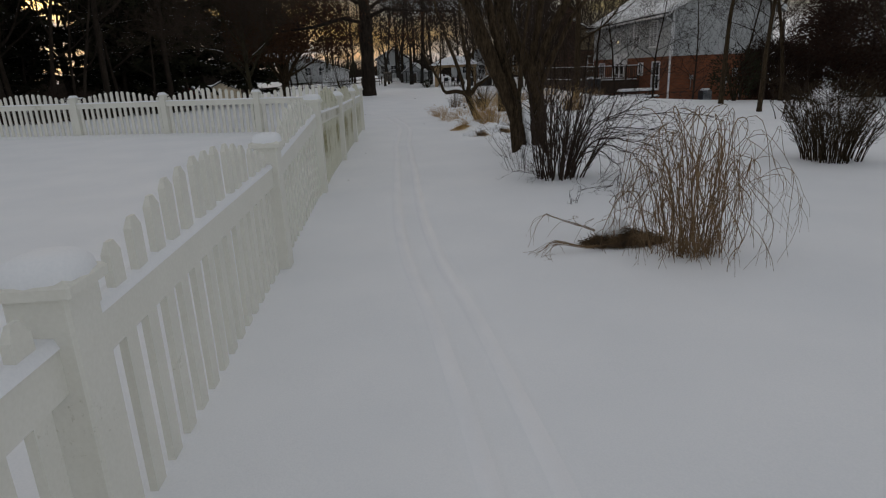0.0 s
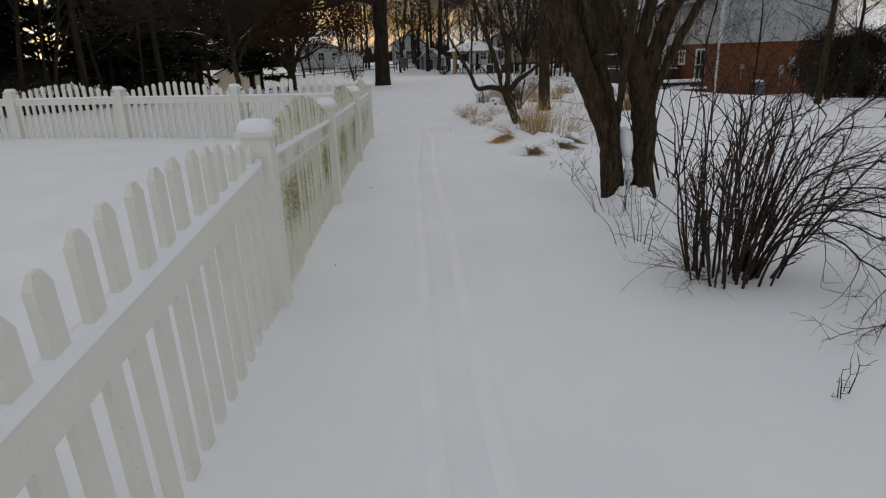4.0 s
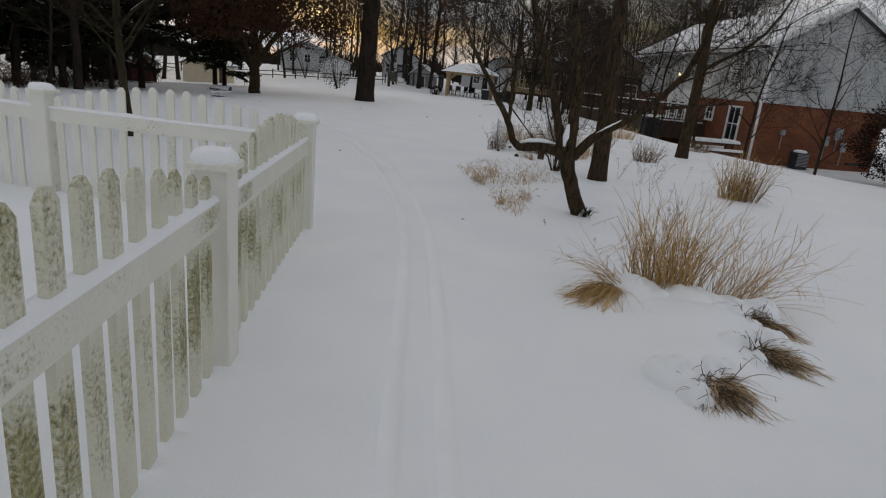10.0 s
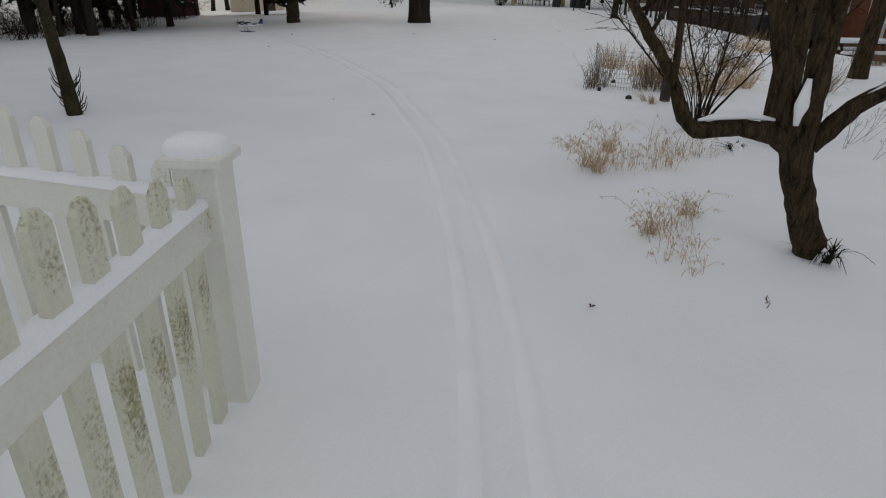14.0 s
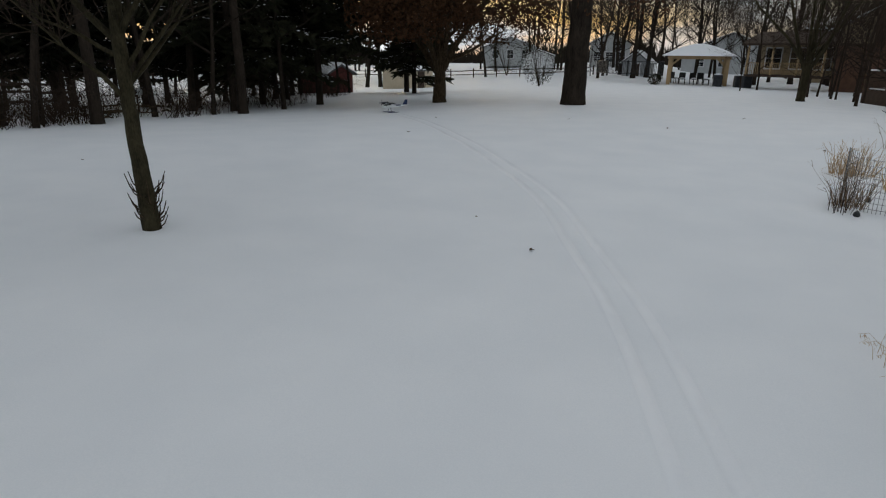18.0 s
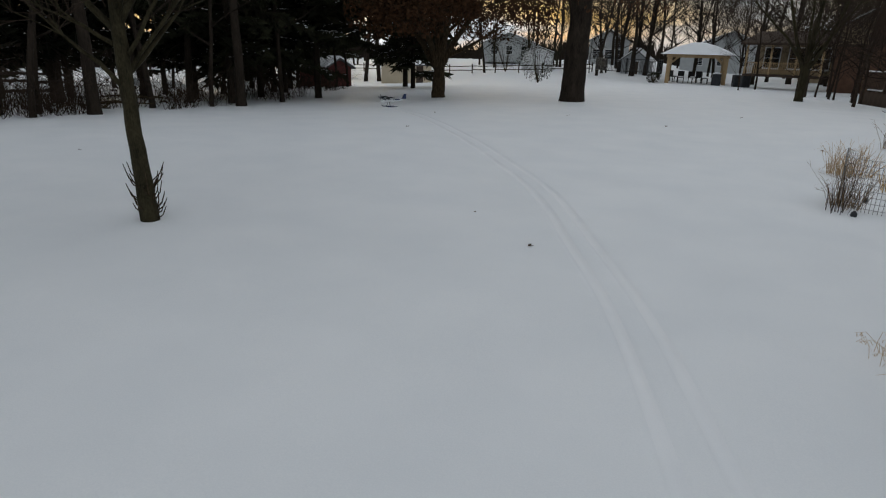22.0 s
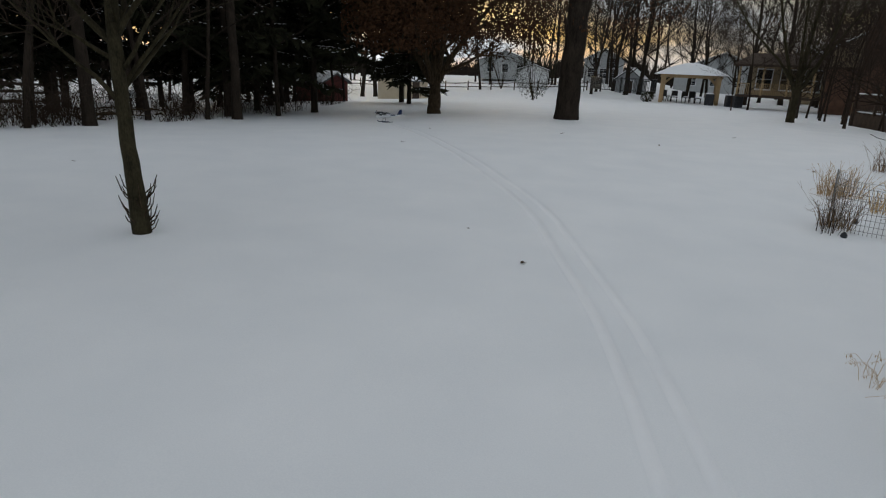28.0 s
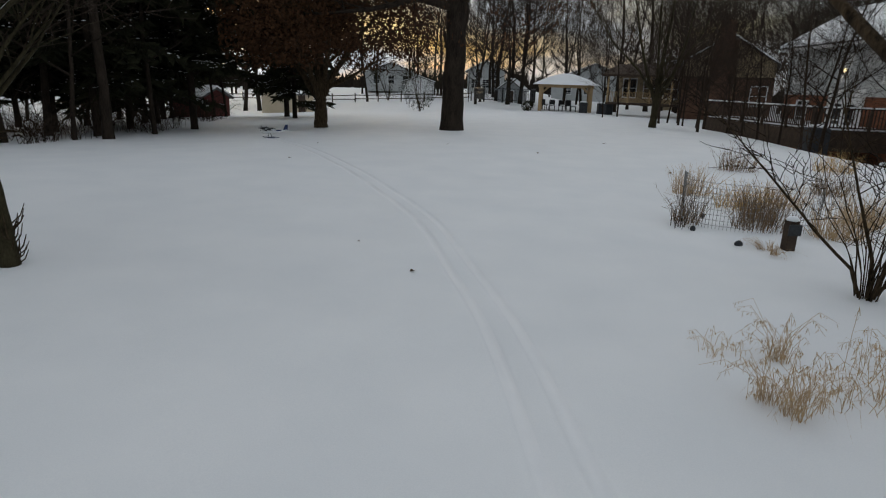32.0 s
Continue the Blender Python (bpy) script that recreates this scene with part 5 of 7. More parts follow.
def forked_shrub(x, y, seed):
    """Dark stems that rise side by side from one foot and fork, with long boughs arching down to the snow on one side."""
    rng = random.Random(seed)
    t = thing("twiggy_shrub", pose(x, y, ground_z(x, y)), "dense bare shrub of dark forking stems, boughs arching over snow", "shrub")
    twigs = Shape()
    for k in range(58):
        a, q = rng.uniform(0, 2 * math.pi), math.sqrt(rng.random())
        p = Vector((math.cos(a) * 0.25 * q, math.sin(a) * 0.18 * q, -0.05))
        h = rng.uniform(0.5, 1.10)
        lean = Vector((math.cos(a) * 0.34 * q + 0.06 + rng.gauss(0, 0.10), math.sin(a) * 0.3 * q + rng.gauss(0, 0.09), 1)).normalized()
        r = rng.uniform(0.0045, 0.0105)
        pts = [p]
        for i in range(8):
            lean = (lean + Vector((rng.gauss(0.012, 0.055), rng.gauss(0, 0.055), 0.02))).normalized()
            pts.append(pts[-1] + lean * h / 8)
            if i > 0 and rng.random() < 0.75:
                turn = Vector((rng.gauss(0, 0.55), rng.gauss(0, 0.55), 0.1))
                forked(twigs, rng, pts[-1], (lean + turn).normalized(), h * rng.uniform(0.18, 0.36), r * 0.5, 1)
        part("stem", Shape().tube(eased(pts, 2), [r * (1 - 0.042 * i) for i in range(17)], 6, caps=False), REDTWIG, t, smooth=True)
    boughs = [((0.55, -0.05, 0.62), (1.05, -0.1, 0.66), (1.55, -0.1, 0.60)), ((0.5, -0.1, 0.50), (1.0, -0.2, 0.50), (1.45, -0.3, 0.36)),
              ((0.45, -0.15, 0.42), (0.85, -0.35, 0.36), (1.15, -0.55, 0.06)), ((0.40, -0.2, 0.36), (0.72, -0.45, 0.26), (0.78, -0.75, 0.02)),
              ((0.5, 0.1, 0.60), (0.95, 0.15, 0.78), (1.35, 0.1, 0.86)), ((0.35, -0.25, 0.30), (0.5, -0.55, 0.16), (0.30, -0.80, 0.02)),
              ((0.55, 0.0, 0.42), (1.0, 0.0, 0.40), (1.4, -0.1, 0.18)), ((0.42, 0.1, 0.75), (0.75, 0.1, 1.0), (1.05, 0.1, 1.12))]
    for a, b, c in boughs:
        line = eased([Vector((rng.uniform(-0.02, 0.16), rng.uniform(-0.08, 0.08), -0.05)), Vector(a) * 0.5 + Vector((0.02, 0, 0.10)), Vector(a), Vector(b), Vector(c)], 4)
        line = [p + Vector((rng.gauss(0, 0.012), rng.gauss(0, 0.012), rng.gauss(0, 0.010))) for p in line]
        n = len(line)
        part("bough", Shape().tube(line, [0.0078 * (1 - 0.75 * i / (n - 1)) for i in range(n)], 6, caps=False), REDTWIG, t, smooth=True)
        for i in range(5, n - 1):
            for j in range(2):
                d = (line[i + 1] - line[i]).normalized() + Vector((rng.gauss(0, 0.5), rng.gauss(0, 0.6), rng.gauss(0, 0.45)))
                forked(twigs, rng, line[i], d.normalized(), rng.uniform(0.15, 0.42), 0.0026, 2, 0.03)
    for k in range(16):
        a = rng.uniform(2.5, 4.6)
        forked(twigs, rng, Vector((-0.16 + rng.gauss(0, 0.05), rng.gauss(0, 0.06), 0)), Vector((math.cos(a), math.sin(a), rng.uniform(0.3, 1.0))).normalized(), rng.uniform(0.25, 0.5), 0.0022, 2, 0.05)
    tagged(part("twigwork", twigs, REDTWIG, t), kind="stuff")


snow_lump(old, 0.20, -0.10, -0.05, 0.14, 0.30, 31)
forked_shrub(1.15, 6.42, 104)


def shoot_thicket(x, y, n, height, foot, seed, label, mat):
    """Tall thin shoots that fork and cross, standing close together."""
    rng = random.Random(seed)
    t = thing("thicket", pose(x, y, ground_z(x, y)), label, "shrub")
    twigs = Shape()
    for k in range(n):
        a, q = rng.uniform(0, 2 * math.pi), math.sqrt(rng.random())
        d = Vector((math.cos(a) * 0.3 * q + rng.gauss(0, 0.08), math.sin(a) * 0.3 * q + rng.gauss(0, 0.08), 1)).normalized()
        forked(twigs, rng, Vector((math.cos(a) * foot * q, math.sin(a) * foot * q, 0)), d, height * rng.uniform(0.6, 1.1), rng.uniform(0.006, 0.012), 3, -0.02)
    tagged(part("twigwork", twigs, mat, t), kind="stuff")


shoot_thicket(1.75, 9.3, 9, 1.5, 0.35, 240, "thin brown shoots standing behind the old tree", BARK)
shoot_thicket(6.8, 12.3, 10, 0.7, 0.25, 241, "low bare brown bush on the side lawn", TWIG)
stems_shrub("twiggy_shrub", 0.85, 8.0, 9, 0.5, 0.16, 0.6, 106, "thin bare twigs at the foot of the old tree", TWIG, 0.0025, 4, bias=(-0.25, 0))
stems_shrub("twiggy_shrub", 0.82, 7.05, 10, 0.55, 0.16, 0.7, 107, "thin bare twigs spreading over the snow", TWIG, 0.0026, 5, bias=(-0.1, -0.2))
stems_shrub("seedling", 1.03, 5.18, 4, 0.20, 0.03, 0.5, 108, "tiny bare seedling poking through the snow", TWIG, 0.003, 2)
stems_shrub("seedling", 1.50, 5.18, 5, 0.24, 0.05, 0.7, 109, "tiny bare seedling poking through the snow", TWIG, 0.003, 3)
stems_shrub("garden_twig", -3.17, 3.64, 7, 0.95, 0.05, 0.32, 110, "thin bare twigs standing inside the fence", TWIG, 0.006, 3)

# golden grass clump in the bed
gold = straw_clump("golden_grass", 0.82, 12.44, 210, 0.80, 0.23, 0.22, 120, "tall golden ornamental grass standing in the snow", STRAW, 0.0030, bias=(-0.08, 0), fold=0.35)
straw_clump("golden_grass", 0.84, 12.46, 60, 0.75, 0.22, 0.25, 132, "darker brown stalks among the golden grass", CANE, 0.0028, bias=(-0.05, 0), fold=0.4, leafy=1.0)
straw_clump("golden_grass", 1.27, 12.45, 60, 0.80, 0.14, 0.34, 121, "loose pale grass leaning beside the golden clump", PALESTRAW, 0.0027, bias=(0.22, -0.05), fold=0.3, leafy=2.0)
straw_clump("golden_grass", 1.27, 12.36, 34, 0.85, 0.12, 0.40, 126, "pale stalks arching far out over the snow", PALESTRAW, 0.0026, bias=(0.95, -0.05), fold=0.2, leafy=2.5, sag=0.09)
for x, y, w, h in ((-0.20, -0.16, 0.16, 0.12), (0.10, -0.24, 0.19, 0.15), (0.30, -0.30, 0.13, 0.12), (0.02, -0.62, 0.13, 0.09)):
    snow_lump(gold, x, y, 0.015, w, h, 8 + x * 9)
tuft = straw_clump("bent_grass", 0.42, 12.25, 230, 0.44, 0.09, 0.30, 122, "low tuft of golden grass bent over by snow", STRAW, 0.0025, bias=(-0.75, -0.45), fold=0.05, leafy=0.4, flat=0.75, sag=0.30)
straw_clump("bent_grass", 0.42, 12.25, 34, 0.38, 0.09, 0.30, 133, "brown blades inside a bent golden tuft", CANE, 0.0025, bias=(-0.75, -0.45), fold=0.05, leafy=0.2, flat=0.7, sag=0.30)
snow_lump(tuft, 0.14, 0.06, 0.02, 0.13, 0.13, 4)
straw_clump("bent_grass", 0.48, 12.34, 34, 0.58, 0.08, 0.28, 129, "loose stalks arching over a bent tuft", PALESTRAW, 0.0024, bias=(-0.75, -0.15), fold=0.2, leafy=1.5, sag=0.12)
# broken snow over the flattened outer grass, its hollows' shade put in as dark straw
for x, y, bx, by, k in ((0.56, 11.05, 0.25, -0.9, 1), (1.03, 11.46, 0.8, -0.6, 2), (1.20, 11.88, 1.1, -0.35, 3)):
    clump = straw_clump("matted_grass", x, y, 120, 0.17, 0.10, 0.5, 140 + k, "matted grass in a snow hollow, coloured dark for its shade", DARKSTRAW, 0.0030, bias=(bx * 0.5, by * 0.5), fold=0.5, leafy=1.0, flat=0.5, sag=0.15)
    straw_clump("matted_grass", x + 0.03, y + 0.02, 70, 0.30, 0.09, 0.4, 150 + k, "pale flattened grass hanging out over the snow", PALESTRAW, 0.0026, bias=(bx, by), fold=0.3, leafy=1.0, flat=0.75, sag=0.24)
    straw_clump("matted_grass", x + 0.02, y + 0.02, 40, 0.28, 0.09, 0.5, 160 + k, "brown flattened grass hanging out over the snow", CANE, 0.0026, bias=(bx, by), fold=0.4, leafy=1.0, flat=0.65, sag=0.22)
    snow_lump(clump, -0.12, 0.13, 0.01, 0.12, 0.12, 5 + k)
    snow_lump(clump, 0.09, 0.17, 0.02, 0.10, 0.13, 9 + k)
    snow_lump(clump, -0.10, -0.06, 0.0, 0.07, 0.09, 13 + k)
# weeds with seed heads to the side of the clump
rng = random.Random(130)
for k, (x, y, h) in enumerate([(2.40, 17.8, 0.40), (2.58, 17.9, 0.42), (2.25, 17.6, 0.36), (2.75, 18.2, 0.4), (2.3, 17.2, 0.3), (2.1, 18.1, 0.34), (1.34, 10.97, 0.36), (1.68, 11.06, 0.40), (1.40, 10.9, 0.16), (0.95, 10.13, 0.28), (1.00, 9.88, 0.20), (0.92, 9.6, 0.18), (1.75, 11.3, 0.2), (0.66, 9.94, 0.12), (0.75, 9.94, 0.09), (1.6, 14.6, 0.3), (2.3, 14.4, 0.4), (2.6, 15.6, 0.35), (2.2, 16.2, 0.35), (3.0, 17.0, 0.3), (1.3, 13.2, 0.4), (3.3, 18.4, 0.3), (2.7, 18.9, 0.35), (0.62, 13.6, 0.12), (1.2, 14.2, 0.14), (0.3, 14.3, 0.06)]):
    weed, heads = Shape(), Shape()
    for j in range(rng.randint(1, 3)):
        tip = Vector((rng.gauss(0.25, 0.25) * h, rng.gauss(0, 0.25) * h, h * rng.uniform(0.6, 1)))
        weed.tube([(0, 0, -0.04), tip * 0.5 + Vector((0.02, 0, 0)), tip], [0.0017, 0.0014, 0.0010], 3, caps=False)
        for i in range(5):
            q = tip * rng.uniform(0.6, 1.0)
            e = Vector((rng.gauss(0, 1), rng.gauss(0, 1), rng.uniform(0.3, 1))).normalized() * h * 0.13
            weed.tube([q, q + e], [0.0012, 0.0008], 3, caps=False)
            heads.lathe([(0.001, -0.003), (0.0030, 0.0), (0.001, 0.004)], 5, Matrix.Translation(q + e))
    t = thing("dead_weed", pose(x, y, ground_z(x, y)), "thin dead weed stalks with dark seed heads in the snow", "weed", "dead weeds in the bed")
    part("stalk", weed, TWIG, t)
    tagged(part("seed_heads", heads, DARKSTRAW, t), kind="stuff")

# pale dead grass below the fruit tree, seen again close by where the walk ends
spots = [(-0.15, 16.45, 0.3), (0.01, 16.6, 0.2), (0.23, 16.6, 0.2), (-0.25, 16.58, 0.2), (0.86, 17.1, 0.18), (0.42, 16.95, 0.3), (0.05, 17.1, 0.24), (0.59, 17.05, 0.26), (-0.22, 17.15, 0.14), (-0.09, 15.14, 0.16), (0.16, 15.27, 0.17), (-0.01, 14.74, 0.13), (0.33, 15.5, 0.15), (0.38, 16.65, 0.2), (0.13, 14.95, 0.14)]
for k, (x, y, h) in enumerate(spots):
    wispy_grass("pale_grass", x + 0.05 * math.sin(k * 3), y, 20 if k % 3 else 38, h * 1.15, 0.06 + 0.05 * (k % 3), 140 + k, "sparse pale dead grass with feathery heads in the snow")

for x, y, n, h in ((0.84, 14.92, 70, 0.17), (1.22, 17.35, 40, 0.13)):
    sprig = grass("evergreen_sprout", x, y, n, h, 0.06, 0.13, 0.8, int(x * 100), "small dark evergreen sprout beside a trunk in the snow", NEEDLE, 0.012, "seedling", stray=0.5)
    snow_lump(sprig, -0.02, -0.02, 0.05, 0.035, 0.04, 3)

# more clumps farther into the bed
for k, (x, y, h, f, mat) in enumerate([(3.62, 17.05, 0.72, 0.24, CANE), (3.52, 17.1, 0.78, 0.22, STRAW), (3.5, 21.0, 0.55, 0.25, CANE), (2.5, 21.2, 0.5, 0.2, PALESTRAW), (3.2, 23.5, 0.5, 0.3, CANE), (1.9, 20.5, 0.6, 0.25, PALESTRAW), (2.6, 26.0, 0.6, 0.35, CANE), (4.6, 26.5, 0.5, 0.35, STRAW), (1.2, 20.8, 0.55, 0.3, CANE), (1.0, 23.0, 0.5, 0.25, PALESTRAW), (6.1, 24.6, 0.45, 0.3, CANE), (1.35, 22.0, 0.45, 0.3, STRAW), (2.0, 22.3, 0.45, 0.3, PALESTRAW)]):
    straw_clump("bed_grass", x, y, 120, h * 1.1, f, 0.32, 170 + k, "dry ornamental grass in the snowy planting bed", mat, 0.0042, bias=(0.12, 0), fold=0.45, leafy=1.5)

# shrub and wire enclosure beside the end of the walk
stems_shrub("twiggy_shrub", 1.17, 18.45, 26, 1.6, 0.08, 0.62, 190, "open bare shrub with long dark ascending branches", BARK, 0.0048, 6)
sh = stem_tree("spreading_shrub", 1.15, 18.44, [
    [(0, 0, -0.1, 0.045), (-0.12, 0.03, 0.22, 0.032), (-0.42, 0.1, 0.50, 0.025), (-0.80, 0.2, 0.92, 0.02), (-1.15, 0.3, 1.30, 0.008)],
    [(0.02, 0, -0.1, 0.05), (0.0, 0, 0.3, 0.035), (-0.2, 0, 0.8, 0.025), (-0.4, 0.1, 1.5, 0.010)],
    [(0.04, 0, -0.1, 0.05), (0.12, 0, 0.4, 0.03), (0.2, 0.1, 1.0, 0.02), (0.3, 0.1, 1.8, 0.008)],
    [(0.04, 0, 0.0, 0.04), (0.3, 0, 0.35, 0.025), (0.7, 0.1, 0.8, 0.015), (1.1, 0.1, 1.2, 0.006)],
], 191, "bare shrub with dark leaning stems", BARK, girth=0.42, limbs=7, depth=2, length=0.45, category="shrub")

wire = thing("wire_enclosure", pose(1.14, 21.0, ground_z(1.14, 21.0)), "low curved wire mesh guard half buried in snow", "wire fence")
R, H = 0.75, 0.60
for k in range(64):
    a = math.pi * (0.86 + 1.18 * k / 63)
    top = H * (0.75 + 0.25 * math.sin(k * 0.1 + 0.8))
    part("upright_wire", Shape().tube([(R * math.cos(a), 0.45 * math.sin(a), -0.05), (R * math.cos(a) * 1.02, 0.45 * math.sin(a) * 1.05, top)], [0.0022, 0.0022], 4), GALV, wire)
for z in (0.04, 0.10, 0.16, 0.22, 0.28, 0.34, 0.40, 0.46, 0.52):
    pts = [(R * math.cos(a) * (1 + 0.03 * z), 0.45 * math.sin(a) * (1 + 0.05 * z), z) for a in [math.pi * (0.86 + 1.18 * k / 63) for k in range(64)]]
    part("cross_wire", Shape().tube(pts, [0.002] * 64, 4), GALV, wire)
straw_clump("enclosed_grass", 0.42, 20.9, 80, 0.58, 0.17, 0.22, 192, "brown dry grass standing inside the wire guard", CANE, 0.0034, fold=0.4)
straw_clump("enclosed_grass", 1.4, 21.3, 90, 0.58, 0.22, 0.25, 193, "brown dry grass behind the wire guard", CANE, 0.0034, fold=0.4)
grass("bent_grass", 0.95, 19.75, 120, 0.22, 0.12, 0.24, 0.7, 194, "pale grass tuft bent over a box post", PALESTRAW, 0.006, bias=(-0.5, -0.2))
stems_shrub("dead_perennial", 0.26, 20.6, 13, 0.52, 0.12, 0.25, 195, "dead perennial stalks with dark seed heads", TWIG, 0.004, 2)
stems_shrub("dead_perennial", 1.3, 21.1, 18, 0.5, 0.2, 0.25, 196, "dead perennial stalks behind the wire guard", TWIG, 0.004, 2)
box = thing("garden_post", pose(1.15, 19.87, ground_z(1.15, 19.87), 0, 0, 12), "short dark wooden post with a box and snow on top", "post")
part("post", Shape().chamfer(-0.05, 0.05, -0.05, 0.05, -0.2, 0.30, 0.006), DARKWOOD, box)
part("box", Shape().chamfer(-0.065, 0.065, -0.075, -0.05, 0.16, 0.27, 0.006), DARKPLASTIC, box)
part("snow", Shape().lathe([(0.055, 0.298), (0.06, 0.315), (0.045, 0.335), (0.01, 0.345)], 12), SNOW, box, "cap of snow", smooth=True)
for k, (x, y) in enumerate([(0.70, 19.92), (0.72, 21.3), (0.40, 20.5)]):
    tagged(part("dark_stone", Shape().lathe([(0.012, -0.03), (0.034, 0.0), (0.030, 0.025), (0.010, 0.045)], 8, Matrix.Diagonal((1.3, 0.8, 1, 1))), DARKPLASTIC, smooth=True, m=pose(x, y, ground_z(x, y) + 0.01, 10, 5, k * 50)), "small dark stone showing in the snow", "stone")

# fallen leaves and twigs on the open snow
rng = random.Random(200)
for k, (x, y, s) in enumerate([(-2.37, 18.24, 0.05), (-3.02, 19.05, 0.022), (-5.9, 24.6, 0.05), (-1.2, 27.5, 0.06), (1.2, 25.2, 0.06), (-6.4, 27.6, 0.05), (-1.28, 9.2, 0.02), (-0.5, 14.2, 0.02), (0.35, 13.2, 0.03), (-3.4, 28.6, 0.06), (-8.7, 19.9, 0.03), (0.6, 30.4, 0.07), (-1.2, 6.8, 0.015)]):
    lf = Shape()
    for j in range(3):
        a = rng.uniform(0, 6.28)
        d = Vector((math.cos(a), math.sin(a), rng.uniform(0.05, 0.5))) * s * rng.uniform(0.6, 1.1)
        w = Vector((-d.y, d.x, 0)) * 0.35
        lf.add([(0, 0, 0.006), d * 0.5 + w + Vector((0, 0, 0.006)), d, d * 0.5 - w + Vector((0, 0, 0.006)), (0, 0, 0.001)], [(0, 1, 2, 3), (4, 3, 2, 1)])
    tagged(part("fallen_leaf", lf, LEAF, m=pose(x, y, ground_z(x, y) + 0.004)), "curled dead leaf lying on the snow", "leaf", "leaves on the snow")

# dark evergreen bushes on the side lawn
def bush(x, y, w, h, seed, label, mat, n=2600):
    rng = random.Random(seed)
    core, s = Shape(), Shape()
    for k in range(12):
        a = rng.uniform(0, 6.28)
        core.tube([(0, 0, -0.1), (math.cos(a) * w * 0.3, math.sin(a) * w * 0.3, h * 0.4), (math.cos(a) * w * 0.6, math.sin(a) * w * 0.6, h * 0.8)], [0.03, 0.02, 0.006], 5, caps=False)
    for k in range(n):
        u = Vector((rng.gauss(0, 1), rng.gauss(0, 1), rng.gauss(0, 1))).normalized()
        rr = rng.uniform(0.45, 1.0) ** 0.5 * (1 + 0.25 * noise.noise(u * 2.2))
        p = Vector((u.x * w * rr, u.y * w * rr, h * 0.52 + u.z * h * 0.5 * rr))
        d = (u + Vector((rng.gauss(0, 0.5), rng.gauss(0, 0.5), rng.gauss(0, 0.5) + 0.3))).normalized() * rng.uniform(0.08, 0.17)
        q = d.orthogonal().normalized() * rng.uniform(0.02, 0.042)
        s.add([p - q, p + d * 0.4 + q * 0.6, p + d, p + d * 0.4 - q], [(0, 1, 2, 3)])
    t = thing("evergreen_bush", pose(x, y, ground_z(x, y)), label, "bush")
    tagged(part("branchwork", core, BARK, t, smooth=True), kind="stuff")
    tagged(part("foliage", s, mat, t), kind="stuff")
    return t


bush(12.46, 16.5, 2.7, 3.9, 210, "large dark brownish evergreen bush", NEEDLE_RED, 22000)
bush(15.1, 20.9, 2.8, 4.4, 211, "large dark brownish evergreen bush", NEEDLE_RED, 22000)
bush(20.5, 27.5, 3.4, 5.0, 217, "large dark evergreen bush behind the side lawn", NEEDLE, 16000)
bush(24.5, 33.0, 3.6, 6.0, 218, "large dark evergreen bush behind the side lawn", NEEDLE, 16000)
bush(14.2, 25.6, 1.3, 1.9, 219, "dark rounded bush at the edge of the lawn", NEEDLE_RED, 6000)
bush(12.2, 22.4, 1.3, 2.1, 220, "dark rounded bush at the edge of the lawn", NEEDLE_RED, 7000)
bush(16.0, 30.3, 1.6, 3.2, 222, "dark brownish evergreen beside the brick house", NEEDLE_RED, 9000)
bush(17.4, 25.2, 1.5, 2.2, 221, "dark rounded bush at the edge of the lawn", NEEDLE, 6000)
stems_shrub("twiggy_shrub", 4.45, 7.0, 130, 0.92, 0.3, 0.5, 212, "dense dark rounded bare shrub on the side lawn", BARK, 0.006, 8)
bush(8.7, 18.4, 0.7, 1.5, 213, "small dark evergreen at the side lawn", NEEDLE, 900)
bare_tree(3.74, 4.57, 4.5, 0.075, 214, "thin dark reddish trunk at the side of the path", limbs=6)
bush(-9.9, 62.0, 1.5, 4.2, 223, "young dark evergreen far across the lawn", NEEDLE, 2600)
bush(-1.40, 66.0, 0.5, 0.75, 215, "small round evergreen by the metal fence", NEEDLE, 500)
bush(-17.6, 84.5, 2.3, 4.2, 216, "dense young evergreen before the far fence", NEEDLE, 1500)


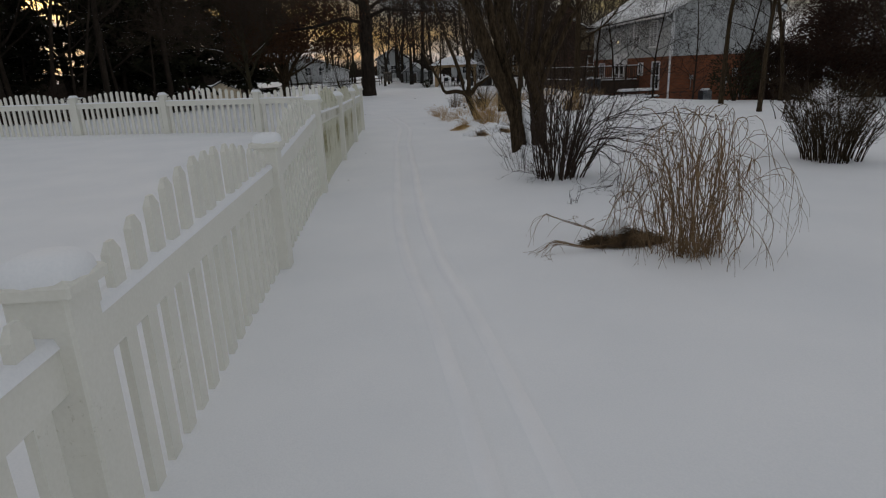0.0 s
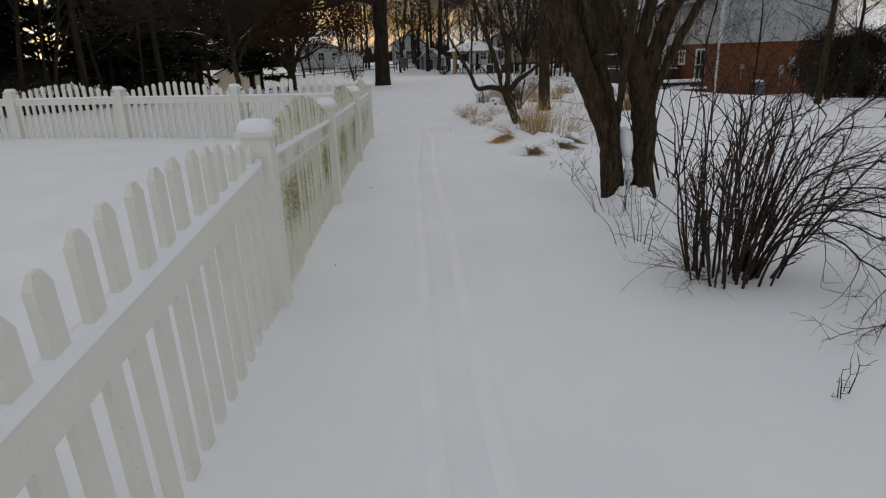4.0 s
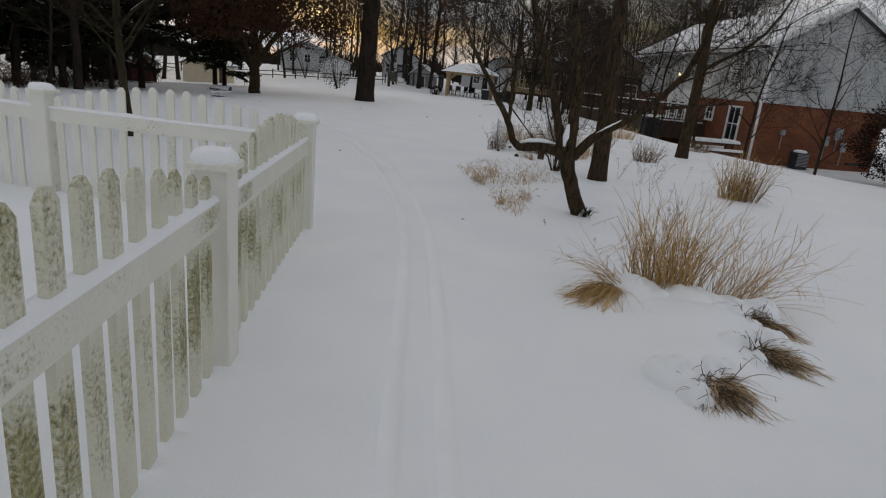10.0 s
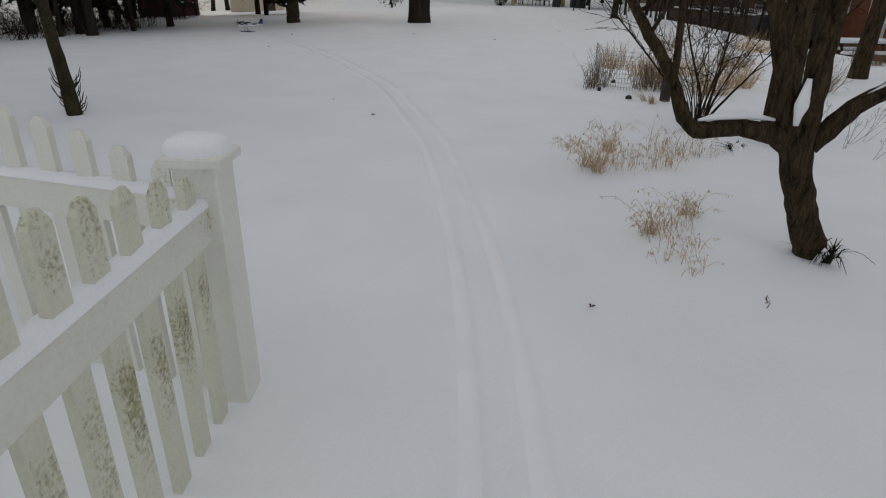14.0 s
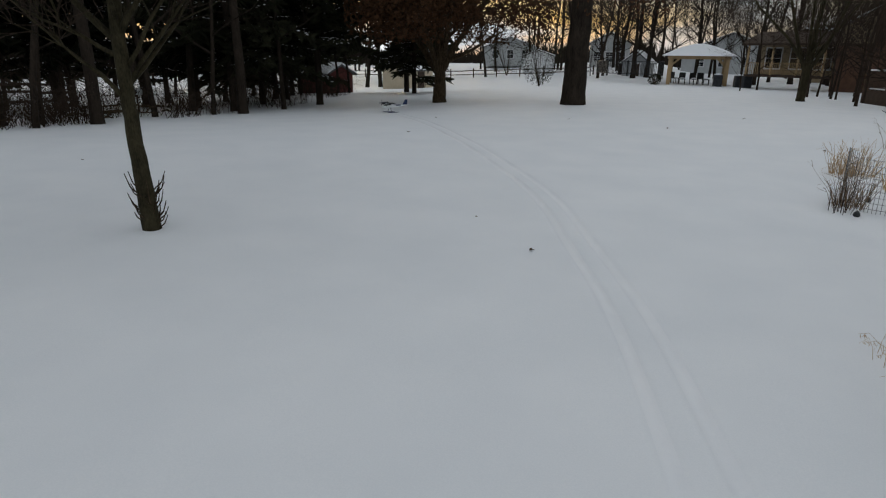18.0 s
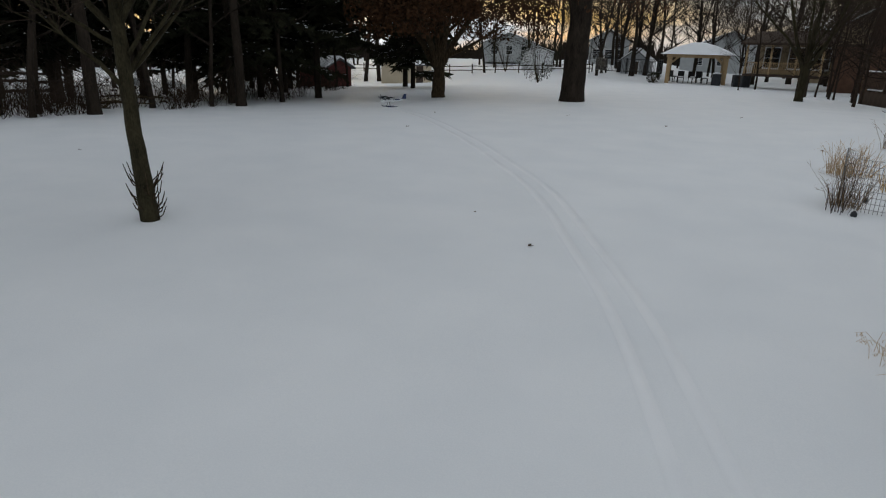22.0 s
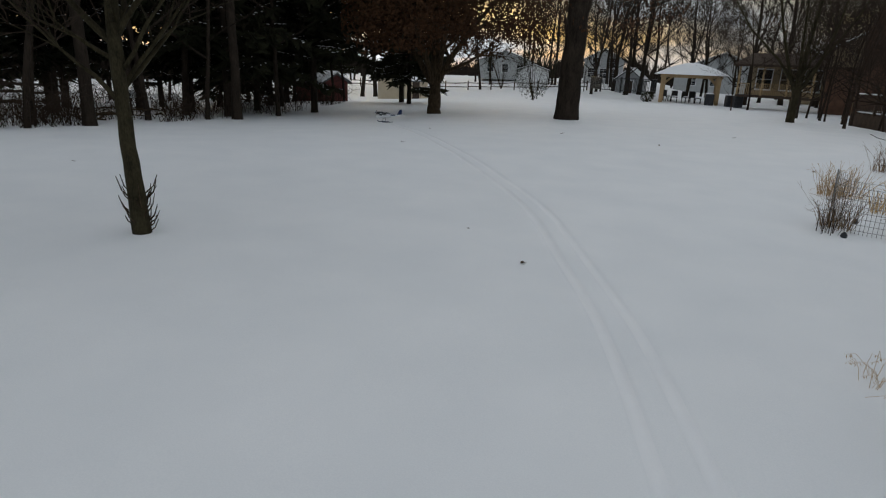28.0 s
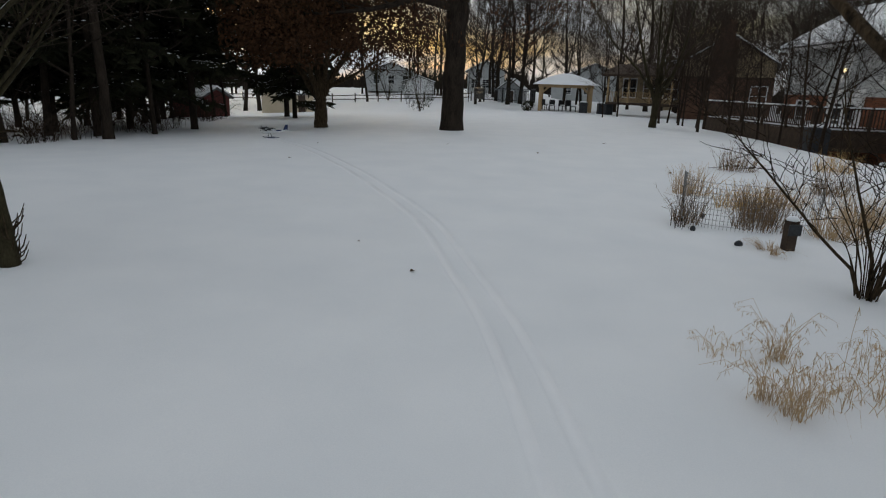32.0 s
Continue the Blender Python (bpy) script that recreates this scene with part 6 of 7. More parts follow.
# ---- buildings ----
def brick_material():
    m = bpy.data.materials.new("brickwork")
    m.use_nodes = True
    n, l = m.node_tree.nodes, m.node_tree.links
    b = n["Principled BSDF"]
    b.inputs["Roughness"].default_value = 0.88
    tc = n.new("ShaderNodeTexCoord")
    sep, com = n.new("ShaderNodeSeparateXYZ"), n.new("ShaderNodeCombineXYZ")
    add = n.new("ShaderNodeMath")
    l.new(tc.outputs["Object"], sep.inputs[0])
    l.new(sep.outputs["X"], add.inputs[0])
    l.new(sep.outputs["Y"], add.inputs[1])
    l.new(add.outputs[0], com.inputs["X"])
    l.new(sep.outputs["Z"], com.inputs["Y"])
    tex = n.new("ShaderNodeTexBrick")
    tex.inputs["Scale"].default_value = 1.0
    tex.inputs["Brick Width"].default_value, tex.inputs["Row Height"].default_value = 0.215, 0.075
    tex.inputs["Mortar Size"].default_value, tex.inputs["Bias"].default_value = 0.008, -0.1
    tex.inputs["Color1"].default_value, tex.inputs["Color2"].default_value = (0.225, 0.064, 0.021, 1), (0.13, 0.038, 0.014, 1)
    tex.inputs["Mortar"].default_value = (0.14, 0.075, 0.045, 1)
    l.new(com.outputs[0], tex.inputs["Vector"])
    ns = n.new("ShaderNodeTexNoise")
    ns.inputs["Scale"].default_value, ns.inputs["Detail"].default_value = 1.3, 6
    l.new(tc.outputs["Object"], ns.inputs["Vector"])
    mix = n.new("ShaderNodeMixRGB")
    mix.blend_type, mix.inputs[0].default_value = "OVERLAY", 0.55
    l.new(tex.outputs["Color"], mix.inputs[1])
    l.new(ns.outputs["Color"], mix.inputs[2])
    bw = n.new("ShaderNodeRGBToBW")
    l.new(ns.outputs["Color"], bw.inputs[0])
    l.new(bw.outputs[0], mix.inputs[2])
    l.new(mix.outputs["Color"], b.inputs["Base Color"])
    bp = n.new("ShaderNodeBump")
    bp.inputs["Strength"].default_value, bp.inputs["Distance"].default_value, bp.invert = 0.5, 0.006, True
    l.new(tex.outputs["Fac"], bp.inputs["Height"])
    l.new(bp.outputs["Normal"], b.inputs["Normal"])
    return m


BRICKWORK = brick_material()


def lap(shape, x0, x1, z0, z1, step=0.115, top=None):
    """Lapped boards, one unbroken skin, on the wall y = 0 facing -y; top(z) gives the ends of the boards under a gable."""
    k, z = len(shape.v), z0
    while z < z1 - 0.02:
        h = min(step, z1 - z - 0.005)
        for zz, out in ((z, -0.022), (z + h, -0.006)):
            a, b = (x0, x1) if top is None else top(zz)
            shape.v += [(a, out, zz), (b, out, zz)]
        z += step
    n = (len(shape.v) - k) // 2
    shape.f += [(k + 2 * i, k + 2 * i + 1, k + 2 * i + 3, k + 2 * i + 2) for i in range(n - 1)]
    return shape


def window(parent, m, w, h, cols=2, rows=2, trim=WHITEPAINT):
    """A window set into a wall that faces -y: frame, sill and panes."""
    ob = part("window", Shape().box(-w / 2 - 0.08, -w / 2, -0.05, 0.06, -0.08, h + 0.08).box(w / 2, w / 2 + 0.08, -0.05, 0.06, -0.08, h + 0.08).box(-w / 2, w / 2, -0.05, 0.06, h, h + 0.08).box(-w / 2, w / 2, -0.05, 0.06, -0.08, 0.0), trim, parent, m=m)
    part("sill", Shape().box(-w / 2 - 0.1, w / 2 + 0.1, -0.10, 0.0, -0.115, -0.084), trim, ob)
    bars = Shape()
    for i in range(1, cols):
        bars.box(-w / 2 + w * i / cols - 0.012, -w / 2 + w * i / cols + 0.012, -0.03, 0.0, 0, h)
    for j in range(1, rows):
        bars.box(-w / 2, w / 2, -0.034, -0.004, h * j / rows - 0.02, h * j / rows + 0.02)
    part("bars", bars, trim, ob)
    part("pane", Shape().box(-w / 2, w / 2, 0.01, 0.03, 0, h), GLASS, ob)
    return ob


# the two-storey brick house: its corner with the rainwater pipe is the origin, the gable end runs along x, the garden front along y
HL, HW, HB, HE, HR = 13.5, 5.75, 2.52, 4.95, 6.6
house = thing("brick_house", pose(12.9, 35.0, -1.10, 0, 0, 4), "two-storey house with red brick below and pale grey siding above", "house")
part("gable_wall", Shape().box(0, HW, 0, 0.2, -0.4, HB), BRICKWORK, house, "red brick lower wall")
part("front_wall", Shape().box(0, 0.2, 0.2, HL, -0.4, HB), BRICKWORK, house, "red brick lower wall")
part("rear_wall", Shape().box(HW - 0.2, HW, 0.2, HL, -0.4, HE).box(0.2, HW - 0.2, HL - 0.2, HL, -0.4, HE), SIDING, house)


def gable_top(z):
    k = max(0.0, (z - HE) / (HR - HE)) if z > HE else 0.0
    return -0.03 + (HW / 2 + 0.03) * k, HW + 0.03 - (HW / 2 + 0.03) * k


gs = lap(Shape(), -0.03, HW + 0.03, HB, HR, 0.115, gable_top)
part("gable_backing", Shape().add([(-0.03, 0.0, HB), (HW + 0.03, 0.0, HB), (HW + 0.03, 0.0, HE), (HW / 2, 0.0, HR), (-0.03, 0.0, HE)], [(0, 1, 2, 3, 4)]), SIDING, house)
part("gable_siding", gs, SIDING, house, "pale grey lapped siding", m=pose(0, -0.03, 0))
fs = lap(Shape(), -HL, 0.0, HB, HE, 0.115)
part("front_backing", Shape().box(0, 0.17, 0.2, HL, HB, HE), SIDING, house)
part("front_siding", fs, SIDING, house, "pale grey lapped siding", m=pose(-0.03, 0, 0, 0, 0, -90))
roof = Shape()
for side in (-1, 1):
    xe, xr = (-0.45, HW / 2) if side < 0 else (HW + 0.45, HW / 2)
    ze = HE - 0.28
    roof.add([(xe, -0.35, ze), (xr, -0.35, HR + 0.03), (xr, HL + 0.35, HR + 0.03), (xe, HL + 0.35, ze), (xe, -0.35, ze + 0.14), (xr, -0.35, HR + 0.19), (xr, HL + 0.35, HR + 0.19), (xe, HL + 0.35, ze + 0.14)], [(3, 2, 1, 0), (4, 5, 6, 7), (0, 1, 5, 4), (2, 3, 7, 6), (3, 0, 4, 7)])
part("roof", roof, ROOF, house, "grey shingle roof")
for side in (-1, 1):
    xe, xr = (-0.47, HW / 2) if side < 0 else (HW + 0.47, HW / 2)
    sn = Shape()
    sn.add([(xe, -0.37, HE - 0.13), (xr, -0.37, HR + 0.195), (xr, HL + 0.37, HR + 0.195), (xe, HL + 0.37, HE - 0.13), (xe, -0.37, HE - 0.02), (xr, -0.37, HR + 0.29), (xr, HL + 0.37, HR + 0.29), (xe, HL + 0.37, HE - 0.02)], [(4, 5, 6, 7), (0, 1, 5, 4), (3, 0, 4, 7), (2, 3, 7, 6)])
    part("roof_snow", sn, SNOW, house, "snow lying on the roof")
part("rake_board", Shape().add([(-0.47, -0.36, HE - 0.30), (HW / 2, -0.36, HR + 0.0), (HW / 2, -0.36, HR + 0.18), (-0.47, -0.36, HE - 0.12), (HW + 0.47, -0.36, HE - 0.30), (HW + 0.47, -0.36, HE - 0.12)], [(0, 1, 2, 3), (1, 4, 5, 2)]), WHITEPAINT, house, "white rake board")
part("gutter", Shape().box(-0.58, -0.46, -0.3, HL + 0.3, HE - 0.33, HE - 0.22), WHITEPAINT, house, "white gutter")
part("rainwater_pipe", Shape().tube([(-0.52, 0.05, HE - 0.3), (-0.12, -0.10, HE - 0.6), (-0.10, -0.11, 2.0), (-0.10, -0.11, -0.2)], [0.055] * 4, 8), WHITEPAINT, house, "white rainwater pipe at the corner")
part("corner_board", Shape().box(-0.07, 0.06, -0.075, -0.045, HB, HE), WHITEPAINT, house)
for s_, w_, h_, z_ in ((1.9, 0.95, 1.45, 0.75), (11.5, 0.95, 1.45, 0.75), (4.2, 0.6, 0.6, 1.55)):
    window(house, pose(-0.02, s_, z_, 0, 0, -90), w_, h_)
for s_, w_ in ((2.4, 0.9), (5.0, 0.9), (12.2, 0.9)):
    window(house, pose(-0.05, s_, 3.15, 0, 0, -90), w_, 1.35)
lit = window(house, pose(-0.05, 8.3, 3.2, 0, 0, -90), 0.75, 1.0)
part("lamp", Shape().lathe([(0.03, 0), (0.08, 0.02), (0.06, 0.15), (0.02, 0.16)], 10, pose(0, 0.004, 0.35)), LAMP, lit, "small lit lamp behind the pane")
door = part("door", Shape().box(-1.0, -0.9, -0.06, 0.06, 0, 2.15).box(0.9, 1.0, -0.06, 0.06, 0, 2.15).box(-0.9, 0.9, -0.06, 0.06, 2.05, 2.15).box(-0.06, 0.06, -0.05, 0.05, 0, 2.05), WHITEPAINT, house, "white glazed double door", m=pose(-0.02, 7.9, 0.25, 0, 0, -90))
for sx in (-0.48, 0.48):
    leaf = part("leaf", Shape().box(sx - 0.42, sx + 0.42, -0.03, 0.03, 0, 0.5).box(sx - 0.42, sx - 0.30, -0.03, 0.03, 0.5, 2.05).box(sx + 0.30, sx + 0.42, -0.03, 0.03, 0.5, 2.05).box(sx - 0.30, sx + 0.30, -0.03, 0.03, 1.93, 2.05).box(sx - 0.30, sx + 0.30, -0.03, 0.03, 1.20, 1.26), WHITEPAINT, door)
part("glass", Shape().box(-0.78, -0.18, 0.0, 0.015, 0.5, 1.93).box(0.18, 0.78, 0.0, 0.015, 0.5, 1.93), GLASS, door)
part("surround", Shape().box(-1.35, -1.0, -0.04, 0.03, 0, 2.6).box(1.0, 1.35, -0.04, 0.03, 0, 2.6).box(-1.0, 1.0, -0.04, 0.03, 2.15, 2.6), WHITEPAINT, door, "white boarded surround")


def house_at(x, y, z=0.0):
    """A place given in the brick house's own axes."""
    return pose(12.9, 35.0, -1.10, 0, 0, 4) @ pose(x, y, z)


ac = thing("air_conditioner", house_at(1.75, -0.75, 0.0) @ Matrix.Diagonal((0.68, 0.68, 0.8, 1)), "dark grey outdoor air conditioner with snow on top", "air conditioner")
part("casing", Shape().chamfer(-0.40, 0.40, -0.40, 0.40, -0.1, 0.78, 0.03), DARKPLASTIC, ac)
for k in range(9):
    part("louvre", Shape().box(-0.37, 0.37, -0.415, -0.405, 0.08 + k * 0.075, 0.115 + k * 0.075), GREYBOX, ac)
part("snow", Shape().lathe([(0.40, 0.775), (0.40, 0.83), (0.3, 0.90), (0.05, 0.93)], 12), SNOW, ac, "cap of snow", smooth=True)
for k, (x, z, w, h) in enumerate([(3.25, 0.95, 0.22, 0.42), (3.75, 1.25, 0.30, 0.50), (4.1, 0.75, 0.24, 0.40), (1.2, 1.25, 0.18, 0.22)]):
    mb = thing("meter_box", house_at(x, -0.02, z), "grey utility box on the brick wall", "meter box", "utility boxes on the wall")
    part("box", Shape().chamfer(-w / 2, w / 2, -0.14, 0.0, 0, h, 0.012), GREYBOX, mb)
    part("conduit", Shape().tube([(0, -0.05, 0), (0, -0.05, -0.6)], [0.02, 0.02], 6), GREYBOX, mb)
tagged(part("wall_vent", Shape().box(-0.5, 0.5, -0.05, 0.0, 0, 0.12), DARKPLASTIC, m=house_at(5.0, -0.02, 0.2)), "dark vent low on the brick wall", "vent")


def railing(parent, a, b, z0, z1, mat, gap=0.13, thick=0.035, snow=True):
    """Posts, rails and balusters between two points."""
    a, b = Vector((*a, 0)), Vector((*b, 0))
    d = b - a
    length, ang = d.length, math.degrees(math.atan2(d.y, d.x))
    m = pose(a.x, a.y, 0, 0, 0, ang)
    for k in range(int(length / 1.8) + 2):
        x = min(length, k * 1.8)
        part("post", Shape().box(x - 0.05, x + 0.05, -0.05, 0.05, z0 - 0.1, z1 + 0.06), mat, parent, m=m)
    part("rail", Shape().box(0, length, -0.045, 0.045, z1 - 0.04, z1), mat, parent, m=m)
    part("rail", Shape().box(0, length, -0.03, 0.03, z0 + 0.08, z0 + 0.13), mat, parent, m=m)
    for k in range(1, int(length / gap)):
        part("baluster", Shape().box(k * gap - thick / 2, k * gap + thick / 2, -thick / 2, thick / 2, z0 + 0.13, z1 - 0.04), mat, parent, m=m)
    if snow:
        part("snow", Shape().chamfer(0, length, -0.05, 0.05, z1 + 0.001, z1 + 0.06, 0.02), SNOW, parent, "snow along the handrail", m=m)


deck_thing = thing("garden_deck", pose(0, 0, 0), "raised dark wooden deck with a snowy balustrade", "deck")
for k in range(22):
    y = 39.5 + k * 0.42
    part("board", Shape().box(9.95 - (y - 39.5) * 0.185, 12.5, y, y + 0.40, 0.06, 0.12), DARKWOOD, deck_thing)
part("deck_snow", Shape().add([(10.0, 39.55, 0.124), (12.5, 39.55, 0.124), (12.5, 48.6, 0.124), (8.3, 48.6, 0.124), (10.1, 39.65, 0.21), (12.5, 39.65, 0.21), (12.5, 48.6, 0.21), (8.4, 48.6, 0.21)], [(4, 5, 6, 7), (0, 1, 5, 4), (3, 0, 4, 7)]), SNOW, deck_thing, "snow lying on the deck")
railing(deck_thing, (8.2, 48.7), (9.95, 39.5), 0.12, 0.97, DARKWOOD)
railing(deck_thing, (9.95, 39.5), (12.6, 39.4), 0.12, 0.97, DARKWOOD)
for k in range(24):
    f = k / 23
    part("skirt_board", Shape().box(-0.20, 0.20, -0.02, 0.02, -0.7, 0.06), DARKWOOD, deck_thing, m=pose(8.2 + 1.75 * f, 48.7 - 9.2 * f, 0, 0, 0, -79))
for k in range(7):
    part("skirt_board", Shape().box(-0.20, 0.20, -0.02, 0.02, -0.7, 0.06), DARKWOOD, deck_thing, m=pose(10.15 + 0.4 * k, 39.48 - 0.01 * k, 0, 0, 0, -2))

grill = thing("covered_grill", pose(9.35, 38.3, ground_z(9.35, 38.3), 0, 0, 20), "grill under a dark cover with snow on top", "grill")
part("cover", Shape().chamfer(-0.45, 0.45, -0.32, 0.32, -0.1, 1.05, 0.08), DARKPLASTIC, grill, smooth=False)
part("snow", Shape().lathe([(0.36, 1.04), (0.34, 1.10), (0.2, 1.15), (0.02, 1.17)], 12, Matrix.Diagonal((1.15, 0.8, 1, 1))), SNOW, grill, "cap of snow", smooth=True)

table = thing("picnic_table", pose(10.6, 33.6, ground_z(10.6, 33.6), 0, 0, 8), "wooden picnic table with benches under thick snow", "picnic table")
for k in range(5):
    part("board", Shape().box(-0.95, 0.95, -0.36 + k * 0.146, -0.36 + k * 0.146 + 0.135, 0.70, 0.74), DARKWOOD, table)
for sy in (-0.68, 0.68):
    part("bench", Shape().box(-0.95, 0.95, sy - 0.13, sy + 0.13, 0.40, 0.44), DARKWOOD, table)
    part("snow", Shape().chamfer(-0.95, 0.95, sy - 0.13, sy + 0.13, 0.441, 0.53, 0.04), SNOW, table, "thick snow on the bench")
for sx in (-0.7, 0.7):
    for sy in (-1, 1):
        part("leg", Shape().tube([(sx, sy * 0.16, 0.70), (sx, sy * 0.62, -0.1)], [0.05, 0.05], 4), DARKWOOD, table)
    part("brace", Shape().box(sx - 0.04, sx + 0.04, -0.8, 0.8, 0.33, 0.40), DARKWOOD, table)
part("snow", Shape().chamfer(-0.96, 0.96, -0.37, 0.37, 0.741, 0.86, 0.05), SNOW, table, "thick snow on the table top")


def gable_shed(name, m, w, d, eave, ridge, wall, roofmat, label, category, board=0.16, door=None, snow=0.10, over=0.2):
    """A small gabled building, its gable end on the wall y = 0 that faces -y."""
    t = thing(name, m, label, category)

    def top(z):
        k = max(0.0, (z - eave) / (ridge - eave))
        return -w / 2 + w / 2 * k, w / 2 - w / 2 * k
    for y, ang in ((0.0, 0), (d, 180)):
        s = lap(Shape(), -w / 2, w / 2, -0.1, ridge, board, top)
        part("gable_backing", Shape().add([(-w / 2, 0.0, -0.4), (w / 2, 0.0, -0.4), (w / 2, 0.0, eave), (0, 0.0, ridge), (-w / 2, 0.0, eave)], [(0, 1, 2, 3, 4)]), wall, t, m=pose(0, y, 0, 0, 0, ang))
        part("gable_wall", s, wall, t, m=pose(0, y, 0, 0, 0, ang))
    for x, ang in ((-w / 2, -90), (w / 2, 90)):
        s = lap(Shape(), -d / 2, d / 2, -0.1, eave, board)
        part("side_backing", Shape().box(-d / 2, d / 2, 0.0, 0.08, -0.4, eave), wall, t, m=pose(x, d / 2, 0, 0, 0, ang))
        part("side_wall", s, wall, t, m=pose(x, d / 2, 0, 0, 0, ang))
    k = (ridge - eave) / (w / 2)
    for sx in (-1, 1):
        xe, ze = sx * (w / 2 + over), eave - over * k
        part("roof_slope", Shape().add([(xe, -over, ze), (0, -over, ridge), (0, d + over, ridge), (xe, d + over, ze), (xe, -over, ze + 0.1), (0, -over, ridge + 0.1), (0, d + over, ridge + 0.1), (xe, d + over, ze + 0.1)], [(3, 2, 1, 0), (4, 5, 6, 7), (0, 1, 5, 4), (2, 3, 7, 6), (3, 0, 4, 7)]), roofmat, t)
        if snow:
            part("roof_snow", Shape().add([(xe, -over, ze + 0.104), (0, -over, ridge + 0.104), (0, d + over, ridge + 0.104), (xe, d + over, ze + 0.104), (xe * 0.99, -over * 0.9, ze + 0.1 + snow), (0, -over * 0.9, ridge + 0.1 + snow), (0, d + over, ridge + 0.1 + snow), (xe * 0.99, d + over, ze + 0.1 + snow)], [(4, 5, 6, 7), (0, 1, 5, 4), (2, 3, 7, 6), (3, 0, 4, 7)]), SNOW, t, "snow on the roof")
    if door:
        dx, dw, dh, dm = door
        dr = part("door", Shape().box(dx - dw / 2, dx + dw / 2, -0.07, -0.03, 0, dh), dm, t)
        part("trim", Shape().box(dx - dw / 2 - 0.08, dx - dw / 2, -0.08, -0.02, 0, dh + 0.08).box(dx + dw / 2, dx + dw / 2 + 0.08, -0.08, -0.02, 0, dh + 0.08).box(dx - dw / 2, dx + dw / 2, -0.08, -0.02, dh, dh + 0.08), WHITEPAINT, dr)
    return t


# sheds at the edge of the lawn
gable_shed("garden_shed", pose(-20.9, 59.6, ground_z(-20.9, 59.6), 0, 0, -12), 2.6, 3.4, 1.45, 2.0, CREAM, ROOF, "cream boarded garden shed with a low snowy roof", "shed", door=None, snow=0.08)
tan = bpy.data.objects["garden_shed"]
sw = part("side_door", Shape().box(1.305, 1.35, 1.1, 2.1, 0, 1.35), DARKWOOD, tan, "dark side door")
gable_shed("red_shed", pose(-19.4, 47.4, ground_z(-19.4, 47.4) - 0.05, 0, 0, 70), 2.0, 2.4, 1.15, 1.62, REDPAINT, ROOF, "low dark red shed with snow on its roof", "shed")
gable_shed("white_shed", pose(-14.6, 88.0, ground_z(-14.6, 88.0), 0, 0, 8), 3.6, 4.5, 2.0, 2.6, WHITEPAINT, ROOF, "small white shed behind the far fence", "shed", door=(0.3, 1.1, 1.8, WHITEPAINT))
gable_shed("play_house", pose(-3.3, 79.0, ground_z(-3.3, 79.0) - 0.1, 0, 0, -10), 2.6, 2.6, 1.4, 2.4, GREYBOX, ROOF, "small grey playhouse with a dark door", "playhouse", door=(0.0, 0.8, 1.3, DARKWOOD))


def far_house(x, y, z, ang, w, d, eave, ridge, wall, label, wins):
    t = gable_shed("far_house", pose(x, y, z, 0, 0, ang), w, d, eave, ridge, wall, ROOF, label, "house", board=0.3, snow=0.15, over=0.4)
    for wx, wz in wins:
        window(t, pose(wx, -0.03, wz), 1.0, 1.3)
    return t


far_house(-7.9, 109.0, 0.15, 4, 5.6, 8, 3.2, 4.7, SIDING, "pale two-storey house far behind the lawn", [(-1.7, 0.7), (0.0, 0.7), (1.7, 0.7), (-1.1, 2.2), (1.1, 2.2)])
far_house(-24.7, 118.0, 0.2, 10, 9, 10, 2.6, 4.2, SIDING, "pale single-storey house far behind the trees", [(-2.5, 0.9), (0, 0.9), (2.5, 0.9)])
far_house(8.7, 112.0, -0.5, -6, 13, 9, 2.8, 5.4, SIDING, "grey house with a snowy roof far behind the trees", [(-4, 0.9), (-1, 0.9), (2, 0.9), (5, 0.9)])
far_house(22.0, 86.0, -1.1, 80, 12, 9, 3.0, 5.6, TANSIDING, "brown house among bare trees", [(-3, 0.9), (0, 0.9), (3, 0.9)])

# the house with the broad chimney
ch = gable_shed("chimney_house", pose(12.9, 61.6, -0.25, 0, 0, -16), 6.2, 9, 3.7, 5.6, TANSIDING, ROOF, "tan-sided house with a broad chimney on its gable", "house", board=0.15, snow=0.12, over=0.35)
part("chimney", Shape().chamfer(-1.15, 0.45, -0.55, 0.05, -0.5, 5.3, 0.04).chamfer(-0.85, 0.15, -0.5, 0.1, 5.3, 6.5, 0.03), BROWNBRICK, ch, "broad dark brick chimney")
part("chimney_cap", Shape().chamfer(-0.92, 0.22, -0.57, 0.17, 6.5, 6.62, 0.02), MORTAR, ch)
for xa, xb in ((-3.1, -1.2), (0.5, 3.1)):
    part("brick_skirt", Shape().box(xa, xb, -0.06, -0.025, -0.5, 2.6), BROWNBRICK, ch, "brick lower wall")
window(ch, pose(2.2, -0.06, 0.8), 1.0, 1.3)
part("eave_board", Shape().box(-3.1, 3.1, -0.10, -0.03, 2.6, 2.75), DARKWOOD, ch)

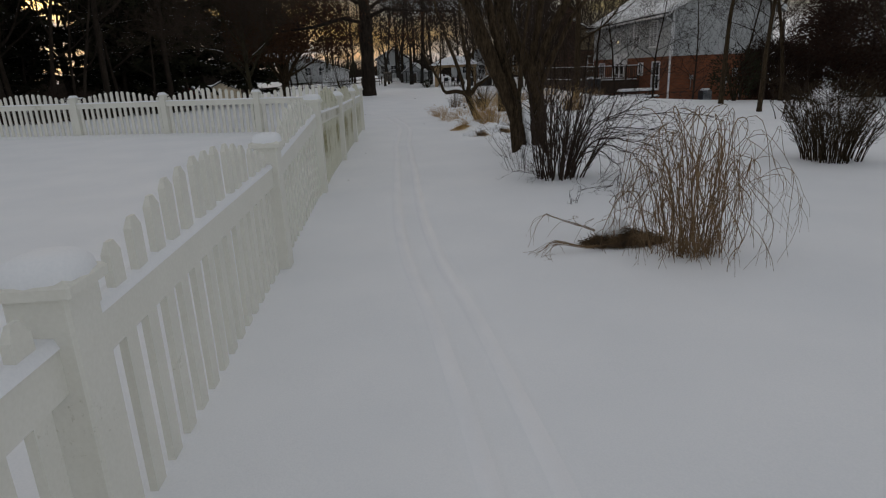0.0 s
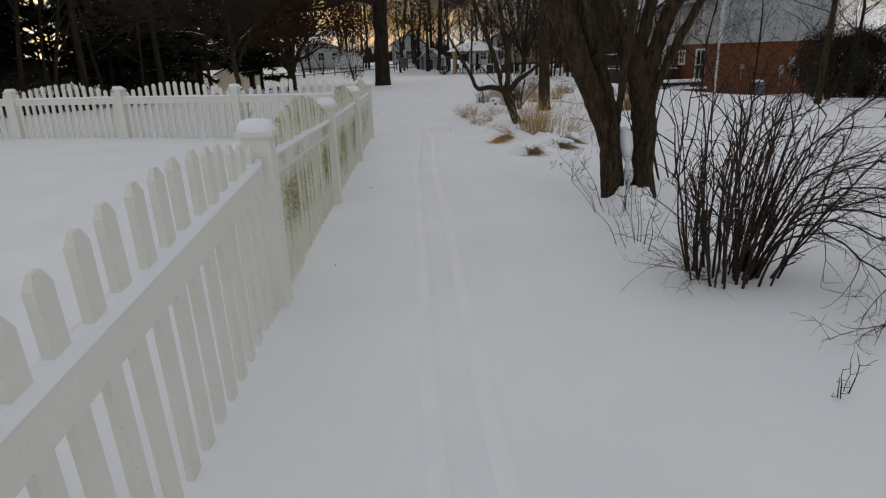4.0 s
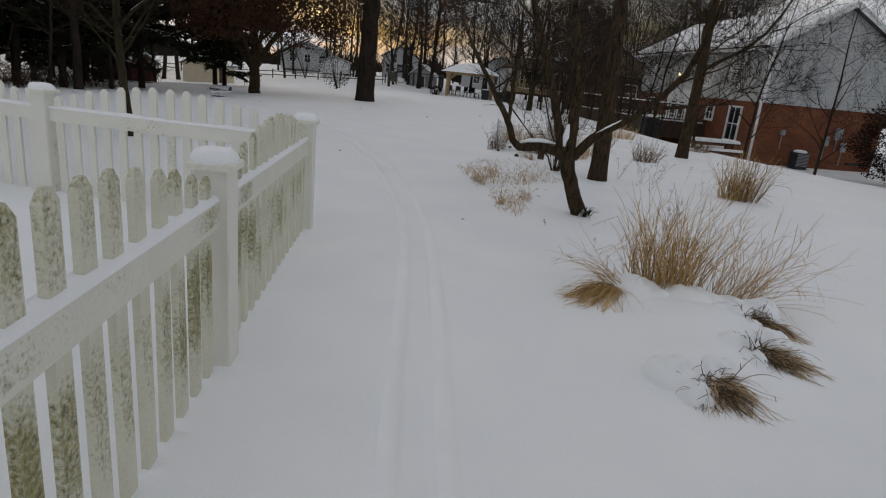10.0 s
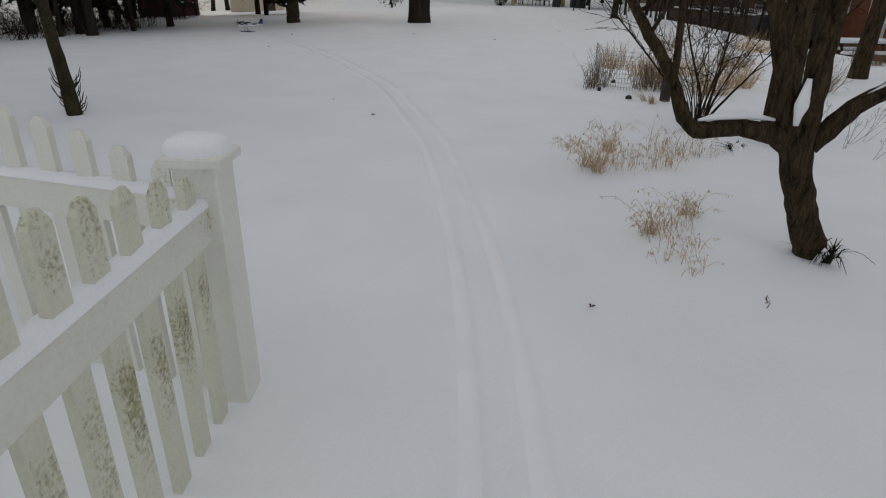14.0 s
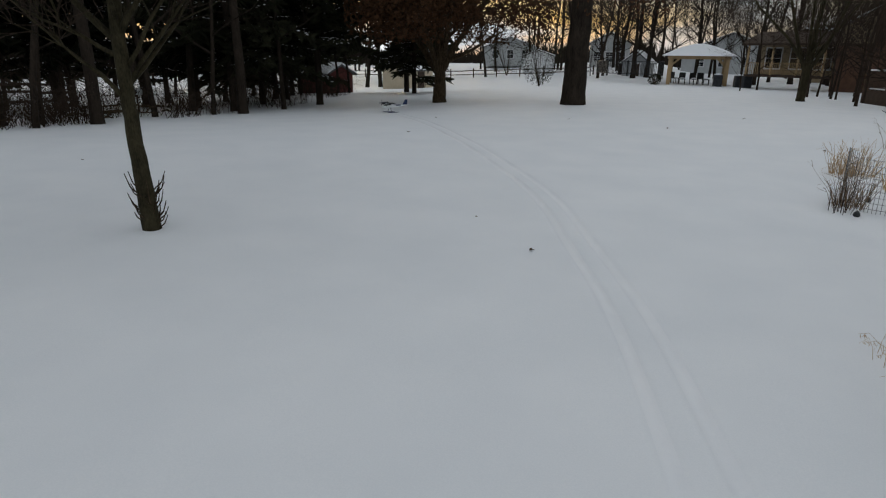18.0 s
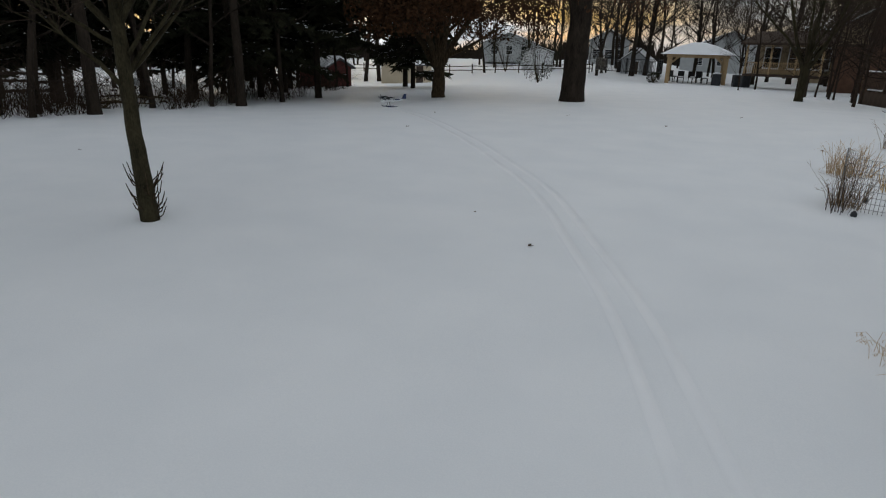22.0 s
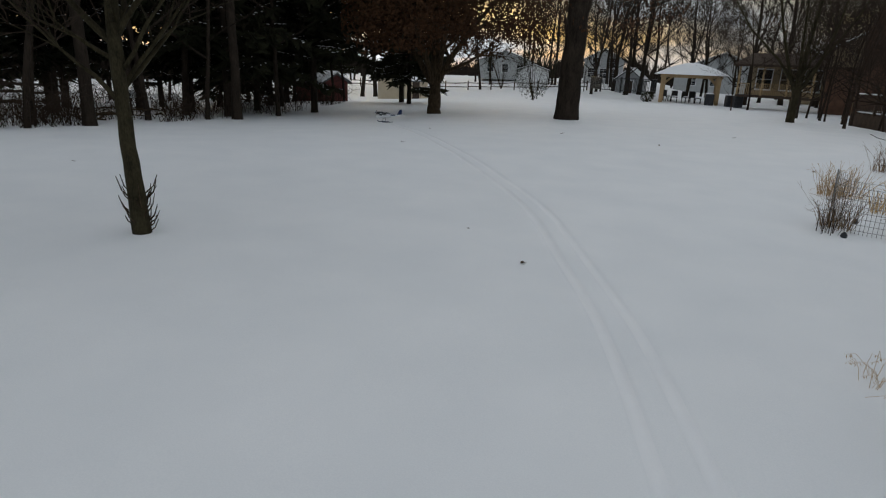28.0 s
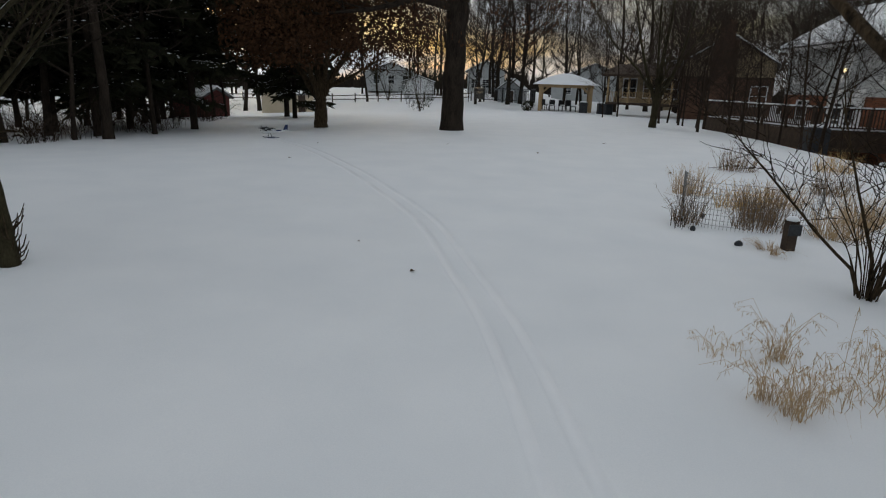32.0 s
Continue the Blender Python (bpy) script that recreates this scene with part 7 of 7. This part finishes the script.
# the porch of the tan house and its deck
porch = thing("porch", pose(7.0, 62.4, 0.0, 0, 0, -30) @ Matrix.Diagonal((0.80, 0.8, 0.92, 1)), "tan timber porch with a deck and railing under a brown roof", "porch")
part("floor", Shape().box(-3.4, 3.0, 0, 3.2, 0.25, 0.42), DARKWOOD, porch)
part("back_wall", Shape().box(-3.4, 3.0, 3.0, 3.2, 0.42, 3.0), TANSIDING, porch)
part("roof", Shape().add([(-3.8, -0.4, 2.55), (3.4, -0.4, 2.55), (3.4, 3.4, 3.5), (-3.8, 3.4, 3.5), (-3.8, -0.4, 2.72), (3.4, -0.4, 2.72), (3.4, 3.4, 3.67), (-3.8, 3.4, 3.67)], [(3, 2, 1, 0), (4, 5, 6, 7), (0, 1, 5, 4), (1, 2, 6, 5), (3, 0, 4, 7)]), DARKWOOD, porch)
for x in (-3.3, -1.2, 0.9, 2.9):
    part("post", Shape().box(x - 0.07, x + 0.07, 0.05, 0.19, 0.42, 2.6), TIMBER, porch)
for k in range(40):
    x = -3.25 + k * 0.157
    part("baluster", Shape().box(x - 0.02, x + 0.02, 0.10, 0.14, 0.45, 1.25), TIMBER, porch)
part("handrail", Shape().box(-3.3, 2.9, 0.07, 0.17, 1.25, 1.31), TIMBER, porch)
for x in (-2.2, -0.1, 1.9):
    window(porch, pose(x, 2.99, 0.9), 1.3, 1.5)

# the gazebo
gz = thing("gazebo", pose(1.70, 66.9, ground_z(1.7, 66.9) - 0.02, 0, 0, -3) @ Matrix.Diagonal((1.10, 1.10, 1.02, 1)), "open timber gazebo with a hipped roof under snow", "gazebo")
for sx in (-1.9, 1.9):
    for sy in (0.0, 3.4):
        part("post", Shape().box(sx - 0.13, sx + 0.13, sy - 0.13, sy + 0.13, -0.2, 2.0), TIMBER, gz)
        for dx in (-1, 1):
            if abs(sx + dx * 0.5) < 1.9:
                part("brace", Shape().add([(sx, sy - 0.05, 1.45), (sx + dx * 0.12, sy - 0.05, 1.45), (sx + dx * 0.62, sy - 0.05, 1.95), (sx + dx * 0.5, sy - 0.05, 1.99), (sx, sy + 0.05, 1.45), (sx + dx * 0.12, sy + 0.05, 1.45), (sx + dx * 0.62, sy + 0.05, 1.95), (sx + dx * 0.5, sy + 0.05, 1.99)], [(0, 1, 2, 3), (7, 6, 5, 4), (0, 3, 7, 4), (1, 5, 6, 2)]), TIMBER, gz)
part("beam", Shape().box(-2.1, 2.1, -0.12, 0.12, 1.95, 2.18), TIMBER, gz)
part("beam", Shape().box(-2.1, 2.1, 3.28, 3.52, 1.95, 2.18), TIMBER, gz)
part("beam", Shape().box(-2.1, -1.86, 0.12, 3.28, 1.95, 2.18), TIMBER, gz)
part("beam", Shape().box(1.86, 2.1, 0.12, 3.28, 1.95, 2.18), TIMBER, gz)
part("roof", Shape().add([(-2.45, -0.5, 2.18), (2.45, -0.5, 2.18), (2.45, 3.9, 2.18), (-2.45, 3.9, 2.18), (-0.75, 1.7, 2.86), (0.75, 1.7, 2.86)], [(0, 1, 5, 4), (1, 2, 5), (2, 3, 4, 5), (3, 0, 4), (3, 2, 1, 0)]), ROOF, gz)
hip = Shape()
n = 9
for j in range(n):
    f = j / (n - 1)
    h = 2.19 + 0.92 * f + 0.10 * math.sin(f * math.pi)
    r = 1 - 0.86 * f
    hip.v += [(-2.5 * r - 0.02, 1.7 - 2.25 * r, h), (2.5 * r, 1.7 - 2.25 * r, h), (2.5 * r, 1.7 + 2.25 * r, h), (-2.5 * r - 0.02, 1.7 + 2.25 * r, h)]
    if j:
        q = 4 * j
        hip.f += [(q - 4 + i, q - 4 + (i + 1) % 4, q + (i + 1) % 4, q + i) for i in range(4)]
hip.f.append((4 * n - 4, 4 * n - 3, 4 * n - 2, 4 * n - 1))
part("roof_snow", hip, SNOW, gz, "thick rounded snow on the roof", smooth=True)
for k, (x, y) in enumerate([(0.7, 67.9), (1.6, 68.2), (2.5, 67.8), (0.2, 69.4), (2.2, 69.6)]):
    c = thing("patio_chair", pose(x, y, ground_z(x, y), 0, 0, 40 * k), "dark metal patio chair with snow on its seat", "chair", "chairs under the gazebo")
    part("seat", Shape().box(-0.24, 0.24, -0.24, 0.24, 0.40, 0.44), BLACKMETAL, c)
    part("backrest", Shape().box(-0.24, 0.24, 0.22, 0.26, 0.44, 0.92), BLACKMETAL, c)
    for lx in (-0.21, 0.21):
        for ly in (-0.21, 0.21):
            part("leg", Shape().box(lx - 0.02, lx + 0.02, ly - 0.02, ly + 0.02, -0.1, 0.40), BLACKMETAL, c)
    part("snow", Shape().lathe([(0.22, 0.44), (0.2, 0.50), (0.1, 0.53), (0.01, 0.54)], 10), SNOW, c, "cap of snow", smooth=True)
for k, (x, y) in enumerate([(3.2, 66.2), (4.6, 65.3), (5.0, 64.6)]):
    b = thing("storage_bin", pose(x, y, ground_z(x, y), 0, 0, 10 * k), "dark garden bin with a snowy lid", "bin")
    part("body", Shape().chamfer(-0.32, 0.32, -0.32, 0.32, -0.1, 0.85, 0.05), DARKPLASTIC, b)
    part("snow", Shape().lathe([(0.31, 0.85), (0.29, 0.91), (0.15, 0.95), (0.01, 0.96)], 10), SNOW, b, "cap of snow", smooth=True)

# the black metal fence beside the gazebo
mf = thing("metal_fence", pose(0, 0, 0), "low black metal fence beside the gazebo", "fence")
railing(mf, (-6.4, 71.8), (-5.3, 68.6), 0.05, 1.15, BLACKMETAL, 0.12, 0.025, False)
railing(mf, (-5.3, 68.6), (-1.2, 67.0), 0.05, 1.15, BLACKMETAL, 0.12, 0.025, False)
railing(mf, (-1.2, 67.0), (-0.8, 71.0), 0.05, 1.15, BLACKMETAL, 0.12, 0.025, False)


def rail_fence(points, label, rails=(0.35, 0.75), height=1.0):
    """Split rails between round posts."""
    x0, y0 = points[0]
    t = thing("rail_fence", pose(x0, y0, 0), label, "fence")
    rng = random.Random(int(abs(x0) * 7))
    for i, (x, y) in enumerate(points):
        z = ground_z(x, y)
        part("post", Shape().tube([(x - x0, y - y0, z - 0.2), (x - x0 + rng.uniform(-0.03, 0.03), y - y0, z + height)], [0.07, 0.065], 7), DARKWOOD, t)
        if i:
            xa, ya = points[i - 1]
            for h in rails:
                part("rail", Shape().tube([(xa - x0, ya - y0, ground_z(xa, ya) + h + rng.uniform(-0.04, 0.04)), ((xa + x) / 2 - x0, (ya + y) / 2 - y0, (ground_z(xa, ya) + z) / 2 + h + rng.uniform(-0.03, 0.03)), (x - x0, y - y0, z + h + rng.uniform(-0.04, 0.04))], [0.045, 0.055, 0.045], 6), DARKWOOD, t)
    return t


rail_fence([(-44 + 2.6 * k, 80 + 0.12 * k) for k in range(15)], "weathered split-rail fence at the far end of the lawn")
rail_fence([(-20.6, 14.5), (-20.4, 17.0), (-20.2, 19.5), (-20.1, 22.0), (-20.4, 24.5), (-20.9, 27.0), (-21.6, 29.5), (-22.5, 31.8)], "weathered split-rail fence at the edge of the wood", (0.3, 0.6, 0.85), 1.05)
bh = thing("bird_house", pose(-16.7, 29.0, ground_z(-16.7, 29.0), 0, 0, 30), "small pale feeder box on a post in the wood", "bird feeder")
part("post", Shape().tube([(0, 0, -0.2), (0, 0, 0.5)], [0.03, 0.03], 6), DARKWOOD, bh)
part("box", Shape().chamfer(-0.14, 0.14, -0.12, 0.12, 0.5, 0.72, 0.01), SIDING, bh)
# solid dark plate on the front stands for the shade inside a hole
part("opening_shade", Shape().box(-0.05, 0.05, -0.135, -0.12, 0.55, 0.66), DARKPLASTIC, bh)


# ---- the model aeroplane ----
def wing_shape(pts, thick):
    """A flat flying surface from its outline in x and y, thicker in the middle of the chord."""
    s, k = Shape(), len(pts)
    s.add([(x, y, thick / 2) for x, y in pts] + [(x, y, -thick / 2) for x, y in pts], [tuple(range(k)), tuple(range(2 * k - 1, k - 1, -1))] + [(i, i + k, (i + 1) % k + k, (i + 1) % k) for i in range(k)])
    return s


plane = thing("model_aeroplane", pose(-8.25, 29.27, ground_z(-8.25, 29.27) - 0.005, 0, 0, 144), "white and navy twin-propeller model aeroplane on skis", "model aeroplane")
part("fuselage", Shape().tube([(0, 0.30, 0.155), (0, 0.25, 0.16), (0, 0.12, 0.17), (0, -0.05, 0.17), (0, -0.25, 0.175), (0, -0.42, 0.19)], [0.012, 0.035, 0.052, 0.052, 0.032, 0.014], 12, flat=1.0), FOAM, plane, "white foam fuselage", smooth=True)
part("canopy", Shape().tube([(0, 0.24, 0.178), (0, 0.18, 0.195), (0, 0.10, 0.212)], [0.02, 0.034, 0.02], 10), DARKPLASTIC, plane, "dark cockpit window", smooth=True)
part("wing", wing_shape([(-0.46, 0.0), (-0.465, 0.10), (-0.44, 0.125), (0.44, 0.125), (0.465, 0.10), (0.46, 0.0)], 0.022), FOAM, plane, "white high wing", m=pose(0, 0.0, 0.235))
for sx in (-1, 1):
    part("wing_tip", wing_shape([(sx * 0.465, -0.005), (sx * 0.468, 0.11), (sx * 0.445, 0.13), (sx * 0.435, 0.13), (sx * 0.435, -0.005)][::sx], 0.028), NAVY, plane, m=pose(0, 0, 0.235))
    part("wing_stripe", wing_shape([(sx * 0.375, -0.004), (sx * 0.375, 0.129), (sx * 0.362, 0.129), (sx * 0.362, -0.004)][::sx], 0.027), NAVY, plane, m=pose(0, 0, 0.235))
    nac = part("nacelle", Shape().tube([(sx * 0.15, 0.20, 0.245), (sx * 0.15, 0.17, 0.247), (sx * 0.15, 0.06, 0.247), (sx * 0.15, -0.03, 0.243)], [0.014, 0.032, 0.036, 0.014], 10), DARKPLASTIC, plane, "dark engine nacelle", smooth=True)
    part("spinner", Shape().tube([(sx * 0.15, 0.235, 0.245), (sx * 0.15, 0.22, 0.245), (sx * 0.15, 0.20, 0.245)], [0.002, 0.012, 0.015], 8), DARKPLASTIC, nac, smooth=True)
    for k in range(3):
        part("blade", Shape().box(-0.008, 0.008, -0.002, 0.002, 0.01, 0.085), DARKPLASTIC, nac, m=pose(sx * 0.15, 0.212, 0.245) @ Matrix.Rotation(radians(120 * k + 15), 4, "Y"))
    part("flap", wing_shape([(sx * 0.09, -0.055), (sx * 0.09, -0.003), (sx * 0.22, -0.003), (sx * 0.22, -0.055)][::-sx], 0.012), NAVY, plane, "dark flap", m=pose(0, 0, 0.232))
    part("strut", Shape().tube([(sx * 0.03, 0.06, 0.15), (sx * 0.10, 0.06, 0.03)], [0.006, 0.006], 6), BLACKMETAL, plane)
    part("ski", Shape().tube([(sx * 0.105, 0.21, 0.05), (sx * 0.105, 0.17, 0.022), (sx * 0.105, 0.0, 0.016), (sx * 0.105, -0.16, 0.018)], [0.012, 0.018, 0.020, 0.010], 8, flat=0.55), NAVY, plane, smooth=True)
part("tailplane", wing_shape([(-0.17, -0.47), (-0.17, -0.39), (0.17, -0.39), (0.17, -0.47)], 0.012), FOAM, plane, m=pose(0, 0, 0.2))
part("fin", Shape().add([(-0.007, -0.34, 0.19), (-0.007, -0.49, 0.19), (-0.007, -0.50, 0.34), (-0.007, -0.43, 0.34), (0.007, -0.34, 0.19), (0.007, -0.49, 0.19), (0.007, -0.50, 0.34), (0.007, -0.43, 0.34)], [(0, 1, 2, 3), (7, 6, 5, 4), (0, 3, 7, 4), (1, 5, 6, 2), (3, 2, 6, 7)]), NAVY, plane, "navy fin")
